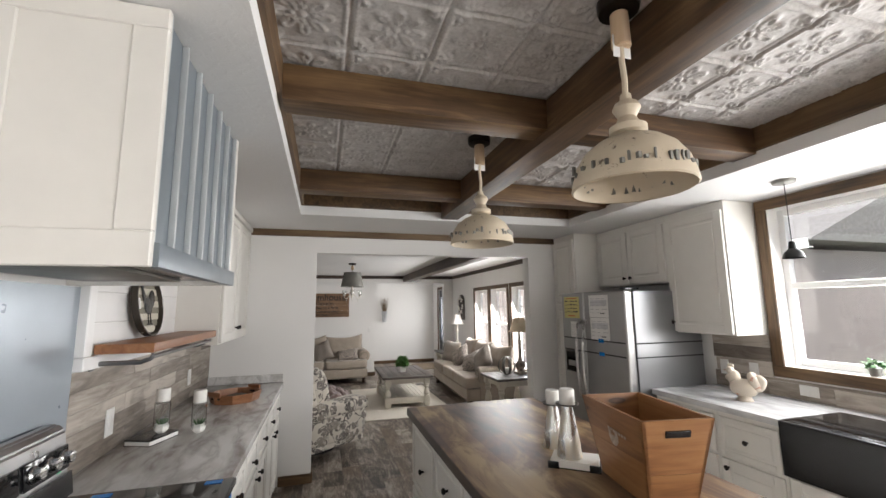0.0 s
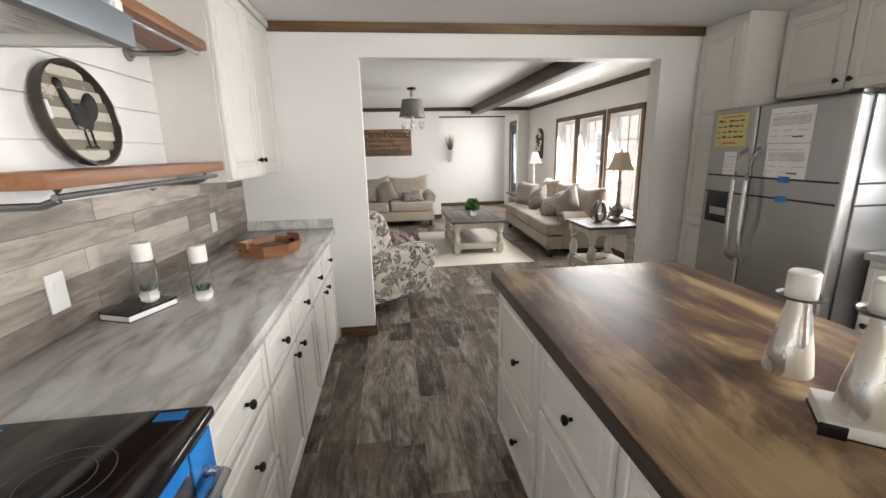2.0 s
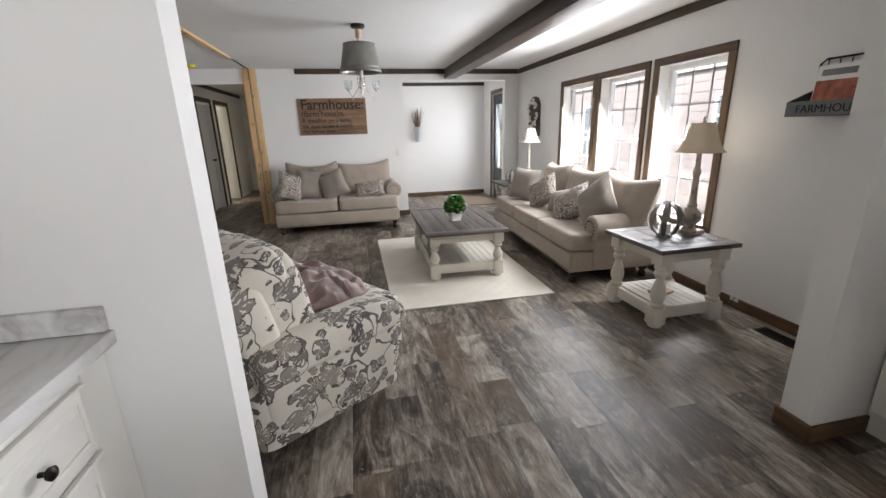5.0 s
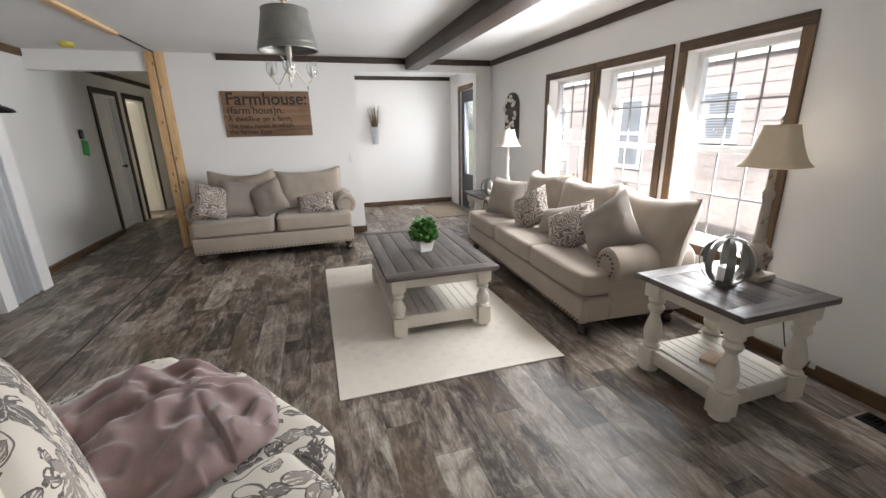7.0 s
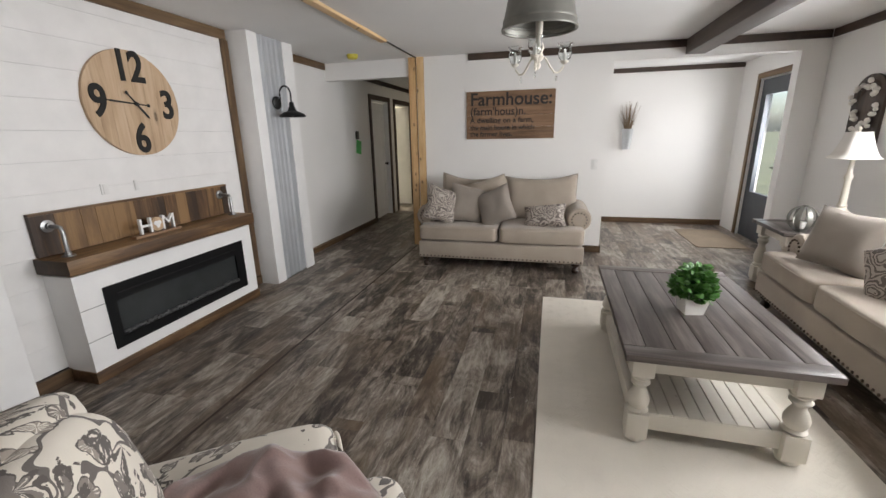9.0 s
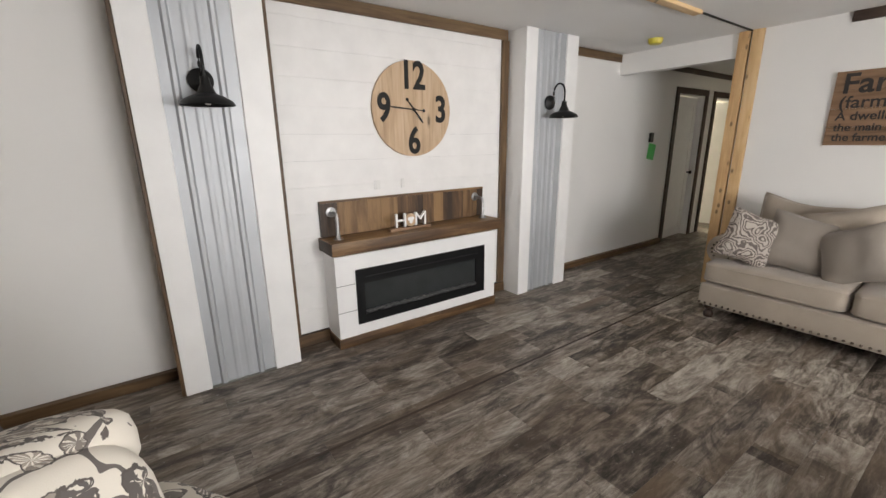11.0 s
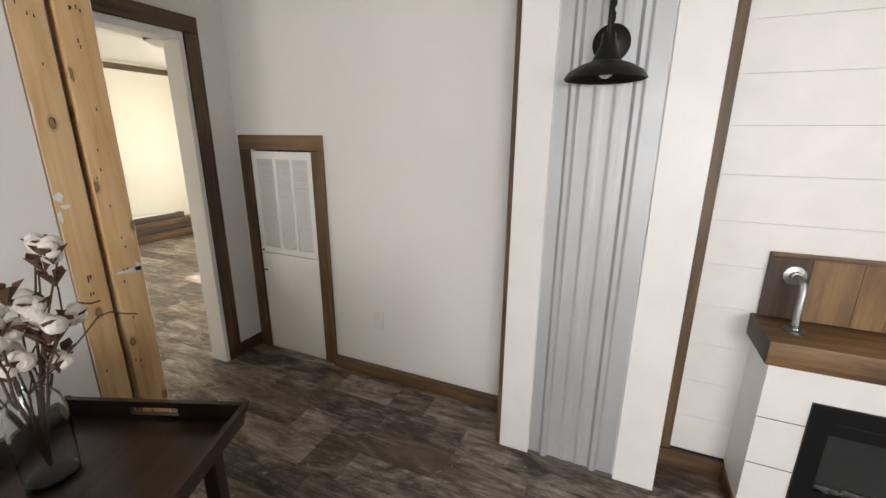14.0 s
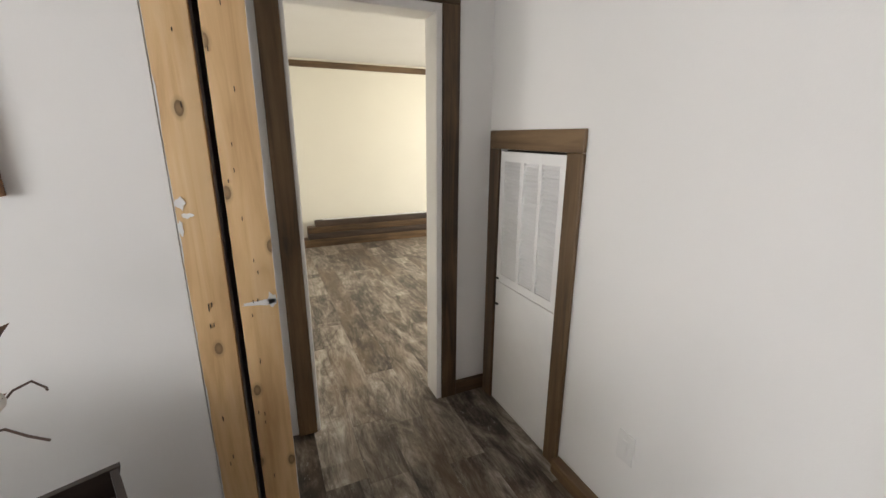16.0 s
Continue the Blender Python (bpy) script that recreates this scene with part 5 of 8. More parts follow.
# fridge, pantry and wall cabinets on the window side
def fridge():
    f = thing("fridge", "stainless side by side fridge with water dispenser", "fridge")
    x0, x1, y0, y1, zt = 2.71, 3.38, 2.745, 3.67, 1.69
    part("body", box(x0, y0, 0.03, x1, y1, zt, 0.006), plain("grey_fridge_side", (0.22, 0.22, 0.225), 0.34, 0.6, 0.04), f)
    ym = 3.30
    for nm, a, b in (("fridge_door", y0, ym - 0.004), ("freezer_door", ym + 0.004, y1)):
        d = part(nm, box(x0 - 0.09, a, 0.06, x0 - 0.006, b, zt + 0.008, 0.022, 4), STEEL, f)
        hy = ym - 0.045 if nm == "fridge_door" else ym + 0.045
        hx = x0 - 0.09
        pts = [(hx + 0.005, hy, 0.72), (hx - 0.045, hy, 0.76), (hx - 0.062, hy, 0.95), (hx - 0.066, hy, 1.10), (hx - 0.062, hy, 1.25), (hx - 0.045, hy, 1.40), (hx + 0.005, hy, 1.44)]
        part("handle", tube(bmesh.new(), pts, 0.015, 12), STEEL_Y, d, "curved steel handle")
        if nm == "freezer_door":
            w = part("dispenser", box(hx - 0.004, 3.405, 0.945, hx + 0.004, 3.625, 1.155, 0.004), BLACK, d, "black water dispenser")
            part("recess", box(hx - 0.0055, 3.42, 0.96, hx - 0.003, 3.61, 1.13), BLACK_GLASS, w)
            part("pad", box(hx - 0.010, 3.44, 1.00, hx - 0.0056, 3.58, 1.05, 0.002), STEEL, w)
    part("hinge_cover", box(x0 - 0.06, y0 + 0.02, zt + 0.008, x0 + 0.08, y0 + 0.09, zt + 0.03, 0.006), BLACK, f)
    for z in (1.150, 1.262):
        s = thing("strap", "thin dark tape strap round the fridge", "strap", group="fridge straps")
        bm = bmesh.new()
        bx(bm, x0 - 0.0935, y0 + 0.02, z, x0 - 0.0915, y1 - 0.03, z + 0.011)
        bx(bm, x0 - 0.01, y0 - 0.003, z - 0.004, x1, y0 - 0.001, z + 0.007)
        part("band", bm, RUBBER, s)
        part("tape", box(x0 - 0.0955, 3.03, z - 0.012, x0 - 0.0937, 3.10, z + 0.022, 0.0005), BLUE_FILM, s, "piece of blue tape")
    hx = x0 - 0.0905
    n = thing("note", "yellow handwritten paper taped to the fridge", "note", group="papers on the fridge")
    part("sheet", box(hx - 0.0015, 3.365, 1.455, hx - 0.0005, 3.618, 1.660), plain("yellow_paper", (0.62, 0.55, 0.22), 0.7, vary=0.05), n)
    bm = bmesh.new()
    rr = random.Random(2)
    for k in range(4):
        for q in range(5):
            ya = 3.60 - q * 0.044
            bx(bm, hx - 0.0025, ya - rr.uniform(0.018, 0.038), 1.612 - k * 0.034, hx - 0.0016, ya, 1.617 - k * 0.034 + rr.uniform(0, 0.008))
    part("writing", bm, INK, n)
    bm = bmesh.new()
    bx(bm, hx - 0.0025, 3.40, 1.640, hx - 0.0016, 3.58, 1.648)
    bx(bm, hx - 0.0025, 3.44, 1.472, hx - 0.0016, 3.55, 1.482)
    part("heading", bm, plain("orange_print", (0.55, 0.16, 0.05), 0.7), n, "orange printed lines")
    grey = plain("grey_print", (0.42, 0.42, 0.43), 0.7)
    for y0_, y1_, z0_, z1_, rows in ((2.946, 3.212, 1.47, 1.665, 5), (2.946, 3.205, 1.268, 1.466, 5), (3.418, 3.518, 1.268, 1.422, 5)):
        n = thing("note", "white printed paper taped to the fridge", "note", group="papers on the fridge")
        part("sheet", box(hx - 0.0015, y0_, z0_, hx - 0.0005, y1_, z1_), PAPER, n)
        w_ = y1_ - y0_
        bm = bmesh.new()
        for k in range(rows):
            zz = z1_ - 0.03 - k * (z1_ - z0_ - 0.04) / rows
            for q in range(3):
                a_ = y1_ - w_ * (0.06 + 0.31 * q)
                bx(bm, hx - 0.0025, a_ - w_ * rr.uniform(0.08, 0.27), zz - 0.004, hx - 0.0016, a_, zz)
        part("print", bm, grey, n)
        if w_ > 0.2:
            bm = bmesh.new()
            bx(bm, hx - 0.0021, y0_ + 0.02, z1_ - 0.095, hx - 0.0015, y1_ - 0.02, z1_ - 0.045)
            part("table_block", bm, plain("pale_grey_print", (0.60, 0.60, 0.61), 0.7), n)
            part("signature", box(hx - 0.0026, y0_ + 0.05, z0_ + 0.03, hx - 0.0017, y0_ + 0.11, z0_ + 0.037), INK, n)


fridge()
pn = thing("pantry_cabinet", "tall off-white painted pantry cabinet with panelled door", "cabinet")
part("body", box(2.845, 3.72, 0.0, 3.438, 4.136, H - 0.004, 0.003), CAB, pn)
front(pn, "door", 2.845, -1, 3.735, 4.125, 1.61, 2.28, [(3.77, 1.68)], 0.062)
front(pn, "door", 2.845, -1, 3.735, 4.125, 0.84, 1.59, [(3.77, 1.2)], 0.062)
front(pn, "door", 2.845, -1, 3.735, 4.125, 0.12, 0.82, [(3.77, 0.75)], 0.062)
fc = thing("wall_cabinet", "off-white painted cabinet above the fridge with two doors", "cabinet", group="cabinets on the window side")
part("body", box(3.13, 2.788, 1.765, 3.438, 3.716, H - 0.004, 0.003), CAB, fc)
front(fc, "door", 3.13, -1, 2.80, 3.245, 1.775, 2.28, [(3.21, 1.83)], 0.062)
front(fc, "door", 3.13, -1, 3.255, 3.70, 1.775, 2.28, [(3.29, 1.83)], 0.062)
rc = thing("wall_cabinet", "off-white painted wall cabinet beside the window", "cabinet", group="cabinets on the window side")
part("body", box(3.13, 2.228, 1.345, 3.438, 2.785, H - 0.004, 0.003), CAB, rc)
front(rc, "door", 3.13, -1, 2.24, 2.772, 1.355, 2.28, [(2.74, 1.43)], 0.062)

# window side base cabinets, worktop and sink
GR = "window side base cabinets"
for y0, y1, kind in ((2.20, 2.72, "d1"), (1.78, 2.197, "d1"), (0.40, 0.90, "d1"), (-0.2, 0.397, "d1")):
    a, b = y0 + 0.015, y1 - 0.015
    base_unit(y0, y1, 3.43, 2.84, -1, [("drawer", a, b, 0.60, 0.84, [((a + b) / 2, 0.72)]), ("door", a, b, 0.12, 0.58, [(b - 0.05, 0.53)])], GR)
base_unit(0.903, 1.777, 3.43, 2.84, -1, [("door", 0.92, 1.335, 0.12, 0.60, [(1.29, 0.55)]), ("door", 1.345, 1.76, 0.12, 0.60, [(1.39, 0.55)])], GR)
wt_r = thing("worktop", "pale marble patterned laminate worktop round the sink", "worktop")
bm = bmesh.new()
bx(bm, 2.80, 1.765, 0.874, 3.438, 2.725, 0.914, 0.005)
bx(bm, 2.80, -0.2, 0.874, 3.438, 0.915, 0.914, 0.005)
bx(bm, 3.30, 0.917, 0.874, 3.438, 1.763, 0.914, 0.005)
part("slab", bm, PALE_MARBLE, wt_r)
sk = thing("farmhouse_sink", "black apron front farmhouse sink", "sink")
part("apron", box(2.775, 0.918, 0.62, 2.815, 1.762, 0.918, 0.012, 3), BLACK, sk)
part("rim", cells(bmesh.new(), "x", 2.816, 3.298, 0.918, 1.762, 0.905, 0.918, []), BLACK, sk)
part("basin", box(2.85, 0.955, 0.9185, 3.26, 1.725, 0.9195), BLACK_GLASS, sk)

# hen figure and sill plant
hen = single("hen_figurine", bmesh.new(), make_distressed("glazed_hen_ceramic", (0.66, 0.58, 0.48), (0.42, 0.12, 0.06), 0.40), "glazed white and red ceramic hen figure", "figurine", pose(3.08, 2.18, 0.914, 0, 0, 15))
bm = bmesh.new()
puff(bm, 0.055, 0.085, 0.06, (0, 0, 0.085), 0.9, 0.9, 22, 14)
puff(bm, 0.040, 0.035, 0.065, (0, -0.070, 0.135), 0.9, 0.9, 18, 12, m=pose(0, 0, 0, -22).to_3x3())
puff(bm, 0.020, 0.024, 0.022, (0, 0.085, 0.145), 0.9, 0.9, 16, 10)
puff(bm, 0.022, 0.050, 0.060, (0, -0.085, 0.125), 0.9, 0.9, 16, 10, m=pose(0, 0, 0, 28).to_3x3())
puff(bm, 0.026, 0.025, 0.028, (0, 0.075, 0.195), 0.9, 0.9, 16, 10)
puff(bm, 0.006, 0.024, 0.016, (0, 0.070, 0.225), 0.9, 0.9, 12, 8)
puff(bm, 0.030, 0.040, 0.055, (0, 0.055, 0.145), 0.9, 0.9, 16, 10)
lathe(bm, [(0.006, 0.0), (0.0, 0.028)], 8, (0, 0.10, 0.193), "y")
lathe(bm, [(0.05, 0.0), (0.045, 0.012), (0.03, 0.04), (0.0, 0.04)], 20)
bmesh.ops.recalc_face_normals(bm, faces=bm.faces[:])
bm.to_mesh(hen.data)
bm.free()
hen.data.polygons.foreach_set("use_smooth", [True] * len(hen.data.polygons))


def leaf_clump(bm, n, rad, h, size, seed, z0=0.0):
    rr = random.Random(seed)
    for k in range(n):
        a, t = rr.uniform(0, 6.283), rr.random()
        r = rad * math.sqrt(rr.random()) * (0.5 + 0.5 * math.sin(math.pi * min(1, t + 0.2)))
        c = Vector((r * math.cos(a), r * math.sin(a), z0 + h * t))
        d = Vector((math.cos(a) + rr.uniform(-0.6, 0.6), math.sin(a) + rr.uniform(-0.6, 0.6), rr.uniform(-0.3, 0.9))).normalized()
        s = d.cross(Vector((rr.uniform(-1, 1), rr.uniform(-1, 1), 1))).normalized() * size * 0.36
        up = s.cross(d).normalized() * size * 0.10
        L = size * rr.uniform(0.7, 1.2)
        vs = [bm.verts.new(p) for p in (c, c + d * L * 0.35 + s, c + d * L * 0.8 + s * 0.6, c + d * L - up * 0.5, c + d * L * 0.8 - s * 0.6, c + d * L * 0.35 - s, c + d * L * 0.5 + up)]
        for i in range(6):
            bm.faces.new((vs[6], vs[i], vs[(i + 1) % 6]))
    return bm


sp = thing("potted_plant", "small green plant in a pot on the window sill", "plant", pose(3.48, 1.66, 1.13))
part("pot", turned([(0.025, 0.0), (0.033, 0.05), (0.029, 0.05), (0.0, 0.045)], 18), ZINC, sp)
part("leaves", leaf_clump(bmesh.new(), 60, 0.035, 0.05, 0.03, 7, 0.045), SUCCULENT, sp, smooth=None)
mp = thing("mini_pendant", "small black pendant lamp above the sink", "lamp", pose(3.08, 1.76, 0))
part("canopy", turned([(0.0, H - 0.025), (0.06, H - 0.02), (0.065, H)], 24), ZINC, mp)
part("cord", tube(bmesh.new(), [(0, 0, 1.95), (0, 0, H - 0.02)], 0.003, 6), IRON, mp)
part("shade", shell([(0.055, 1.85), (0.058, 1.853), (0.048, 1.885), (0.022, 1.91), (0.016, 1.955), (0.0, 1.96)], 24), IRON, mp)

# ---- living room ----
FOOT = wood("tray", "z")
NAIL = plain("bronze_nailheads", (0.11, 0.085, 0.065), 0.35, 0.8)


def studs(points, r=0.0075):
    bm = bmesh.new()
    for p in points:
        puff(bm, r, r, r, p, 1, 1, 8, 4)
    return bm


def welt(bm, loop, r=0.006):
    tube(bm, loop, r, 6)
    return bm


def back_cushion(bm, w, h, t, at, m, seed, line=None):
    """A loose back cushion: full in the middle, peaked corners, a slumped top edge and a welt."""
    n, rim = 22, []
    for s in (1, -1):
        g = []
        for i in range(n + 1):
            row = []
            for j in range(n + 1):
                u, v = 2 * i / n - 1, 2 * j / n - 1
                k = max(0.0, (1 - abs(u) ** 5) * (1 - abs(v) ** 5)) ** 0.42
                pull = 1 - 0.055 * (1 - abs(u * v)) * max(u * u, v * v)
                crease = 0.10 * noise.noise(Vector((u * 1.6 + seed * 5.1, v * 1.6, s * 2))) + 0.05 * noise.noise(Vector((u * 5 + seed, v * 3 + u * 2, s)))
                sag = 0.045 * (1 - u * u) * max(0.0, v) ** 3 * (1 + 0.5 * noise.noise(Vector((seed * 3.3, u, 0))))
                p = m @ Vector((u * w / 2 * pull, s * k * t / 2 * (1 + crease), v * h / 2 * pull - sag)) + Vector(at)
                row.append(bm.verts.new(p))
            g.append(row)
        for i in range(n):
            for j in range(n):
                q = (g[i][j], g[i + 1][j], g[i + 1][j + 1], g[i][j + 1])
                bm.faces.new(q if s < 0 else q[::-1])
        if s > 0:
            rim = [g[0][j].co.copy() for j in range(n + 1)] + [g[i][n].co.copy() for i in range(1, n + 1)] + [g[n][j].co.copy() for j in range(n - 1, -1, -1)]
    bmesh.ops.remove_doubles(bm, verts=bm.verts[:], dist=1e-5)
    tube(line, rim, 0.0055, 6)
    return bm


def sofa(name, label, width, seats, m, depth=0.92, arm_z=0.545, back_shift=0.0, back_w=None):
    """A rolled-arm sofa; its front looks along -y, its middle stands at the origin."""
    s = thing(name, label, "sofa", m)
    w, d = width / 2, depth / 2
    part("base", box(-w + 0.05, -d + 0.02, 0.115, w - 0.05, d - 0.04, 0.30, 0.02, 3), LINEN, s)
    part("rail", box(-w + 0.04, -d, 0.115, w - 0.04, -d + 0.06, 0.295, 0.016, 3), LINEN, s)
    n = int((2 * w - 0.1) / 0.042)
    part("nailhead_trim", studs([(-w + 0.055 + i * 0.042, -d - 0.001, 0.138) for i in range(n + 1)], 0.0098), NAIL, s, "row of bronze nailheads")["kind"] = "stuff"
    cw = (2 * w - 0.07) / seats
    for i in range(seats):
        xc = -w + 0.035 + cw * (i + 0.5)
        c = part("seat_cushion", puff(bmesh.new(), cw / 2 - 0.004, 0.375, 0.088, (xc, -d + 0.37, 0.392), 0.22, 0.14, 44, 18, 0.03, seed=i), LINEN, s)
        bm = bmesh.new()
        for zz in (0.332, 0.452):
            welt(bm, [(xc - cw / 2 + 0.012, -d + 0.30, zz), (xc - cw / 2 + 0.010, -d + 0.05, zz), (xc - cw / 2 + 0.05, -d + 0.003, zz), (xc - cw / 4, -d - 0.004, zz), (xc + cw / 4, -d - 0.004, zz), (xc + cw / 2 - 0.05, -d + 0.003, zz),
                      (xc + cw / 2 - 0.010, -d + 0.05, zz), (xc + cw / 2 - 0.012, -d + 0.30, zz)], 0.0055)
        part("piping", bm, LINEN, c)
    part("back_frame", puff(bmesh.new(), w - 0.10, 0.11, 0.24, (0, d - 0.13, 0.48), 0.25, 0.2, 40, 16), LINEN, s)
    bw = back_w or (2 * w - 0.22) / seats
    for i in range(seats):
        mm = pose(0, 0, 0, -15, random.Random(i + seats).uniform(-4, 4), random.Random(i + 5).uniform(-4, 4)).to_3x3()
        line = bmesh.new()
        bm = back_cushion(bmesh.new(), bw + 0.035, 0.53, 0.25, (back_shift + bw * (i + 0.5 - seats / 2), d - 0.235, 0.705), mm, i + 3, line)
        c = part("back_cushion", bm, LINEN, s, smooth=60)
        part("piping", line, LINEN, c)
    for k in (-1, 1):
        ax = k * (w - 0.11)
        a = bmesh.new()
        bx(a, ax - 0.07, -d + 0.22, 0.12, ax + 0.07, d - 0.06, arm_z, 0.02, 3)
        lathe(a, [(0.0, -d + 0.195), (0.105, -d + 0.20), (0.122, -d + 0.215), (0.126, -d + 0.25), (0.128, d - 0.10), (0.10, d - 0.06), (0.0, d - 0.055)], 32, (ax + k * 0.02, 0, arm_z), "y")
        a = part("arm", a, LINEN, s)
        part("nailhead_trim", studs([(ax + k * 0.02 + 0.076 * math.cos(q), -d + 0.194, arm_z + 0.076 * math.sin(q)) for q in [math.pi * (1.25 - 1.5 * j / 11) for j in range(12)]], 0.0092), NAIL, a, "arc of bronze nailheads")["kind"] = "stuff"
        for yy in (-d + 0.07, d - 0.12):
            part("foot", turned([(0.022, 0.0), (0.034, 0.008), (0.040, 0.035), (0.030, 0.055), (0.024, 0.065), (0.042, 0.085), (0.046, 0.122), (0.0, 0.122)], 18, (k * (w - 0.11), yy, 0)), FOOT, s, "turned dark wooden foot")
    return s


sofa("loveseat", "beige linen two seat sofa with rolled arms and nailheads", 1.84, 2, pose(0.325, 9.49, 0, 0, 0, 0.6), 0.92, 0.545, 0.03, 0.79)
sofa("sofa", "beige linen three seat sofa with rolled arms and nailheads", 2.48, 3, pose(2.945, 7.36, 0, 0, 0, -92.5), 0.90, 0.505, 0.21, 0.735)


def scatter(material, label, x, y, z, rx, ry, rz, w, h, t, seed, group):
    return single("throw_pillow", pillow(w, h, t, seed), material, label, "pillow", pose(x, y, z, rx, ry, rz), group)


GP = "pillows on the loveseat"
T1, T2 = "plain taupe square throw pillow", "grey brown paisley throw pillow"
scatter(PAISLEY, T2, -0.325, 9.20, 0.685, -20, 20, 30, 0.37, 0.40, 0.16, 1, GP)
scatter(LINEN_DARK, T1, -0.05, 9.33, 0.675, -20, 10, 6, 0.44, 0.43, 0.17, 2, GP)
scatter(LINEN_DARK, T1, 0.27, 9.25, 0.67, -22, -24, -10, 0.41, 0.41, 0.16, 3, GP)
scatter(LINEN, "plain beige square throw pillow", 0.17, 9.43, 0.775, -18, -16, 4, 0.46, 0.36, 0.16, 6, GP)
scatter(PAISLEY, T2, 0.80, 9.24, 0.575, -36, -8, -10, 0.45, 0.27, 0.16, 4, GP)
GS = "pillows on the sofa"
scatter(LINEN_DARK, T1, 2.80, 8.10, 0.68, -16, 4, -66, 0.46, 0.42, 0.17, 11, GS)
scatter(PAISLEY, T2, 2.80, 7.55, 0.645, -28, -30, -62, 0.42, 0.38, 0.16, 12, GS)
scatter(LINEN_DARK, "grey oblong throw pillow", 2.88, 7.16, 0.60, -28, -14, -74, 0.48, 0.28, 0.16, 13, GS)
scatter(PAISLEY, T2, 2.79, 6.86, 0.615, -34, -28, -62, 0.46, 0.38, 0.16, 14, GS)
scatter(LINEN_DARK, T1, 2.83, 6.45, 0.70, -20, -38, -70, 0.45, 0.42, 0.17, 15, GS)


def armchair():
    """A swivel rocker; the upholstered body stands clear of the floor on a round foot."""
    s = thing("armchair", "cream swivel armchair with grey brown floral upholstery", "armchair", pose(0.182, 5.122, 0, 0, 0, 124.5))
    part("skirt", puff(bmesh.new(), 0.505, 0.39, 0.135, (0, 0.01, 0.245), 0.10, 0.16, 60, 8, 0.015), FLORAL, s)
    part("plinth", turned([(0.26, 0.0), (0.27, 0.01), (0.27, 0.035), (0.10, 0.05), (0.10, 0.125), (0.0, 0.125)], 28), IRON, s, "dark round swivel foot")
    part("seat_cushion", puff(bmesh.new(), 0.345, 0.42, 0.085, (0, -0.125, 0.43), 0.28, 0.20, 40, 16, 0.02), FLORAL, s)
    part("front_band", puff(bmesh.new(), 0.40, 0.06, 0.075, (0, -0.43, 0.315), 0.25, 0.3, 40, 10, 0.02), FLORAL, s)
    for k in (-1, 1):
        a = bmesh.new()
        puff(a, 0.105, 0.355, 0.19, (k * 0.415, -0.01, 0.355), 0.20, 0.22, 40, 14, 0.015, seed=k)
        puff(a, 0.125, 0.375, 0.080, (k * 0.415, -0.015, 0.505), 0.50, 0.26, 44, 16, 0.03, pose(0, 0, 0, -2).to_3x3(), k + 4)
        a = part("arm", a, FLORAL, s)
        welt_ = [(k * 0.415 + 0.118 * math.cos(q), -0.388 - 0.010 * math.sin(q), 0.495 + 0.062 * math.sin(q)) for q in [math.pi * 2 * j / 20 for j in range(21)]]
        part("piping", tube(bmesh.new(), welt_, 0.006, 6), FLORAL, a)
    mm = pose(0, 0, 0, -13).to_3x3()
    part("back", puff(bmesh.new(), 0.42, 0.105, 0.315, (0, 0.285, 0.555), 0.42, 0.34, 44, 20, 0.02, mm, 2), FLORAL, s)
    part("back_cushion", puff(bmesh.new(), 0.385, 0.135, 0.25, (0, 0.145, 0.675), 0.50, 0.36, 44, 20, 0.06, mm, 5), FLORAL, s)
    part("head_roll", puff(bmesh.new(), 0.395, 0.125, 0.10, (0, 0.235, 0.835), 0.60, 0.40, 44, 16, 0.05, mm, 8), FLORAL, s)


armchair()


def throw():
    """A fleece dropped over the seat and one arm, in soft rolls and folds."""
    bm = bmesh.new()
    n = 90
    g = []
    for i in range(n + 1):
        row = []
        for j in range(n + 1):
            u, v = 2 * i / n - 1, 2 * j / n - 1
            r = math.hypot(u, v)
            q = 0.82 + 0.12 * noise.noise(Vector((math.atan2(v, u) * 0.9, 2.0, 7.0)))
            uu, vv = u * math.sqrt(1 - v * v * 0.42) * q * 1.16, v * math.sqrt(1 - u * u * 0.42) * q * 1.16
            edge = max(0.0, 1 - max(abs(u), abs(v)) ** 7)
            x, y = uu * 0.36, vv * 0.34
            under = 0.085 / (1 + math.exp(-(x - 0.20) / 0.035)) + 0.05 / (1 + math.exp(-(-x - 0.30) / 0.03))
            ang = math.atan2(v + 0.35, u - 0.1)
            d = math.hypot(v + 0.35, u - 0.1)
            roll = math.sin(7.5 * ang + 2.2 * noise.noise(Vector((u * 1.4, v * 1.4, 3)))) * min(1.0, d * 1.6) * 0.020
            roll += 0.030 * noise.noise(Vector((u * 2.1 + 4, v * 2.1, 1))) + 0.024 * noise.noise(Vector((u * 4.8, v * 4.2 + u, 6))) + 0.016 * (1 - abs(noise.noise(Vector((u * 3.2 + v * 1.5, v * 2.2, 11))))) ** 4
            hump = 0.075 * math.exp(-((u + 0.05) ** 2 + (v + 0.15) ** 2) / 0.35)
            row.append(bm.verts.new((x, y, under + edge * (0.035 + hump + roll + 0.012) + 0.006)))
        g.append(row)
    for i in range(n):
        for j in range(n):
            bm.faces.new((g[i][j], g[i + 1][j], g[i + 1][j + 1], g[i][j + 1]))
    ob = single("throw_blanket", bm, THROW, "crumpled mauve fleece throw on the armchair seat", "blanket", pose(0.279, 5.298, 0.505, 0, 0, 124.5), smooth=180)
    mod = ob.modifiers.new("thickness", "SOLIDIFY")
    mod.thickness, mod.offset = 0.012, 1.0


throw()

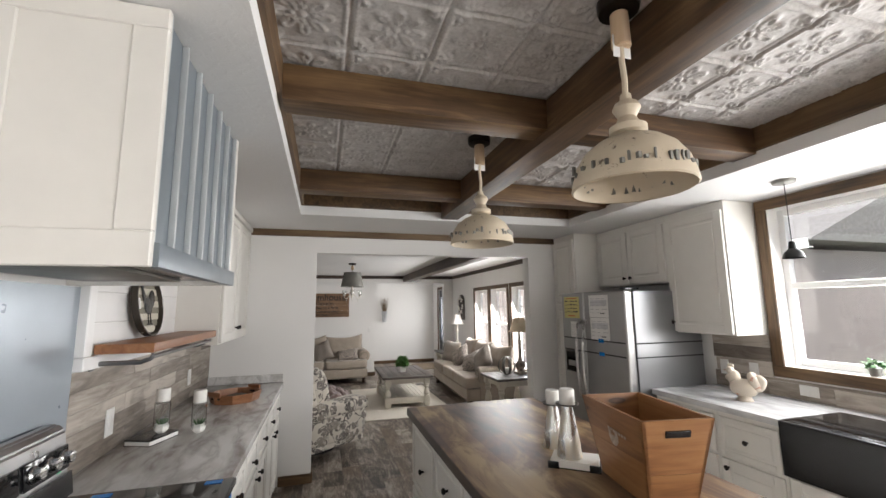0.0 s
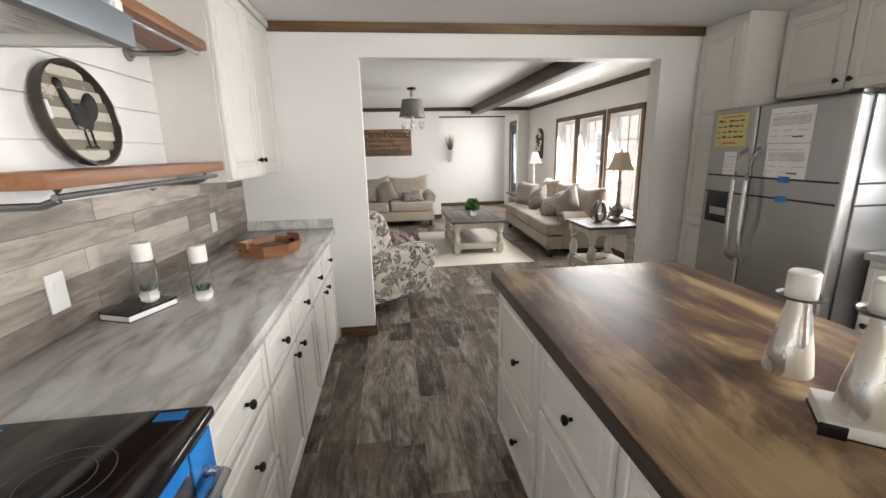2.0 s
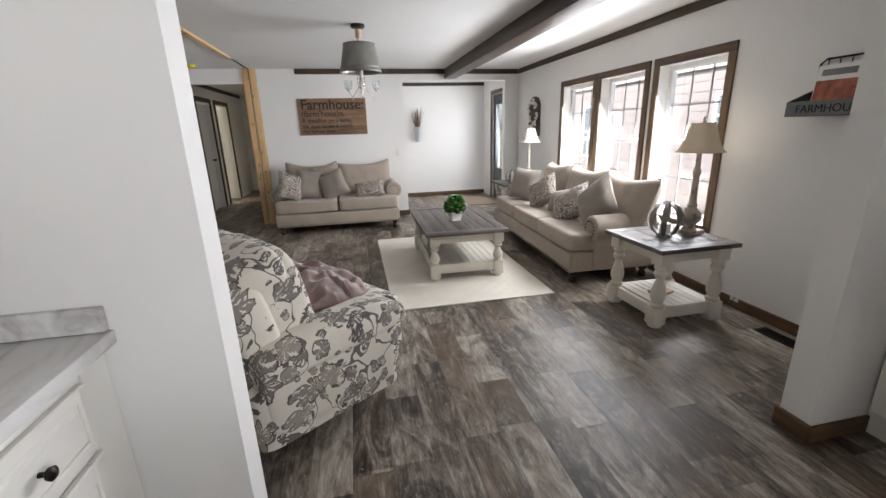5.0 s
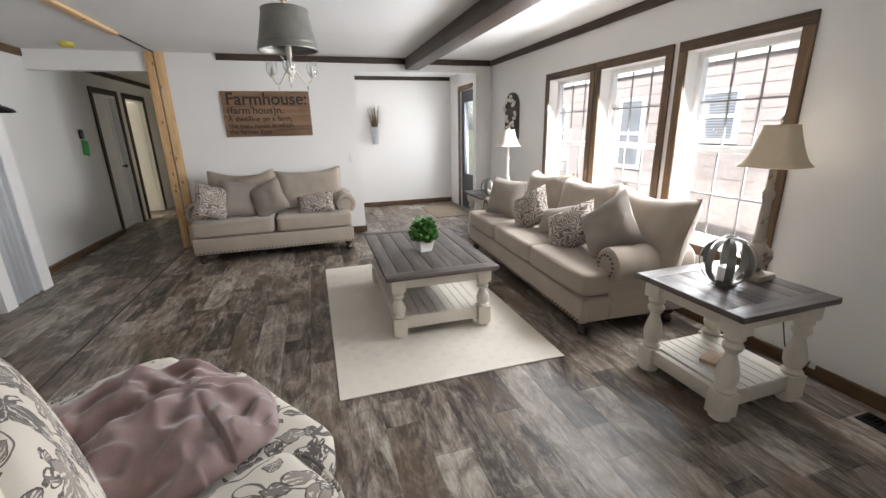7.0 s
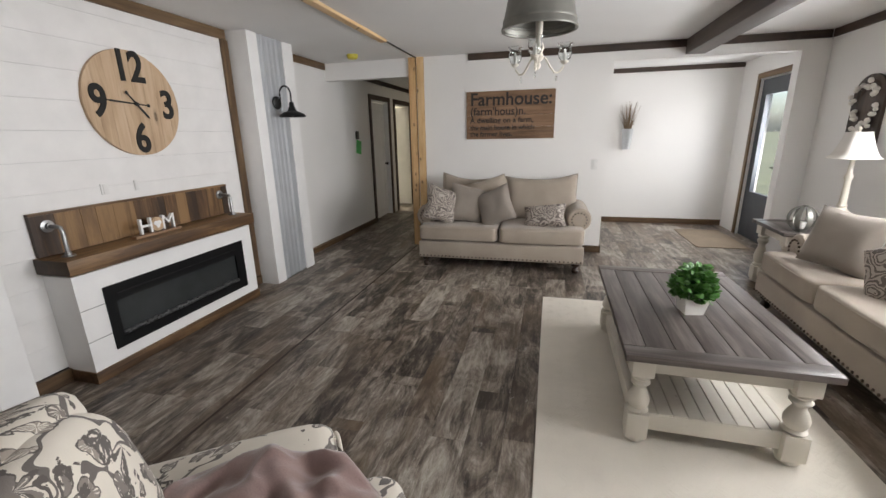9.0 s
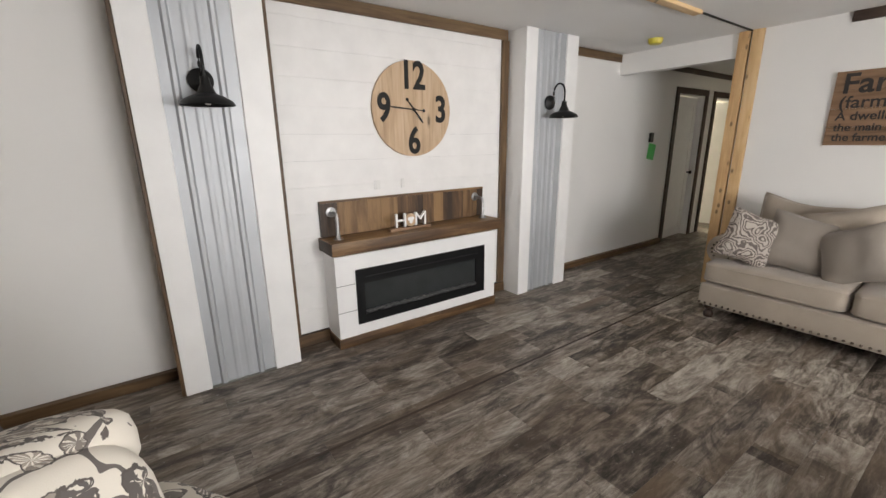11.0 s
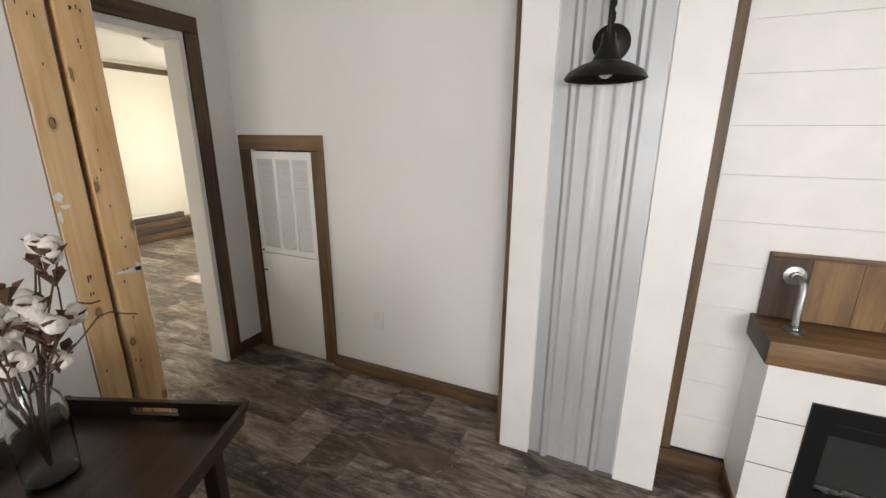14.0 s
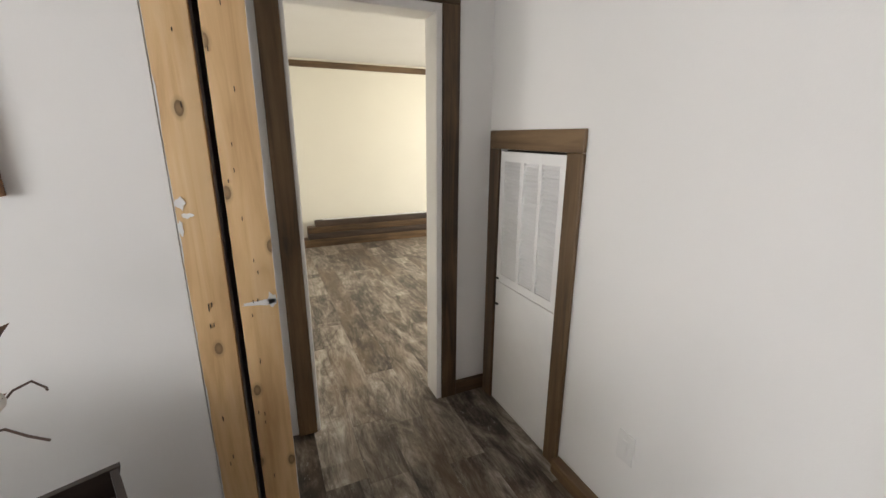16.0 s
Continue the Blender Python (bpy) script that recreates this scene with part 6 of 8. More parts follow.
# rug
rg = thing("area_rug", "flat ivory rug with a fine diagonal weave", "rug")
part("backing", box(0.825, 6.035, 0.0005, 2.235, 8.36, 0.010, 0.003, 1), RUG, rg)
bm = bmesh.new()
for i in range(20):
    for j in range(33):
        x, y = 0.86 + i * 0.0685, 6.07 + j * 0.0685
        for q in range(3):
            o = (q - 1) * 0.018
            a = 1 if (i + j) % 2 else -1
            c, dd, sd = Vector((x + 0.034, y + 0.034, 0.0102)), Vector((0.7, 0.7 * a, 0)), Vector((-0.7 * a, 0.7, 0))
            p = c + sd * o
            vs = [bm.verts.new(v) for v in (p - dd * 0.026 - sd * 0.0055, p + dd * 0.026 - sd * 0.0055, p + dd * 0.026 + sd * 0.0055, p - dd * 0.026 + sd * 0.0055)]
            vt = [bm.verts.new(v.co + Vector((0, 0, 0.0006)) + (p - v.co) * 0.15) for v in vs]
            bm.faces.new(vt)
            for z in range(4):
                bm.faces.new((vs[z], vs[(z + 1) % 4], vt[(z + 1) % 4], vt[z]))
tagged(part("weave", bm, RUG, rg, smooth=None), kind="stuff")


def farm_table(name, label, w, d, h, m, leg_r=0.05, over=0.035, shelf=0.15):
    """A plank-topped table with turned legs and a slatted shelf; long side along y."""
    t = thing(name, label, "table", m)
    hw, hd = w / 2, d / 2
    e = 0.095
    for x0, y0, x1, y1, ax in ((-hw, -hd, hw, -hd + e, "x"), (-hw, hd - e, hw, hd, "x"), (-hw, -hd + e + 0.002, -hw + e, hd - e - 0.002, "y"), (hw - e, -hd + e + 0.002, hw, hd - e - 0.002, "y")):
        part("border_plank", box(x0, y0, h - 0.032, x1, y1, h, 0.004), wood("table", ax), t)
    n = max(3, round((w - 2 * e) / 0.115))
    pw = (w - 2 * e - 0.004) / n
    for i in range(n):
        x = -hw + e + 0.002 + i * pw
        part("top_plank", box(x + 0.0015, -hd + e + 0.002, h - 0.030, x + pw - 0.0015, hd - e - 0.002, h - 0.002, 0.003), wood("table", "y"), t)
    ax, ay = hw - over, hd - over
    for s in (-1, 1):
        part("apron", box(-ax + 0.06, s * (ay - 0.045) - 0.010, h - 0.115, ax - 0.06, s * (ay - 0.045) + 0.010, h - 0.033, 0.002), PAINTED_LEG, t)
        part("apron", box(s * (ax - 0.045) - 0.010, -ay + 0.06, h - 0.115, s * (ax - 0.045) + 0.010, ay - 0.06, h - 0.033, 0.002), PAINTED_LEG, t)
        part("shelf_rail", box(-ax + 0.07, s * (ay - 0.05) - 0.018, 0.065, ax - 0.07, s * (ay - 0.05) + 0.018, shelf - 0.002, 0.003), PAINTED_LEG, t)
        part("shelf_rail", box(s * (ax - 0.05) - 0.018, -ay + 0.07, 0.065, s * (ax - 0.05) + 0.018, ay - 0.07, shelf - 0.002, 0.003), PAINTED_LEG, t)
    q = leg_r
    for sx in (-1, 1):
        for sy in (-1, 1):
            b = bmesh.new()
            cx, cy = sx * (ax - 0.052), sy * (ay - 0.052)
            bx(b, cx - q, cy - q, 0.025, cx + q, cy + q, 0.155, 0.008)
            bx(b, cx - q, cy - q, h - 0.13, cx + q, cy + q, h - 0.033, 0.008)
            lathe(b, [(q * 0.75, 0.0), (q, 0.01), (q * 0.9, 0.026)], 20, (cx, cy, 0))
            g = h - 0.13 - 0.155
            lathe(b, [(q * 0.82, 0.154), (q * 1.02, 0.155 + g * 0.05), (q * 0.72, 0.155 + g * 0.11), (q * 0.98, 0.155 + g * 0.22), (q * 1.02, 0.155 + g * 0.34), (q * 0.80, 0.155 + g * 0.50), (q * 0.55, 0.155 + g * 0.62),
                      (q * 0.52, 0.155 + g * 0.68), (q * 0.80, 0.155 + g * 0.74), (q * 0.92, 0.155 + g * 0.80), (q * 0.70, 0.155 + g * 0.87), (q * 0.95, 0.155 + g * 0.94), (q * 0.80, 0.156 + g)], 22, (cx, cy, 0))
            part("leg", b, PAINTED_LEG, t, "turned leg in chipped cream paint")
    sw = 2 * ax - 0.15
    n = max(4, round(sw / 0.062))
    for i in range(n):
        x = -sw / 2 + sw * i / n
        part("shelf_slat", box(x + 0.002, -ay + 0.035, shelf - 0.016, x + sw / n - 0.002, ay - 0.035, shelf + 0.004, 0.002, 1), PAINTED_LEG, t)
    return t


farm_table("coffee_table", "coffee table with grey brown plank top and cream turned legs", 0.80, 1.32, 0.478, pose(1.605, 7.20, 0.011, 0, 0, -0.8), 0.048)
et = farm_table("end_table", "end table with grey brown plank top and cream turned legs", 0.64, 0.64, 0.60, pose(2.865, 5.52, 0, 0, 0, 0.5), 0.05)
tagged(et, group="end tables")
copy_thing(et, pose(3.06, 8.98, 0, 0, 0, -2))

cs = thing("coaster", "flat tan wooden coaster on the table shelf", "coaster", pose(2.84, 5.50, 0.154, 0, 0, 20))
part("slab", box(-0.075, -0.06, 0.0, 0.075, 0.06, 0.022, 0.004), wood("clock", "x"), cs)

# plant on the coffee table
pt = thing("potted_plant", "bushy green plant in a white square planter", "plant", pose(1.60, 7.10, 0.487, 0, 0, 10) @ Matrix.Scale(0.92, 4))
bm = bmesh.new()
vs = [bm.verts.new((sx * r, sy * r, z)) for z, r in ((0, 0.05), (0.10, 0.068), (0.10, 0.060), (0.03, 0.048)) for sx, sy in ((-1, -1), (1, -1), (1, 1), (-1, 1))]
for k in range(3):
    for i in range(4):
        bm.faces.new((vs[4 * k + i], vs[4 * k + (i + 1) % 4], vs[4 * k + 4 + (i + 1) % 4], vs[4 * k + 4 + i]))
bm.faces.new(vs[:4][::-1])
bm.faces.new(vs[12:])
part("planter", bm, CANDLE, pt, "glazed white square planter", smooth=None)
part("leaves", leaf_clump(bmesh.new(), 430, 0.105, 0.175, 0.052, 4, 0.095), LEAF, pt, "dense small green leaves", smooth=None)
bm = bmesh.new()
rr = random.Random(3)
for k in range(16):
    a, q = rr.uniform(0, 6.28), rr.uniform(0.03, 0.09)
    tube(bm, [(0, 0, 0.03), (q * 0.5 * math.cos(a), q * 0.5 * math.sin(a), 0.11), (q * math.cos(a), q * math.sin(a), 0.2)], 0.002, 4)
part("stalks", bm, LEAF, pt)


def band_orb(x, y, z, r):
    o = thing("metal_orb", "open orb of dark metal bands round a candle", "ornament", pose(x, y, z), "metal orbs")
    for k in range(8):
        a = 2 * math.pi * k / 8
        bm = bmesh.new()
        prev = None
        for j in range(15):
            ph = -math.pi / 2 + 0.22 + (math.pi - 0.44) * j / 14
            row = []
            for s in (-1, 1):
                for rr_ in (r, r * 0.975):
                    hw = 0.019 * (0.35 + 0.65 * math.cos(ph))
                    p = Vector((rr_ * math.cos(ph), s * hw, r + rr_ * math.sin(ph)))
                    row.append(bm.verts.new(Matrix.Rotation(a, 3, "Z") @ p))
            if prev:
                for i0, i1 in ((0, 1), (1, 3), (3, 2), (2, 0)):
                    bm.faces.new((prev[i0], prev[i1], row[i1], row[i0]))
            prev = row
        part("band", bm, ZINC, o)
    for zz in (0.024 * r / 0.1, r * 1.975):
        part("ring", shell([(r * 0.2, zz - 0.004), (r * 0.24, zz - 0.004), (r * 0.24, zz + 0.004), (r * 0.2, zz + 0.004)], 20), ZINC, o)
    part("foot", turned([(r * 0.45, 0.0), (r * 0.45, 0.004), (r * 0.2, 0.02), (0.0, 0.021)], 20), ZINC, o)
    part("candle", turned([(r * 0.3, 0.021), (r * 0.3, r * 0.75), (0.0, r * 0.76)], 18), CANDLE, o, "white candle inside")


band_orb(2.84, 5.54, 0.60, 0.128)
band_orb(2.90, 8.80, 0.60, 0.105)


# Cream raised in tone to stand for window light glowing through the cloth.
LIT_SHADE = make_weave("lit_cream_lamp_shade", (0.72, 0.60, 0.43), 300, 0.9, 0.0)
LAMPWOOD = make_distressed("weathered_lamp_base", (0.40, 0.34, 0.28), (0.15, 0.11, 0.085), 0.46)


def table_lamp(x, y, z, h, shade_w, shade_h, rz, label, base_mat, shade_mat, group):
    l = thing("table_lamp", label, "lamp", pose(x, y, z, 0, 0, rz), group)
    sb = h - shade_h - 0.05
    part("plinth", box(-0.075, -0.075, 0.0, 0.075, 0.075, 0.03, 0.006), base_mat, l)
    part("body", turned([(0.055, 0.03), (0.04, 0.045), (0.035, 0.06), (0.062, 0.09), (0.074, 0.125), (0.068, 0.155), (0.038, 0.185), (0.030, 0.20), (0.036, 0.215), (0.026, 0.23), (0.020, sb * 0.72), (0.029, sb * 0.75),
                            (0.029, sb * 0.79), (0.018, sb * 0.82), (0.016, sb), (0.0, sb)], 26), base_mat, l, "turned column")
    part("rod", tube(bmesh.new(), [(0, 0, sb - 0.005), (0, 0, h - 0.02)], 0.005, 8), BRONZE, l)
    part("finial", turned([(0.006, h - 0.05), (0.012, h - 0.035), (0.008, h - 0.02), (0.014, h - 0.01), (0.0, h + 0.012)], 14), base_mat, l)
    bm = bmesh.new()
    rings = []
    for j in range(9):
        u = j / 8
        r = shade_w / 2 * (1 - 0.52 * (u ** 0.62))
        ring = []
        for k in range(32):
            a = 2 * math.pi * (k + 0.5) / 32
            c, s = math.cos(a), math.sin(a)
            q = (abs(c) ** 5 + abs(s) ** 5) ** (-1 / 5)
            ring.append(bm.verts.new((r * c * q, r * s * q, sb + 0.012 + shade_h * u)))
        rings.append(ring)
    for a, b in zip(rings, rings[1:]):
        for k in range(32):
            bm.faces.new((a[k], a[(k + 1) % 32], b[(k + 1) % 32], b[k]))
    sh = part("shade", bm, shade_mat, l, "bell shaped fabric shade", smooth=40)
    bm = bmesh.new()
    for ring in (0, 8):
        u = ring / 8
        r = shade_w / 2 * (1 - 0.52 * (u ** 0.62))
        pts = []
        for k in range(33):
            a = 2 * math.pi * (k + 0.5) / 32
            c, s = math.cos(a), math.sin(a)
            q = (abs(c) ** 5 + abs(s) ** 5) ** (-1 / 5)
            pts.append((r * c * q, r * s * q, sb + 0.012 + shade_h * u))
        tube(bm, pts, 0.0035, 5)
    part("piping", bm, shade_mat, sh)
    return l


table_lamp(3.07, 5.56, 0.60, 0.84, 0.265, 0.20, 8, "weathered wood table lamp with a tan bell shade", LAMPWOOD, LIT_SHADE, "")
table_lamp(3.17, 8.84, 0.60, 0.83, 0.28, 0.20, 0, "cream column table lamp with a white bell shade", PAINTED_LEG, make_weave("white_lamp_shade", (0.74, 0.71, 0.66), 300, 0.95, 0.0), "")
single("power_cord", tube(bmesh.new(), [(3.10, 5.60, 0.60), (3.235, 5.55, 0.585), (3.26, 5.50, 0.45), (3.27, 5.45, 0.22), (3.32, 5.42, 0.05), (3.40, 5.40, 0.03), (3.424, 5.39, 0.10)], 0.0035, 6), IRON, "thin dark lamp cord hanging behind the end table", "cord")
ol = thing("wall_outlet", "white plastic wall outlet by the skirting", "outlet", group="wall plates")
part("plate", box(3.42, 5.36, 0.06, 3.4235, 5.43, 0.10, 0.001), OUTLET, ol)


# drum lamp with glass arms
def drum_chandelier(x, y):
    c = thing("chandelier", "zinc drum pendant with cream arms and glass cups below", "chandelier", pose(x, y, 0))
    part("canopy", turned([(0.0, 2.318), (0.058, 2.321), (0.064, 2.332), (0.064, H)], 24), BRONZE, c)
    part("sleeve", turned([(0.018, 2.235), (0.026, 2.24), (0.026, 2.31), (0.0, 2.318)], 18), wood("clock", "z"), c, "turned wooden sleeve")
    part("stem", turned([(0.014, 1.86), (0.016, 1.90), (0.019, 1.97), (0.016, 2.05), (0.012, 2.24)], 14), PAINTED_LEG, c)
    part("drum", shell([(0.186, 1.955), (0.190, 1.955), (0.143, 2.185), (0.142, 2.190), (0.0, 2.194), (0.0, 2.189), (0.138, 2.184)], 44), ZINC, c, "aged zinc drum shade")
    for r_, z_ in ((0.1905, 1.948), (0.184, 1.984), (0.1435, 2.182)):
        part("rim", shell([(r_ - 0.010, z_ - 0.006), (r_ + 0.003, z_ - 0.006), (r_ + 0.004, z_), (r_ + 0.003, z_ + 0.006), (r_ - 0.010, z_ + 0.006)], 44), ZINC, c)
    part("hub", turned([(0.0, 1.752), (0.008, 1.757), (0.016, 1.775), (0.010, 1.792), (0.022, 1.80), (0.030, 1.815), (0.020, 1.835), (0.030, 1.855), (0.024, 1.875), (0.013, 1.90)], 20), PAINTED_LEG, c)
    for k in range(3):
        a = 2 * math.pi * k / 3 + 2.55
        pts = [Vector((0.018, 0, 1.822)), Vector((0.045, 0, 1.808)), Vector((0.07, 0, 1.772)), Vector((0.095, 0, 1.742)), Vector((0.122, 0, 1.742)), Vector((0.145, 0, 1.768)), Vector((0.152, 0, 1.79))]
        ar = part("arm", tube(bmesh.new(), pts, 0.0055, 8), PAINTED_LEG, c, m=pose(0, 0, 0, 0, 0, math.degrees(a)))
        part("cup", turned([(0.008, 1.784), (0.020, 1.792), (0.022, 1.80), (0.0, 1.801)], 14, (0.152, 0, 0)), PAINTED_LEG, ar)
        part("glass_shade", shell([(0.016, 1.80), (0.030, 1.812), (0.036, 1.84), (0.031, 1.87), (0.040, 1.885), (0.038, 1.885), (0.029, 1.87), (0.034, 1.84), (0.028, 1.814), (0.014, 1.802)], 18, (0.152, 0, 0)), CLEAR, ar, "clear tulip glass")
        part("bulb", turned([(0.007, 1.80), (0.010, 1.83), (0.005, 1.855), (0.0, 1.86)], 10, (0.152, 0, 0)), CANDLE, ar)
        part("drop", puff(bmesh.new(), 0.006, 0.006, 0.016, (0.108, 0, 1.716), 1, 1, 8, 6), CLEAR, ar, "hanging glass drop")


drum_chandelier(0.742, 7.19)

# farmhouse sign
sg = thing("wall_sign", "brown wooden plank sign with black lettering", "sign", pose(0.335, 9.979, 1.65))
for i in range(4):
    part("plank", box(-0.52, -0.022, -0.275 + i * 0.1375 + 0.0007, 0.52, 0, -0.275 + (i + 1) * 0.1375 - 0.0007, 0.002, 1), wood("sign", "x"), sg)
INKB = plain("black_sign_ink", (0.025, 0.02, 0.018), 0.6)
for txt, size, z in (("Farmhouse:", 0.205, 0.115), ("(farm'hous)n.", 0.125, 0.005), ("A dwelling on a farm,", 0.088, -0.085), ("the main house in which", 0.078, -0.165), ("the farmer lives.", 0.078, -0.24)):
    lettering(txt, size, 0.0015, INKB, sg, pose(-0.475, -0.0245, z, 90, 0, 0), "lettering", bold=0.0035 if size > 0.15 else 0.0015)
wall_sw = thing("wall_switch", "white plastic switch plate", "switch", group="wall plates")
part("plate", box(1.30, 9.974, 1.01, 1.37, 9.979, 1.125, 0.002), OUTLET, wall_sw)
part("toggle", box(1.324, 9.970, 1.045, 1.346, 9.974, 1.09, 0.002), OUTLET, wall_sw)

# galvanised wall planter with dry grass
wp = thing("wall_planter", "galvanised wall bucket with dry grass", "planter", pose(1.96, 11.86, 1.17))
part("bucket", turned([(0.055, 0.0), (0.085, 0.30), (0.088, 0.305), (0.083, 0.305), (0.053, 0.008), (0.0, 0.008)], 24), plain("bright_galvanised", (0.46, 0.47, 0.48), 0.4, 0.6), wp)
bm = bmesh.new()
rr = random.Random(31)
for k in range(130):
    a, q, hh = rr.uniform(0, 6.28), rr.uniform(0.02, 0.16), rr.uniform(0.35, 0.66)
    tube(bm, [(0.02 * math.cos(a), 0.02 * math.sin(a), 0.2), (q * 0.5 * math.cos(a), min(0.06, q * 0.5 * math.sin(a)), 0.2 + hh * 0.4), (q * math.cos(a), min(0.07, q * math.sin(a)), 0.05 + hh)], [0.002, 0.002, 0.001], 3)
part("grass", bm, plain("dry_grass", (0.17, 0.115, 0.065), 0.8, vary=0.4, scale=30), wp, "dry brown grass", smooth=None)

# arched board with cotton spray
ab = thing("wall_wreath", "dark arched wooden board with a cotton wreath", "wreath", pose(3.439, 9.26, 1.27))
bm = bmesh.new()
ring = [(-0.19, 0.0), (0.19, 0.0), (0.19, 0.42)] + [(0.19 * math.cos(a), 0.42 + 0.17 * math.sin(a)) for a in [math.pi * i / 12 for i in range(1, 12)]] + [(-0.19, 0.42)]
lo, hi = [bm.verts.new((0, *p)) for p in ring], [bm.verts.new((-0.025, *p)) for p in ring]
bm.faces.new(lo)
bm.faces.new(hi[::-1])
for i in range(len(ring)):
    bm.faces.new((lo[i], lo[(i + 1) % len(ring)], hi[(i + 1) % len(ring)], hi[i]))
part("board", bm, wood("dark_trim", "z"), ab)
rr = random.Random(17)
bm, tw = bmesh.new(), bmesh.new()
for k in range(64):
    a = 2 * math.pi * k / 64
    c = Vector((-0.045 + rr.uniform(-0.02, 0.01), 0.13 * math.cos(a) + rr.uniform(-0.045, 0.045), 0.32 + 0.20 * math.sin(a) + rr.uniform(-0.05, 0.05)))
    if rr.random() < 0.75:
        puff(bm, 0.02, 0.022, 0.02, c, 1, 1, 9, 6, 0.25, seed=k)
    tube(tw, [(-0.03, c.y, c.z), c + Vector((0, rr.uniform(-0.06, 0.06), rr.uniform(-0.06, 0.06)))], 0.002, 4)
part("cotton", bm, plain("wreath_cotton", (0.78, 0.74, 0.68), 0.95, vary=0.08, scale=40, bump=0.4), ab, "white cotton bolls")["kind"] = "stuff"
part("twigs", tw, plain("wreath_twig", (0.09, 0.055, 0.04), 0.8, vary=0.3), ab)

# magazine bin on the window wall
mb = thing("magazine_bin", "grey metal wall bin holding magazines", "magazine rack", pose(3.439, 4.80, 1.425))
BIN = plain("grey_bin_metal", (0.17, 0.172, 0.17), 0.5, 0.3)
bm = bmesh.new()
bx(bm, -0.20, -0.33, 0.0, 0.0, 0.33, 0.004)
for c in ((-0.20, -0.33, 0.0, -0.197, 0.33, 0.085), (-0.003, -0.33, 0.0, 0.0, 0.33, 0.16)):
    bx(bm, *c)
for s in (-1, 1):
    y = s * 0.33
    vs = [bm.verts.new(p) for p in ((-0.20, y, 0.0), (0.0, y, 0.0), (0.0, y, 0.16), (-0.20, y, 0.085), (-0.20, y - s * 0.003, 0.0), (0.0, y - s * 0.003, 0.0), (0.0, y - s * 0.003, 0.16), (-0.20, y - s * 0.003, 0.085))]
    for f in ((0, 1, 2, 3), (7, 6, 5, 4), (2, 6, 7, 3)):
        bm.faces.new([vs[i] for i in f])
part("bin", bm, BIN, mb, smooth=None)
bm = bmesh.new()
tube(bm, [(-0.012, -0.32, 0.1), (-0.012, -0.32, 0.30), (-0.012, -0.29, 0.325), (-0.012, 0.29, 0.325), (-0.012, 0.32, 0.30), (-0.012, 0.32, 0.1)], 0.006, 8)
for k in range(10):
    y = -0.28 + k * 0.062
    tube(bm, [(-0.012, y, 0.1), (-0.012, y, 0.325)], 0.003, 5)
part("wire_back", bm, IRON, mb)
lettering("FARMHOUSE", 0.062, 0.001, MATT_BLACK, mb, pose(-0.2015, 0.27, 0.021, 90, 0, -90), "lettering")
MAGS = [((0.36, 0.10, 0.05), 0.02), ((0.40, 0.42, 0.44), -0.19)]
for k, (col, y) in enumerate(MAGS):
    g = thing("magazine", "glossy magazine standing in the wall bin", "magazine", pose(3.30 + 0.03 * k, 4.80 + y, 1.431, 0, 6, 0), "magazines in the bin")
    part("page_block", box(-0.004, -0.005, 0.0, 0.006, 0.225, 0.275), PAPER, g)
    part("cover_block", box(-0.0055, 0.0, 0.02, -0.0042, 0.22, 0.19), plain("cover_print_%d" % k, col, 0.3, vary=0.5, scale=18), g, "printed cover picture")
    bm = bmesh.new()
    bx(bm, -0.0056, 0.02, 0.215, -0.0042, 0.20, 0.25)
    part("title_bar", bm, ZINC, g)

# front door in the foyer, mat, floor vent
fd = tagged(new("door_4"), "slate grey front door with a tall glass pane", "door", "", "structure")
y0, y1 = FDOOR[0], FDOOR[1]
bm = bmesh.new()
bx(bm, 3.42, y0 - 0.07, 0.0, 3.439, y0, 2.06, 0.003, 1)
bx(bm, 3.42, y1, 0.0, 3.439, y1 + 0.07, 2.06, 0.003, 1)
part("casing", bm, wood("trim", "z"), fd)
part("head_casing", box(3.42, y0 - 0.07, 2.061, 3.439, y1 + 0.07, 2.13, 0.003, 1), wood("trim", "y"), fd)
lf = part("leaf", cells(bmesh.new(), "x", 3.47, 3.515, y0 + 0.01, y1 - 0.01, 0.01, 2.045, [(y0 + 0.15, y1 - 0.15, 0.62, 1.86)]), DARK_DOOR, fd, smooth=None)
p = part("pane", box(3.49, y0 + 0.145, 0.615, 3.494, y1 - 0.145, 1.865), GLASS, lf)
p.visible_shadow = False
bm = bmesh.new()
for c in ((y0 + 0.13, 0.60, y0 + 0.155, 1.88), (y1 - 0.155, 0.60, y1 - 0.13, 1.88)):
    bx(bm, 3.462, c[0], c[1], 3.47, c[2], c[3], 0.002, 1)
bx(bm, 3.462, y0 + 0.155, 0.60, 3.47, y1 - 0.155, 0.625, 0.002, 1)
bx(bm, 3.462, y0 + 0.155, 1.855, 3.47, y1 - 0.155, 1.88, 0.002, 1)
part("glass_bead", bm, DARK_DOOR, lf)
part("lever", tube(bmesh.new(), [(3.468, y0 + 0.07, 0.98), (3.43, y0 + 0.07, 0.98), (3.42, y0 + 0.09, 0.98), (3.42, y0 + 0.17, 0.978)], 0.009, 10), BRONZE, lf)
mat_ = thing("door_mat", "flat tan woven door mat", "mat", pose(2.98, 11.0, 0, 0, 0, 0))
part("weave", box(-0.30, -0.55, 0.0005, 0.30, 0.50, 0.009, 0.003, 1), make_weave("tan_mat", (0.26, 0.20, 0.14), 200, 0.7, 0.0), mat_)
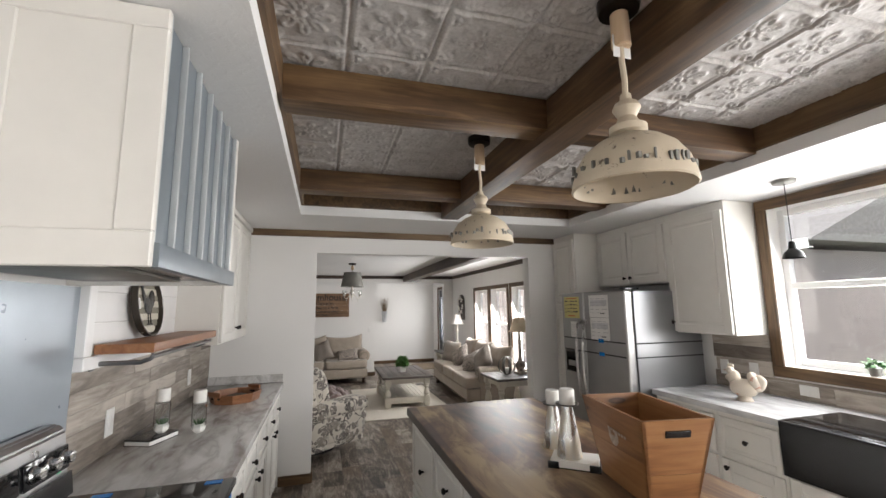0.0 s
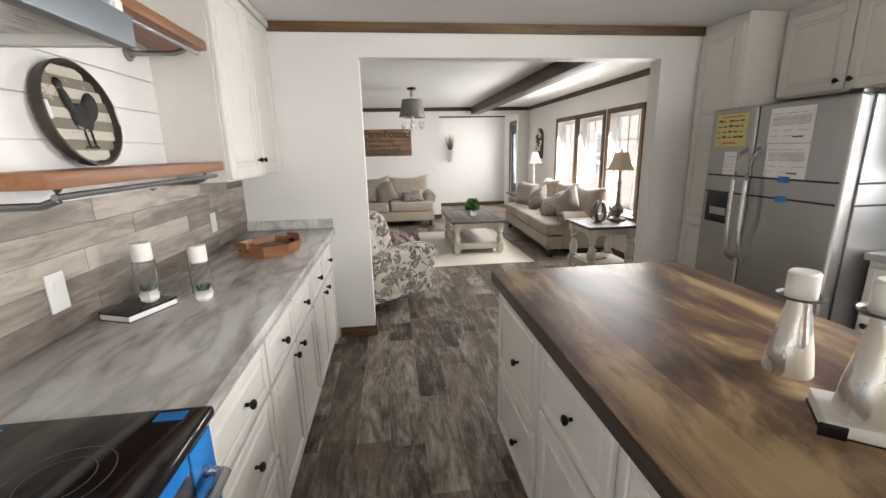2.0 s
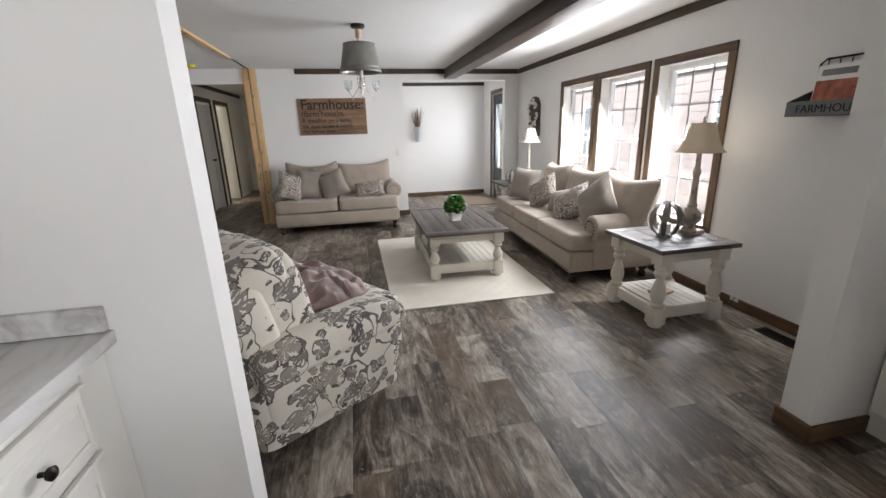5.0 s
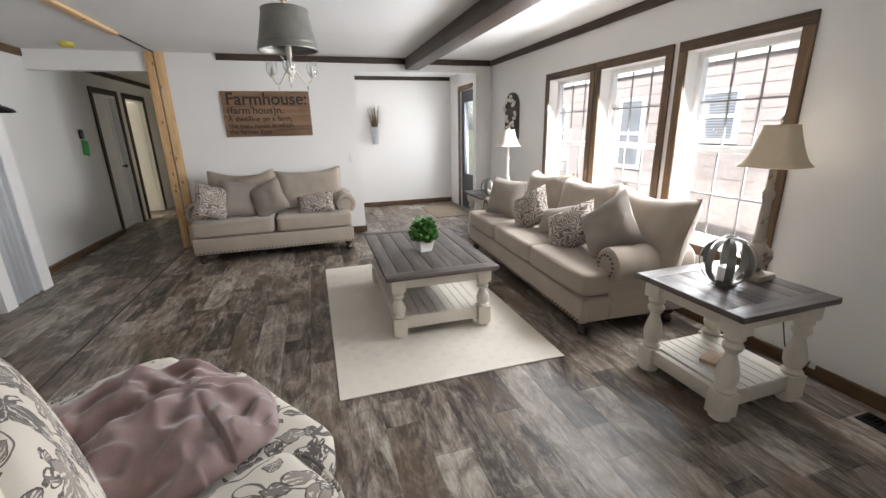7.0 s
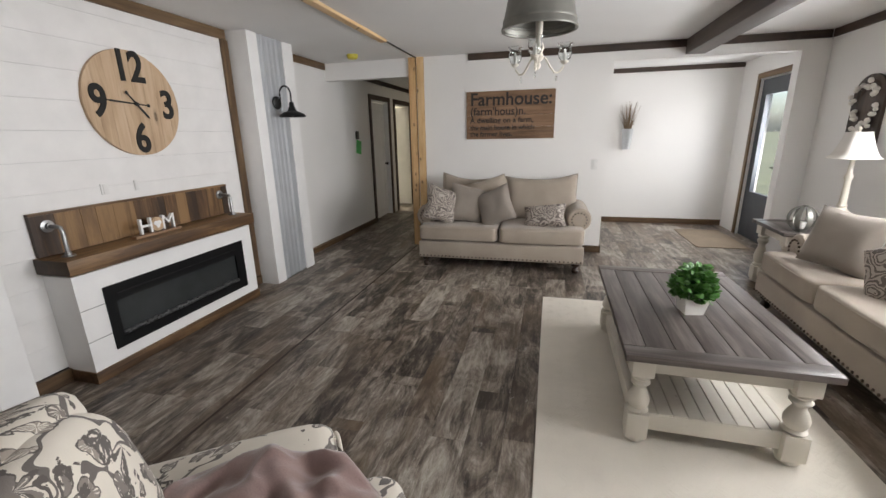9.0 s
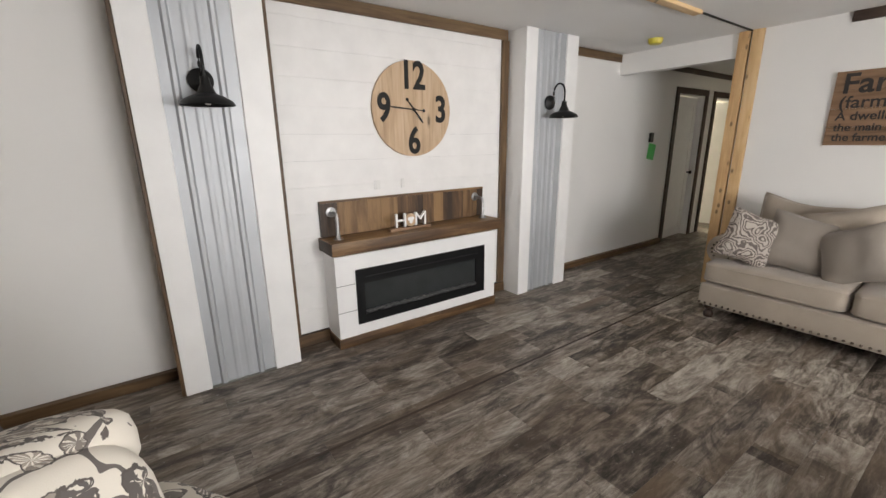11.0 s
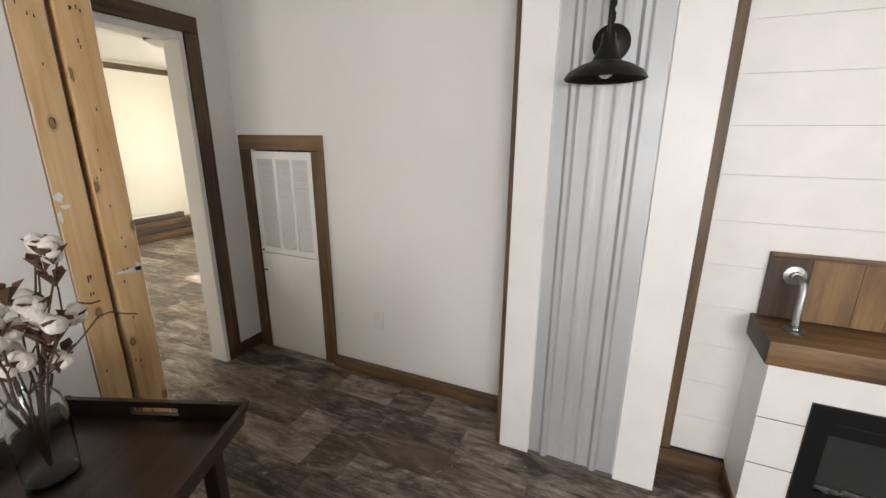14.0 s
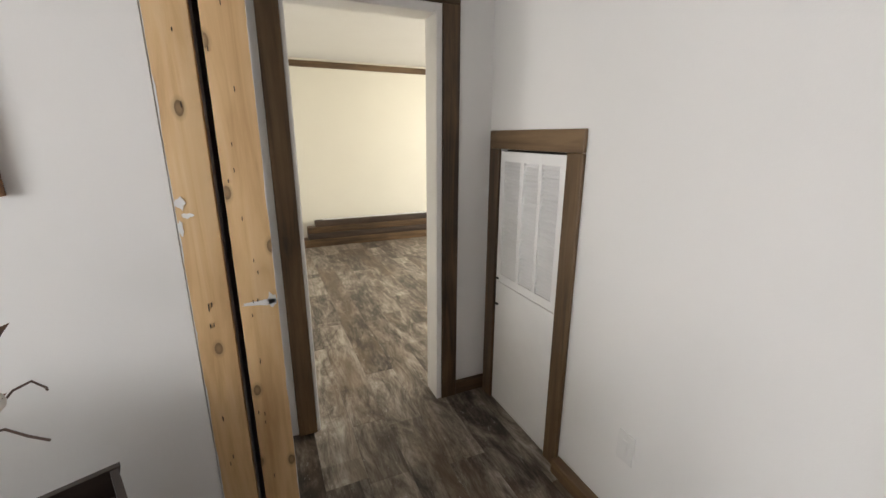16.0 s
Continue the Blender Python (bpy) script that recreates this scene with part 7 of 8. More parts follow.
fv = thing("floor_vent", "dark slotted floor register by the window wall", "vent", pose(3.31, 4.92, 0.0005))
bm = bmesh.new()
bx(bm, -0.055, -0.15, 0.0, 0.055, -0.135, 0.005)
bx(bm, -0.055, 0.135, 0.0, 0.055, 0.15, 0.005)
bx(bm, -0.055, -0.135, 0.0, -0.045, 0.135, 0.005)
bx(bm, 0.045, -0.135, 0.0, 0.055, 0.135, 0.005)
part("frame", bm, BRONZE, fv)
part("well", box(-0.045, -0.135, 0.0, 0.045, 0.135, 0.0015), BLACK, fv)
for k in range(13):
    yy = -0.125 + k * 0.0205
    part("slat", box(-0.045, yy, 0.0016, 0.045, yy + 0.008, 0.0045), BRONZE, fv, smooth=None)

# ---- fireplace wall, hall and south side of the living room ----
ship = tagged(new("shiplap_wall"), "white painted shiplap boards behind the fireplace", "wall panel", "", "structure")
setting("shiplap_backing", box(-2.07, 6.118, 0.0, -2.012, 8.182, H - 0.001), GROUT, "dark backing behind the shiplap", "wall panel")
k = 0
z = 0.09
while z < 2.27:
    zt = min(z + 0.176, 2.272)
    part("board", box(-2.0115, 6.186, z + 0.0004, -2.0, 8.099, zt - 0.0004, 0.0009, 1), SHIP, ship)
    z += 0.176


def column(y0, y1):
    c = thing("column", "boxed white column faced with corrugated galvanised steel", "column", group="columns beside the fireplace")
    part("body", box(-2.069, y0, 0.0, -1.80, y1, H - 0.001), WHITE, c)
    ys0, ys1 = y0 + 0.137, y1 - 0.160
    part("board", box(-1.80, y0, 0.0, -1.785, ys0, H - 0.001, 0.002, 1), WHITE, c)
    part("board", box(-1.80, ys1, 0.0, -1.785, y1, H - 0.001, 0.002, 1), WHITE, c)
    # ribbed sheet
    prof = []
    y = ys0 + 0.002
    while y < ys1 - 0.002:
        u = (y - ys0) / (ys1 - ys0)
        d = 0.0
        for cpos, w, hh in ((0.187, 0.040, 0.016), (0.42, 0.040, 0.0035), (0.60, 0.040, 0.0035), (0.765, 0.040, 0.016)):
            d = max(d, hh * max(0.0, min(1.0, (w * 1.35 - abs(u - cpos)) / (w * 0.7))))
        prof.append((y, -1.798 + d))
        y += 0.004
    bm = bmesh.new()
    lo = [bm.verts.new((x, y, 0.012)) for y, x in prof]
    hi = [bm.verts.new((x, y, H - 0.002)) for y, x in prof]
    for i in range(len(prof) - 1):
        bm.faces.new((lo[i], lo[i + 1], hi[i + 1], hi[i]))
    part("steel_sheet", bm, GALV, c, "ribbed galvanised steel sheet", smooth=25)
    part("bottom_edge", box(-1.80, ys0, 0.0, -1.787, ys1, 0.011), ZINC, c)
    return c


column(5.445, 6.117)
column(8.183, 8.86)
strip("trim_column_edge", -2.0535, 5.424, 0.0, -1.792, 5.4435, H - 0.002, "trim", "brown stained board on the side of the column")


def sconce(y):
    s = thing("wall_lamp", "black gooseneck barn style wall lamp", "lamp", pose(-1.782, y, 1.765), "gooseneck lamps")
    part("plate", turned([(0.0, -0.006), (0.062, -0.006), (0.062, 0.006), (0.045, 0.016), (0.018, 0.026), (0.0, 0.027)], 24, (0, 0, 0), "x"), IRON, s)
    pts = [(0.015, 0, 0.0)]
    for i in range(13):
        a = math.pi * (1.15 - 1.15 * i / 12)
        pts.append((0.100 + 0.060 * math.cos(a), 0, 0.075 + 0.075 * math.sin(a)))
    pts.append((0.16, 0, 0.0))
    part("arm", tube(bmesh.new(), pts, 0.008, 10), IRON, s)
    part("shade", shell([(0.122, -0.135), (0.126, -0.132), (0.114, -0.112), (0.078, -0.092), (0.045, -0.080), (0.034, -0.055), (0.024, -0.035), (0.020, 0.0), (0.0, 0.001)], 36, (0.16, 0, 0)), IRON, s)
    part("bulb", puff(bmesh.new(), 0.03, 0.03, 0.04, (0.16, 0, -0.092), 1, 1, 14, 10), CANDLE, s)


sconce(5.765)
sconce(8.50)

fp = thing("fireplace", "white boarded electric fireplace surround with wooden base", "fireplace")
for c in ((6.40, 0.0755, 6.55, 0.6845), (7.735, 0.0755, 7.868, 0.6845), (6.55, 0.565, 7.735, 0.6845), (6.55, 0.0755, 7.735, 0.165)):
    part("surround_board", box(-1.999, c[0], c[1], -1.778, c[2], c[3]), WHITE, fp, smooth=None)
part("base", box(-1.999, 6.392, 0.0, -1.768, 7.876, 0.074, 0.003), wood("beam", "y"), fp, "brown wooden base trim")
part("joint", box(-1.7785, 6.40, 0.470, -1.7774, 6.549, 0.473), GROUT, fp)
part("joint", box(-1.7785, 6.40, 0.270, -1.7774, 6.549, 0.273), GROUT, fp)
FIRE_FRAME = plain("satin_black_frame", (0.006, 0.006, 0.0065), 0.42, vary=0.05, bump=0.02)
FIRE_FRAME.node_tree.nodes["Principled BSDF"].inputs["Specular IOR Level"].default_value = 0.2
fb = part("firebox", cells(bmesh.new(), "x", -1.80, -1.768, 6.545, 7.74, 0.158, 0.572, [(6.606, 7.645, 0.228, 0.464)]), FIRE_FRAME, fp, "black electric fireplace frame", smooth=None)
part("glass", box(-1.80, 6.59, 0.215, -1.781, 7.66, 0.475), plain("smoked_fire_glass", (0.030, 0.033, 0.034), 0.08, vary=0.15, scale=3, bump=0.0), fb, "smoked glass front")
part("vent", box(-1.7685, 6.62, 0.508, -1.7665, 7.66, 0.514), IRON, fb)
bm = bmesh.new()
rr = random.Random(8)
for i in range(60):
    puff(bm, rr.uniform(0.008, 0.016), rr.uniform(0.012, 0.022), rr.uniform(0.008, 0.016), (-1.777, 6.63 + i * 0.0170, 0.236 + rr.uniform(0, 0.012)), 0.8, 0.8, 8, 5)
part("ember_bed", bm, plain("grey_ember_bed", (0.06, 0.06, 0.06), 0.5, vary=0.5, scale=60), fb, "row of grey crystals")["kind"] = "stuff"

mt = thing("mantel", "reclaimed brown wood mantel shelf with boarded back", "mantel")
part("shelf", box(-1.998, 6.375, 0.700, -1.735, 7.895, 0.79, 0.006), wood("mantel", "y"), mt)
yb = 6.395
rr = random.Random(12)
while yb < 7.88:
    ye = min(yb + rr.uniform(0.09, 0.17), 7.885)
    part("back_board", box(-1.9985, yb + 0.0008, 0.792, -1.974 + rr.uniform(0, 0.002), ye - 0.0008, 1.03), wood("mantel", "z"), mt, smooth=None)
    yb = ye
part("top_rail", box(-1.9985, 6.395, 1.031, -1.970, 7.885, 1.045, 0.002), wood("mantel", "y"), mt)
for y in (6.475, 7.79):
    b = part("pipe", tube(bmesh.new(), [(-1.972, y, 0.965), (-1.90, y, 0.965), (-1.872, y, 0.96), (-1.862, y, 0.935), (-1.862, y, 0.80)], 0.012, 10), PIPE, mt, "galvanised pipe bracket")
    part("flange", turned([(0.036, -1.973), (0.036, -1.966), (0.018, -1.962), (0.018, -1.945), (0.0, -1.944)], 18, (0, y, 0.965), "x"), PIPE, b)
    part("flange", turned([(0.034, 0.7905), (0.034, 0.797), (0.018, 0.80), (0.018, 0.815), (0.0, 0.816)], 18, (-1.862, y, 0)), PIPE, b)
hs = thing("home_sign", "white block letters on a small wooden stand", "sign", pose(-1.86, 7.06, 0.79) @ Matrix.Scale(0.9, 4))
part("stand", box(-0.03, -0.21, 0.0, 0.03, 0.19, 0.022, 0.003), wood("sign", "y"), hs)
lettering("H", 0.17, 0.012, WHITE, hs, pose(0, -0.16, 0.023, 90, 0, 90), "letter")
lettering("M", 0.17, 0.012, WHITE, hs, pose(0, 0.03, 0.023, 90, 0, 90), "letter")
part("disc", turned([(0.0, -0.01), (0.055, -0.01), (0.055, 0.01), (0.0, 0.01)], 28, (0, -0.002, 0.078), "x"), wood("clock", "z"), hs, "round wooden slice")
bm = bmesh.new()
puff(bm, 0.003, 0.020, 0.018, (0.012, -0.016, 0.088), 1, 1, 14, 8)
puff(bm, 0.003, 0.020, 0.018, (0.012, 0.012, 0.088), 1, 1, 14, 8)
puff(bm, 0.003, 0.018, 0.026, (0.0122, -0.002, 0.072), 1, 1, 14, 8)
part("heart", bm, WHITE, hs, "white heart")

ck = thing("wall_clock", "large round plank clock with black numerals", "clock", pose(-1.999, 7.185, 1.678))
for i in range(8):
    y0, y1 = -0.345 + i * 0.08625, -0.345 + (i + 1) * 0.08625
    bm = bmesh.new()
    a0, a1 = y0 + 0.0006, y1 - 0.0006
    ys = [a0 + (a1 - a0) * j / 6 for j in range(7)]
    ring = [(y, math.sqrt(max(0, 0.345 ** 2 - y * y))) for y in ys] + [(y, -math.sqrt(max(0, 0.345 ** 2 - y * y))) for y in ys[::-1]]
    if i in (0, 7):
        ring = [p for j, p in enumerate(ring) if not (abs(p[1]) < 1e-6 and j > 7)]
    lo, hi = [bm.verts.new((0.0, *p)) for p in ring], [bm.verts.new((0.022, *p)) for p in ring]
    bm.faces.new(hi)
    bm.faces.new(lo[::-1])
    for j in range(len(ring)):
        q = (j + 1) % len(ring)
        bm.faces.new((lo[j], lo[q], hi[q], hi[j]))
    bmesh.ops.remove_doubles(bm, verts=bm.verts[:], dist=1e-6)
    part("plank", bm, wood("clock", "z"), ck, smooth=None)
for txt, y, zc in (("12", 0, 0.215), ("3", 0.25, -0.02), ("6", 0, -0.255), ("9", -0.25, -0.02)):
    lettering(txt, 0.275, 0.004, MATT_BLACK, ck, pose(0.026, y, zc - 0.085 + 0.02, 90, 0, 90) @ Matrix.Diagonal((0.8, 1, 1, 1)), "numeral", "CENTER", bold=0.006)
bm = bmesh.new()
for ang, ln, w, xx in ((274, 0.215, 0.006, 0.028), (140, 0.13, 0.008, 0.031)):
    a = radians(ang)
    d, s = Vector((0, math.sin(a), math.cos(a))), Vector((0, math.cos(a), -math.sin(a)))
    o = Vector((xx, 0, 0))
    vs = [bm.verts.new(o + p) for p in (-d * 0.09 + s * w * 0.6, -d * 0.09 - s * w * 0.6, d * ln * 0.8 - s * w, d * ln, d * ln * 0.8 + s * w)]
    vt = [bm.verts.new(v.co + Vector((0.002, 0, 0))) for v in vs]
    bm.faces.new(vs[::-1])
    bm.faces.new(vt)
    for j in range(5):
        bm.faces.new((vs[j], vs[(j + 1) % 5], vt[(j + 1) % 5], vt[j]))
    lathe(bm, [(0.012, xx), (0.012, xx + 0.003), (0.0, xx + 0.003)], 14, (0, *(d * -0.09).yz), "x")
lathe(bm, [(0.014, 0.024), (0.014, 0.036), (0.0, 0.036)], 16, (0, 0, 0), "x")
part("clock_hand", bm, BLACK, ck, "black pointers")
wall_plate(-1.999, 1, 7.08, 1.13, 0.07, 0.03, "wall_outlet", "white plastic wall outlet")
wall_plate(-1.999, 1, 6.86, 1.13, 0.07, 0.05, "wall_outlet", "white plastic wall outlet")

# return air door
ra = thing("return_air_door", "white louvred return air door with brown wood casing", "vent door")
bm = bmesh.new()
bx(bm, -2.069, 3.605, 0.0, -2.052, 3.69, 1.365, 0.003, 1)
bx(bm, -2.069, 4.175, 0.0, -2.052, 4.262, 1.365, 0.003, 1)
part("casing", bm, wood("trim", "z"), ra, "brown stained casing")
part("head_casing", box(-2.069, 3.605, 1.366, -2.052, 4.262, 1.452, 0.003, 1), wood("trim", "y"), ra, "brown stained casing")
part("backing", box(-2.12, 3.692, 0.022, -2.10, 4.173, 1.363), IRON, ra)
part("lower_panel", box(-2.085, 3.70, 0.025, -2.062, 4.168, 0.70, 0.003), WHITE, ra)
bm = bmesh.new()
for c in ((3.70, 3.735), (3.865, 3.89), (4.0, 4.02), (4.135, 4.168)):
    bx(bm, -2.085, c[0], 0.705, -2.062, c[1], 1.355)
bx(bm, -2.0845, 3.735, 1.31, -2.0625, 4.135, 1.355)
bx(bm, -2.0845, 3.735, 0.705, -2.0625, 4.135, 0.745)
gr = part("grille_frame", bm, WHITE, ra, smooth=None)
for c0, c1 in ((3.735, 3.865), (3.89, 4.0), (4.02, 4.135)):
    z = 0.75
    bm = bmesh.new()
    while z < 1.305:
        vs = [bm.verts.new(p) for p in ((-2.064, c0, z), (-2.064, c1, z), (-2.080, c1, z + 0.014), (-2.080, c0, z + 0.014), (-2.066, c0, z - 0.002), (-2.066, c1, z - 0.002), (-2.082, c1, z + 0.012), (-2.082, c0, z + 0.012))]
        for f in ((0, 1, 2, 3), (7, 6, 5, 4), (0, 4, 5, 1), (2, 6, 7, 3)):
            bm.faces.new([vs[i] for i in f])
        z += 0.0165
    part("louvres", bm, WHITE, gr, smooth=None)
part("latch", box(-2.064, 3.705, 0.575, -2.052, 3.73, 0.583, 0.002), IRON, ra)
part("latch", box(-2.064, 3.705, 0.715, -2.054, 3.722, 0.723, 0.002), IRON, ra)
wall_plate(-2.069, 1, 4.59, 0.37, name="wall_outlet", label="white plastic wall outlet")
wall_plate(-2.069, 1, 8.98, 1.12)
wall_plate(-2.069, 1, 9.1, 0.37, name="wall_outlet", label="white plastic wall outlet")

# bedroom doorway and boards stacked inside
dr = tagged(new("door_1"), "open bedroom doorway with brown wood casing", "door frame", "", "structure")
bm = bmesh.new()
bx(bm, -1.885, 3.581, 0.0, -1.80, 3.600, 1.985, 0.003, 1)
bx(bm, -1.122, 3.581, 0.0, -1.036, 3.600, 1.985, 0.003, 1)
part("casing", bm, wood("trim", "z"), dr)
part("head_casing", box(-1.885, 3.581, 1.986, -1.004, 3.600, 2.072, 0.003, 1), wood("trim", "x"), dr)
bm = bmesh.new()
bx(bm, -1.80, 3.455, 0.0, -1.770, 3.590, 1.985, 0.003, 1)
bx(bm, -1.14, 3.455, 0.0, -1.122, 3.590, 1.985, 0.003, 1)
bx(bm, -1.770, 3.455, 1.945, -1.14, 3.590, 1.985, 0.003, 1)
part("jamb", bm, WHITE, dr, "white painted jamb")
for z in (0.22, 1.0, 1.72):
    part("hinge", box(-1.1415, 3.50, z, -1.1395, 3.54, z + 0.09, 0.001), IRON, dr)
GB = "boards stacked in the bedroom"
for i, (y, z, w, x0, x1, kd) in enumerate(((-0.05, 0.0, 0.16, -4.4, -1.4, "trim"), (-0.06, 0.101, 0.14, -4.2, -1.5, "dark_trim"), (-0.08, 0.182, 0.12, -4.5, -1.5, "trim"), (-0.09, 0.263, 0.09, -4.1, -1.6, "dark_trim"))):
    single("trim_board", box(x0, y - w, z, x1, y, z + 0.10 - i * 0.006 if i == 0 else z + 0.079, 0.003), wood(kd, "x"), "stacked lengths of brown wood trim against the wall", "board", group=GB)
single("trim_board", box(-4.0, -0.18, 0.343, -1.7, -0.12, 0.352, 0.001), WHITE, "thin white strip on top of the stacked boards", "board", group=GB)
cf = thing("ceiling_light", "small dark rimmed flush ceiling light in the bedroom", "lamp", pose(-3.07, 1.56, 0))
part("bowl", shell([(0.0, H - 0.09), (0.09, H - 0.075), (0.14, H - 0.035), (0.15, H - 0.02)], 28), CANDLE, cf)
part("rim", shell([(0.15, H - 0.03), (0.165, H - 0.025), (0.165, H), (0.15, H)], 28), BRONZE, cf)

# doors off the far hall
for i, (y0, y1) in enumerate(((11.38, 12.14), (12.48, 13.30))):
    d = tagged(new(f"door_{i + 2}"), "white interior door with dark wood casing", "door", "", "structure")
    bm = bmesh.new()
    bx(bm, -2.069, y0 - 0.08, 0.0, -2.05, y0, 2.02, 0.003, 1)
    bx(bm, -2.069, y1, 0.0, -2.05, y1 + 0.08, 2.02, 0.003, 1)
    part("casing", bm, wood("dark_trim", "z"), d)
    part("head_casing", box(-2.069, y0 - 0.08, 2.021, -2.05, y1 + 0.08, 2.10, 0.003, 1), wood("dark_trim", "y"), d)
    bm = bmesh.new()
    bx(bm, -2.205, y0, 0.0, -2.072, y0 + 0.018, 2.018)
    bx(bm, -2.205, y1 - 0.018, 0.0, -2.072, y1, 2.018)
    bx(bm, -2.205, y0 + 0.018, 2.0, -2.072, y1 - 0.018, 2.018)
    part("jamb", bm, WHITE, d)
    bm = bmesh.new()
    panel_front(bm, 0.0, 1, 0.0, 0.72, 0.01, 1.99, 0.11)
    bx(bm, -0.014, 0.0, 0.01, -0.001, 0.72, 1.99)
    lf = part("leaf", bm, WHITE, d, "white panelled door leaf, ajar", m=pose(-2.13, y0 + 0.02 if i == 0 else y1 - 0.02, 0, 0, 0, 3 if i == 0 else 100))
    part("knob", turned([(0.012, 0.02), (0.012, 0.05), (0.026, 0.06), (0.026, 0.08), (0.0, 0.085)], 16, (0, 0.66, 0.95), "x"), BRONZE, lf)
th = thing("thermostat", "black wall thermostat with a green tag hanging below", "thermostat", pose(-2.069, 10.79, 1.455))
part("case", box(0.0, -0.04, -0.06, 0.025, 0.04, 0.06, 0.006), BLACK, th)
part("tag", box(0.004, -0.03, -0.27, 0.008, 0.14, -0.07, 0.002), plain("green_card", (0.06, 0.42, 0.09), 0.5), th, "bright green tag", m=pose(0, 0.02, 0, -10))
sd = thing("smoke_detector", "ceiling smoke detector under a yellow dust cover", "smoke detector", pose(-1.45, 9.55, 0))
part("cover", turned([(0.0, H - 0.05), (0.05, H - 0.048), (0.062, H - 0.03), (0.064, H)], 24), plain("yellow_cover", (0.60, 0.52, 0.06), 0.4), sd)

# torn drywall paper and filler left on the studs
bm = bmesh.new()
rt_ = random.Random(44)
for xe, d, y, wmax in ((-0.7935, -1, 4.2752, 0.005), (-1.0005, 1, 4.2792, 0.004)):
    prev = None
    for q in range(120):
        z = 0.05 + q * 0.019
        w = max(0.0008, wmax * (0.35 + noise.noise(Vector((d, 3, z * 9))) + 0.4 * noise.noise(Vector((d, 3, z * 31)))))
        pr = (bm.verts.new((xe, y, z)), bm.verts.new((xe + d * w, y, z)))
        if prev:
            bm.faces.new((prev[0], prev[1], pr[1], pr[0]))
        prev = pr
for xc, zc, w, h, y in ((-0.955, 0.985, 0.044, 0.010, 4.2796), (-0.985, 0.99, 0.012, 0.022, 4.2796), (-0.806, 1.265, 0.011, 0.018, 4.2756), (-0.818, 1.235, 0.014, 0.007, 4.2756), (-0.800, 1.205, 0.006, 0.020, 4.2756)):
    vs = [bm.verts.new((xc + w * (1 + rt_.uniform(-0.35, 0.2)) * math.cos(i * 0.5236), y + 0.0006, zc + h * (1 + rt_.uniform(-0.4, 0.3)) * math.sin(i * 0.5236))) for i in range(12)]
    bm.faces.new(vs)
setting("drywall_scraps", bm, PAPER, "torn white drywall paper along the bare studs", "scraps")

# tray table with cotton stems
tt = thing("tray_table", "dark espresso wood butler tray table", "table", pose(-0.44, 4.82, 0, 0, 0, 21.5))
TW, TD, TH = 0.30, 0.25, 0.655
part("tray_bottom", box(-TW, -TD, TH, TW, TD, TH + 0.015), wood("tray", "x"), tt)
for s in (-1, 1):
    bm = bmesh.new()
    vs = [bm.verts.new(p) for p in ((-TW, s * TD, TH), (TW, s * TD, TH), (TW + 0.02, s * (TD + 0.02), TH + 0.07), (-TW - 0.02, s * (TD + 0.02), TH + 0.07),
                                    (-TW, s * (TD - 0.015), TH), (TW, s * (TD - 0.015), TH), (TW + 0.02, s * (TD + 0.005), TH + 0.07), (-TW - 0.02, s * (TD + 0.005), TH + 0.07))]
    for f in ((0, 1, 2, 3), (7, 6, 5, 4), (2, 6, 7, 3), (0, 4, 5, 1), (1, 5, 6, 2), (0, 3, 7, 4)):
        bm.faces.new([vs[i] for i in f])
    part("long_side", bm, wood("tray", "x"), tt, smooth=None)
    e = bmesh.new()
    for a, b, h0, h1 in ((-TD, -0.07, 0, 0.07), (0.07, TD, 0, 0.07), (-0.07, 0.07, 0, 0.028), (-0.07, 0.07, 0.052, 0.07)):
        x0, x1 = s * (TW + 0.0), s * (TW + 0.015)
        bx(e, min(x0, x1), a, TH + h0, max(x0, x1), b, TH + h1)
    part("short_side", e, wood("tray", "y"), tt, smooth=None)
    for sy in (-1, 1):
        part("leg", box(s * 0.24 - 0.02, sy * 0.19 - 0.02, 0.0, s * 0.24 + 0.02, sy * 0.19 + 0.02, TH, 0.003), wood("tray", "z"), tt)
vz = thing("cotton_vase", "clear glass bottle vase with dried cotton stems", "vase", pose(-0.49, 4.70, 0.67) @ Matrix.Diagonal((1, 1, 1.12, 1)))
part("bottle", turned([(0.046, 0.0), (0.052, 0.008), (0.055, 0.15), (0.048, 0.185), (0.024, 0.22), (0.021, 0.255), (0.028, 0.263), (0.025, 0.263), (0.018, 0.255), (0.021, 0.218), (0.045, 0.182), (0.052, 0.147), (0.049, 0.012), (0.0, 0.012)], 32), CLEAR, vz)
BARK = plain("dry_twig", (0.09, 0.055, 0.04), 0.8, vary=0.3)
COTTON = plain("cotton_boll", (0.78, 0.74, 0.68), 0.95, vary=0.08, scale=40, bump=0.4)
rr = random.Random(21)
stem, boll, husk = bmesh.new(), bmesh.new(), bmesh.new()
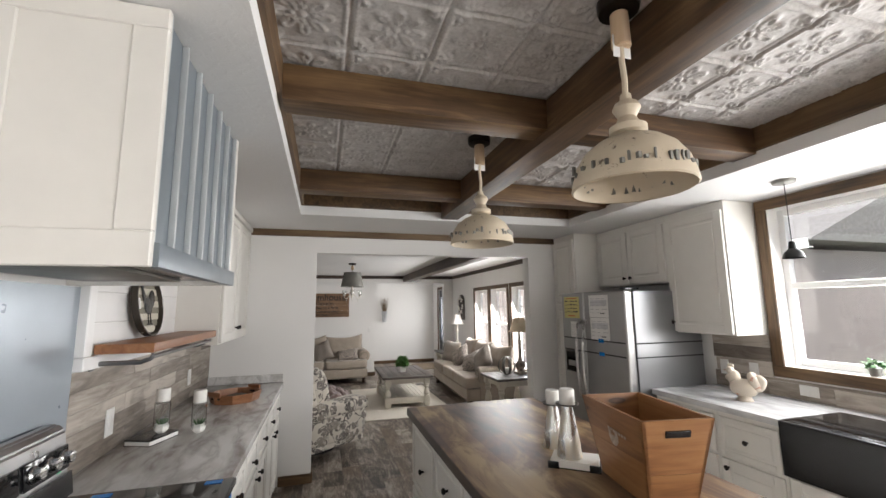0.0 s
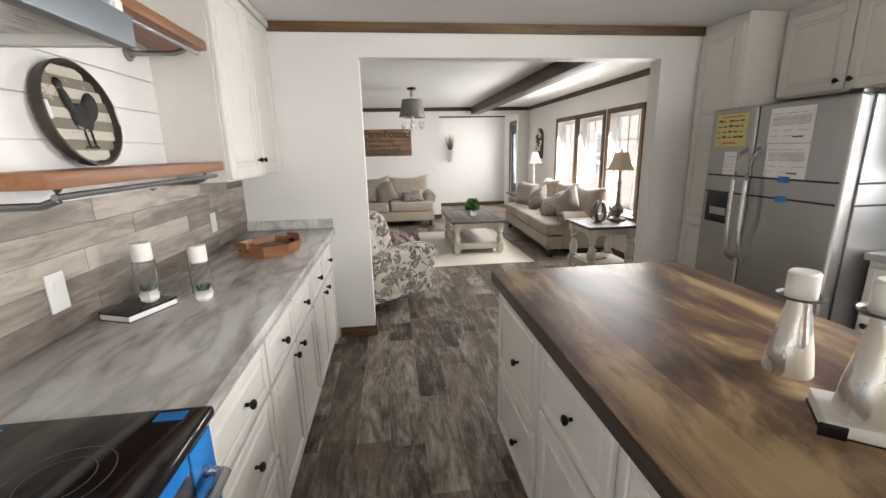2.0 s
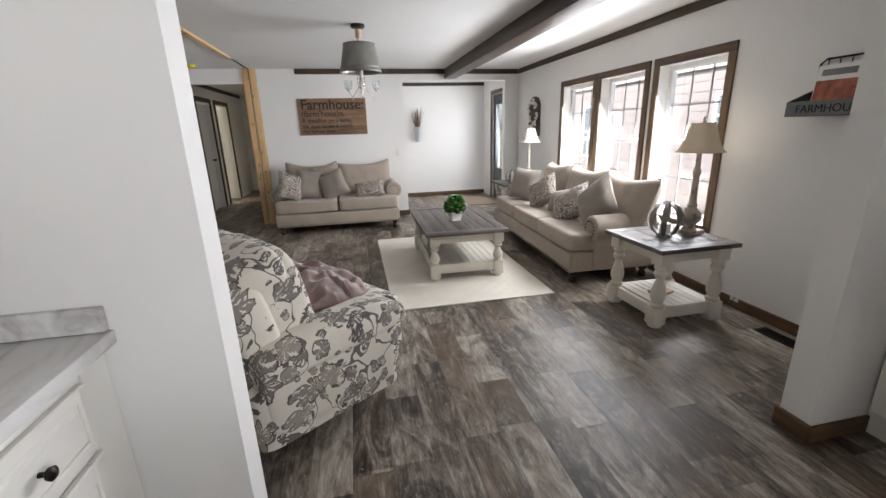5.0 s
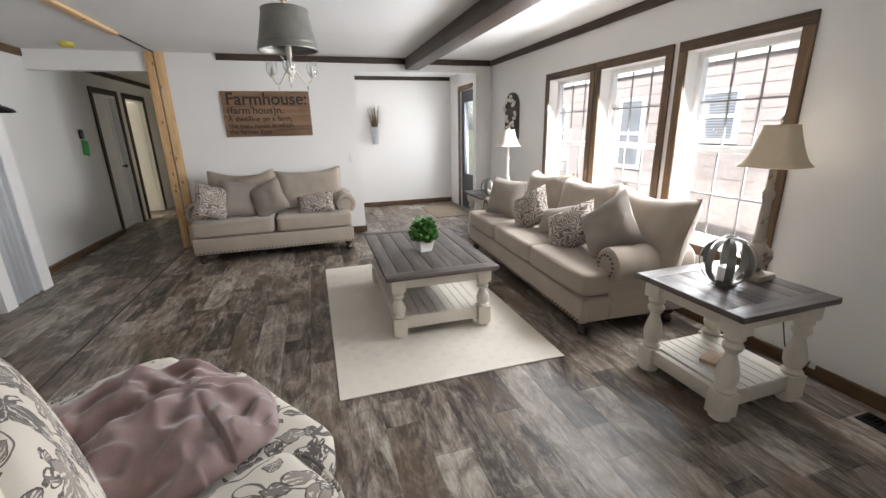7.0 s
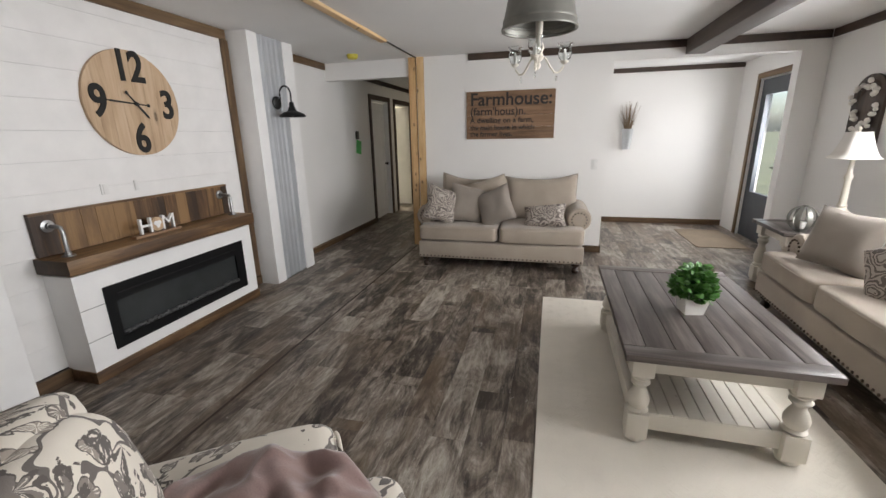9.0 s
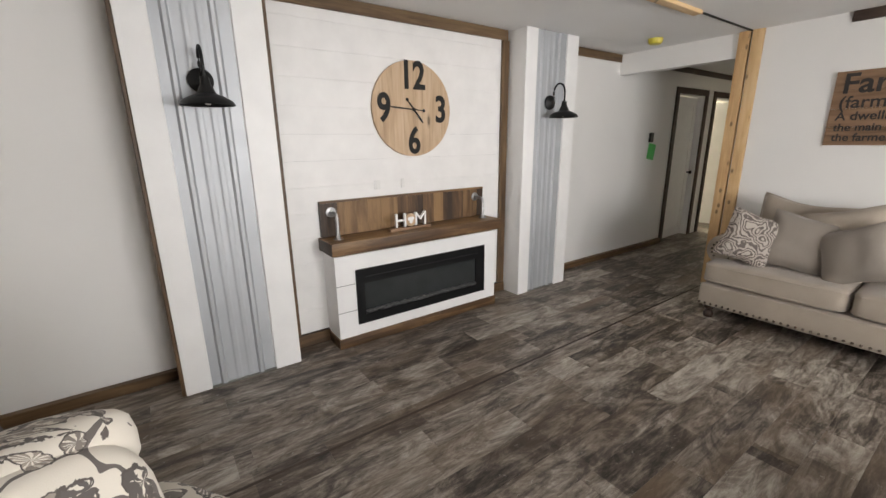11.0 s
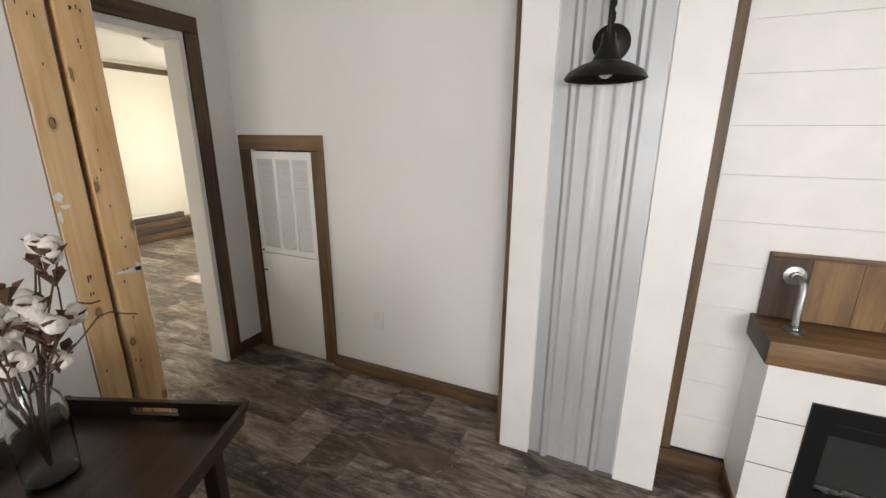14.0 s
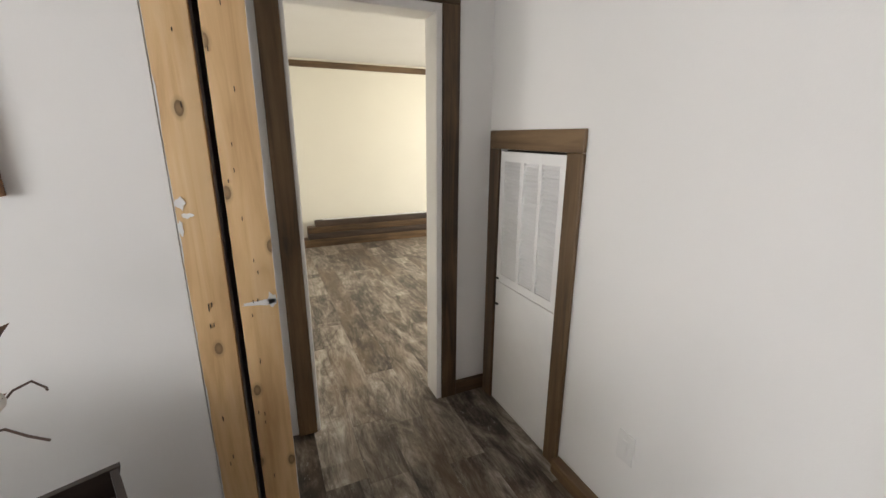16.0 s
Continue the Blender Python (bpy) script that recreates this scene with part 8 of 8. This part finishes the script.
for i in range(13):
    a, lean, hgt = rr.uniform(0, 6.28), rr.uniform(0.03, 0.20), rr.uniform(0.30, 0.47)
    pts = []
    for t in range(7):
        u = t / 6
        pts.append(Vector((math.cos(a) * lean * u ** 1.5 + rr.uniform(-0.012, 0.012) * u, math.sin(a) * lean * u ** 1.5 + rr.uniform(-0.012, 0.012) * u, 0.03 + hgt * u)))
    tube(stem, pts, [0.0042 - 0.0004 * t for t in range(7)], 5)
    for t in ((4, 5, 6) if i % 4 else (6,)):
        c = pts[t] + Vector((rr.uniform(-0.03, 0.03), rr.uniform(-0.03, 0.03), rr.uniform(-0.01, 0.02)))
        tube(stem, [pts[t], (pts[t] + c) / 2 + Vector((0, 0, 0.004)), c], 0.0016, 4)
        if rr.random() < 0.60:
            for q in range(4):
                o = Vector((rr.uniform(-1, 1), rr.uniform(-1, 1), rr.uniform(-0.5, 1))) * 0.014
                puff(boll, 0.018, 0.018, 0.017, c + o, 1, 1, 9, 6, 0.25, seed=i * 7 + q)
        for q in range(4):
            b = q * 1.57 + i
            d = Vector((math.cos(b), math.sin(b), 0.5)) * 0.034
            s = Vector((-math.sin(b), math.cos(b), 0)) * 0.014
            vs = [husk.verts.new(p) for p in (c - Vector((0, 0, 0.022)), c + d * 0.6 + s, c + d, c + d * 0.6 - s)]
            husk.faces.new(vs)
for i in range(5):
    a = rr.uniform(0, 6.28)
    p = [Vector((0, 0, 0.2))]
    for t in range(9):
        a += rr.uniform(-0.7, 0.7)
        p.append(p[-1] + Vector((math.cos(a) * 0.025, math.sin(a) * 0.025, 0.022 if t < 6 else rr.uniform(-0.02, 0.02))))
    tube(stem, p, 0.0018, 5)
tagged(part("stem", stem, BARK, vz), kind="stuff")
part("cotton", boll, COTTON, vz, "white cotton bolls")["kind"] = "stuff"
tagged(part("husk", husk, plain("dry_husk", (0.12, 0.06, 0.035), 0.8, vary=0.3), vz, smooth=None), kind="stuff")
pf = thing("picture_frame", "wood framed picture with a pale sheet", "picture", pose(-0.50, 4.272, 1.30))
bm = bmesh.new()
bx(bm, 0.0, 0.0, 0.0, 0.50, 0.022, 0.035, 0.002)
bx(bm, 0.0, 0.0, 0.565, 0.50, 0.022, 0.60, 0.002)
bx(bm, 0.0, 0.0, 0.035, 0.035, 0.022, 0.565, 0.002)
bx(bm, 0.465, 0.0, 0.035, 0.50, 0.022, 0.565, 0.002)
part("frame", bm, wood("crate", "x"), pf)
part("sheet", box(0.03, 0.002, 0.03, 0.47, 0.010, 0.57), PAPER, pf, "cream paper")
bm = bmesh.new()
for kk, (z, w) in enumerate(((0.45, 0.28), (0.38, 0.33), (0.31, 0.22), (0.2, 0.3), (0.13, 0.26))):
    bx(bm, 0.07, 0.0101, z, 0.07 + w, 0.0112, z + 0.02)
part("lines", bm, ZINC, pf)

# ---- floor planks, laid last ----
def plank_mesh(L, W):
    bm = bmesh.new()
    e = 0.0010
    lo = [bm.verts.new(c) for c in ((-W / 2, -L / 2, -0.012), (W / 2, -L / 2, -0.012), (W / 2, L / 2, -0.012), (-W / 2, L / 2, -0.012))]
    hi = [bm.verts.new(c) for c in ((-W / 2, -L / 2, -e), (W / 2, -L / 2, -e), (W / 2, L / 2, -e), (-W / 2, L / 2, -e))]
    tp = [bm.verts.new(c) for c in ((-W / 2 + e, -L / 2 + e, 0), (W / 2 - e, -L / 2 + e, 0), (W / 2 - e, L / 2 - e, 0), (-W / 2 + e, L / 2 - e, 0))]
    for a, b in ((lo, hi), (hi, tp)):
        for i in range(4):
            bm.faces.new((a[i], a[(i + 1) % 4], b[(i + 1) % 4], b[i]))
    bm.faces.new(tp)
    return bm


floor = tagged(new("floor"), "grey brown distressed wood plank floor", "floor", "", "structure")
PL, PW = 1.215, 0.178
rp = random.Random(9)
spots = []
for i in range(int(8.8 / PW) + 1):
    x = -5.2 + PW * (i + 0.5)
    off = (i * 0.41 + rp.uniform(-0.08, 0.08)) % PL
    for j in range(-1, int(18.2 / PL) + 2):
        y = -3.2 + PL * j + off
        if -3.8 < y < 15.4:
            spots.append((x, y))
near = sorted(spots, key=lambda p: max(abs(p[0] - 0.6) / 2.9, abs(p[1] - 6.0) / 4.4))
first = plank_mesh(PL - 0.0004, PW - 0.0004)
me = bpy.data.meshes.new("plank")
first.to_mesh(me)
me.materials.append(FLOOR)
for x, y in near[:300]:
    o = new("plank", me)
    o.parent = floor
    o.location = (x, y, 0)
co = [v.co.copy() for v in first.verts]
fa = [[v.index for v in f.verts] for f in first.faces]
first.free()
V, Fc = [], []
for x, y in near[300:]:
    b0 = len(V)
    V += [(c.x + x, c.y + y, c.z) for c in co]
    Fc += [[b0 + i for i in f] for f in fa]
me = bpy.data.meshes.new("planks")
me.from_pydata(V, [], Fc)
me.materials.append(FLOOR)
o = new("planks", me)
o.parent = floor
tagged(o, kind="stuff")
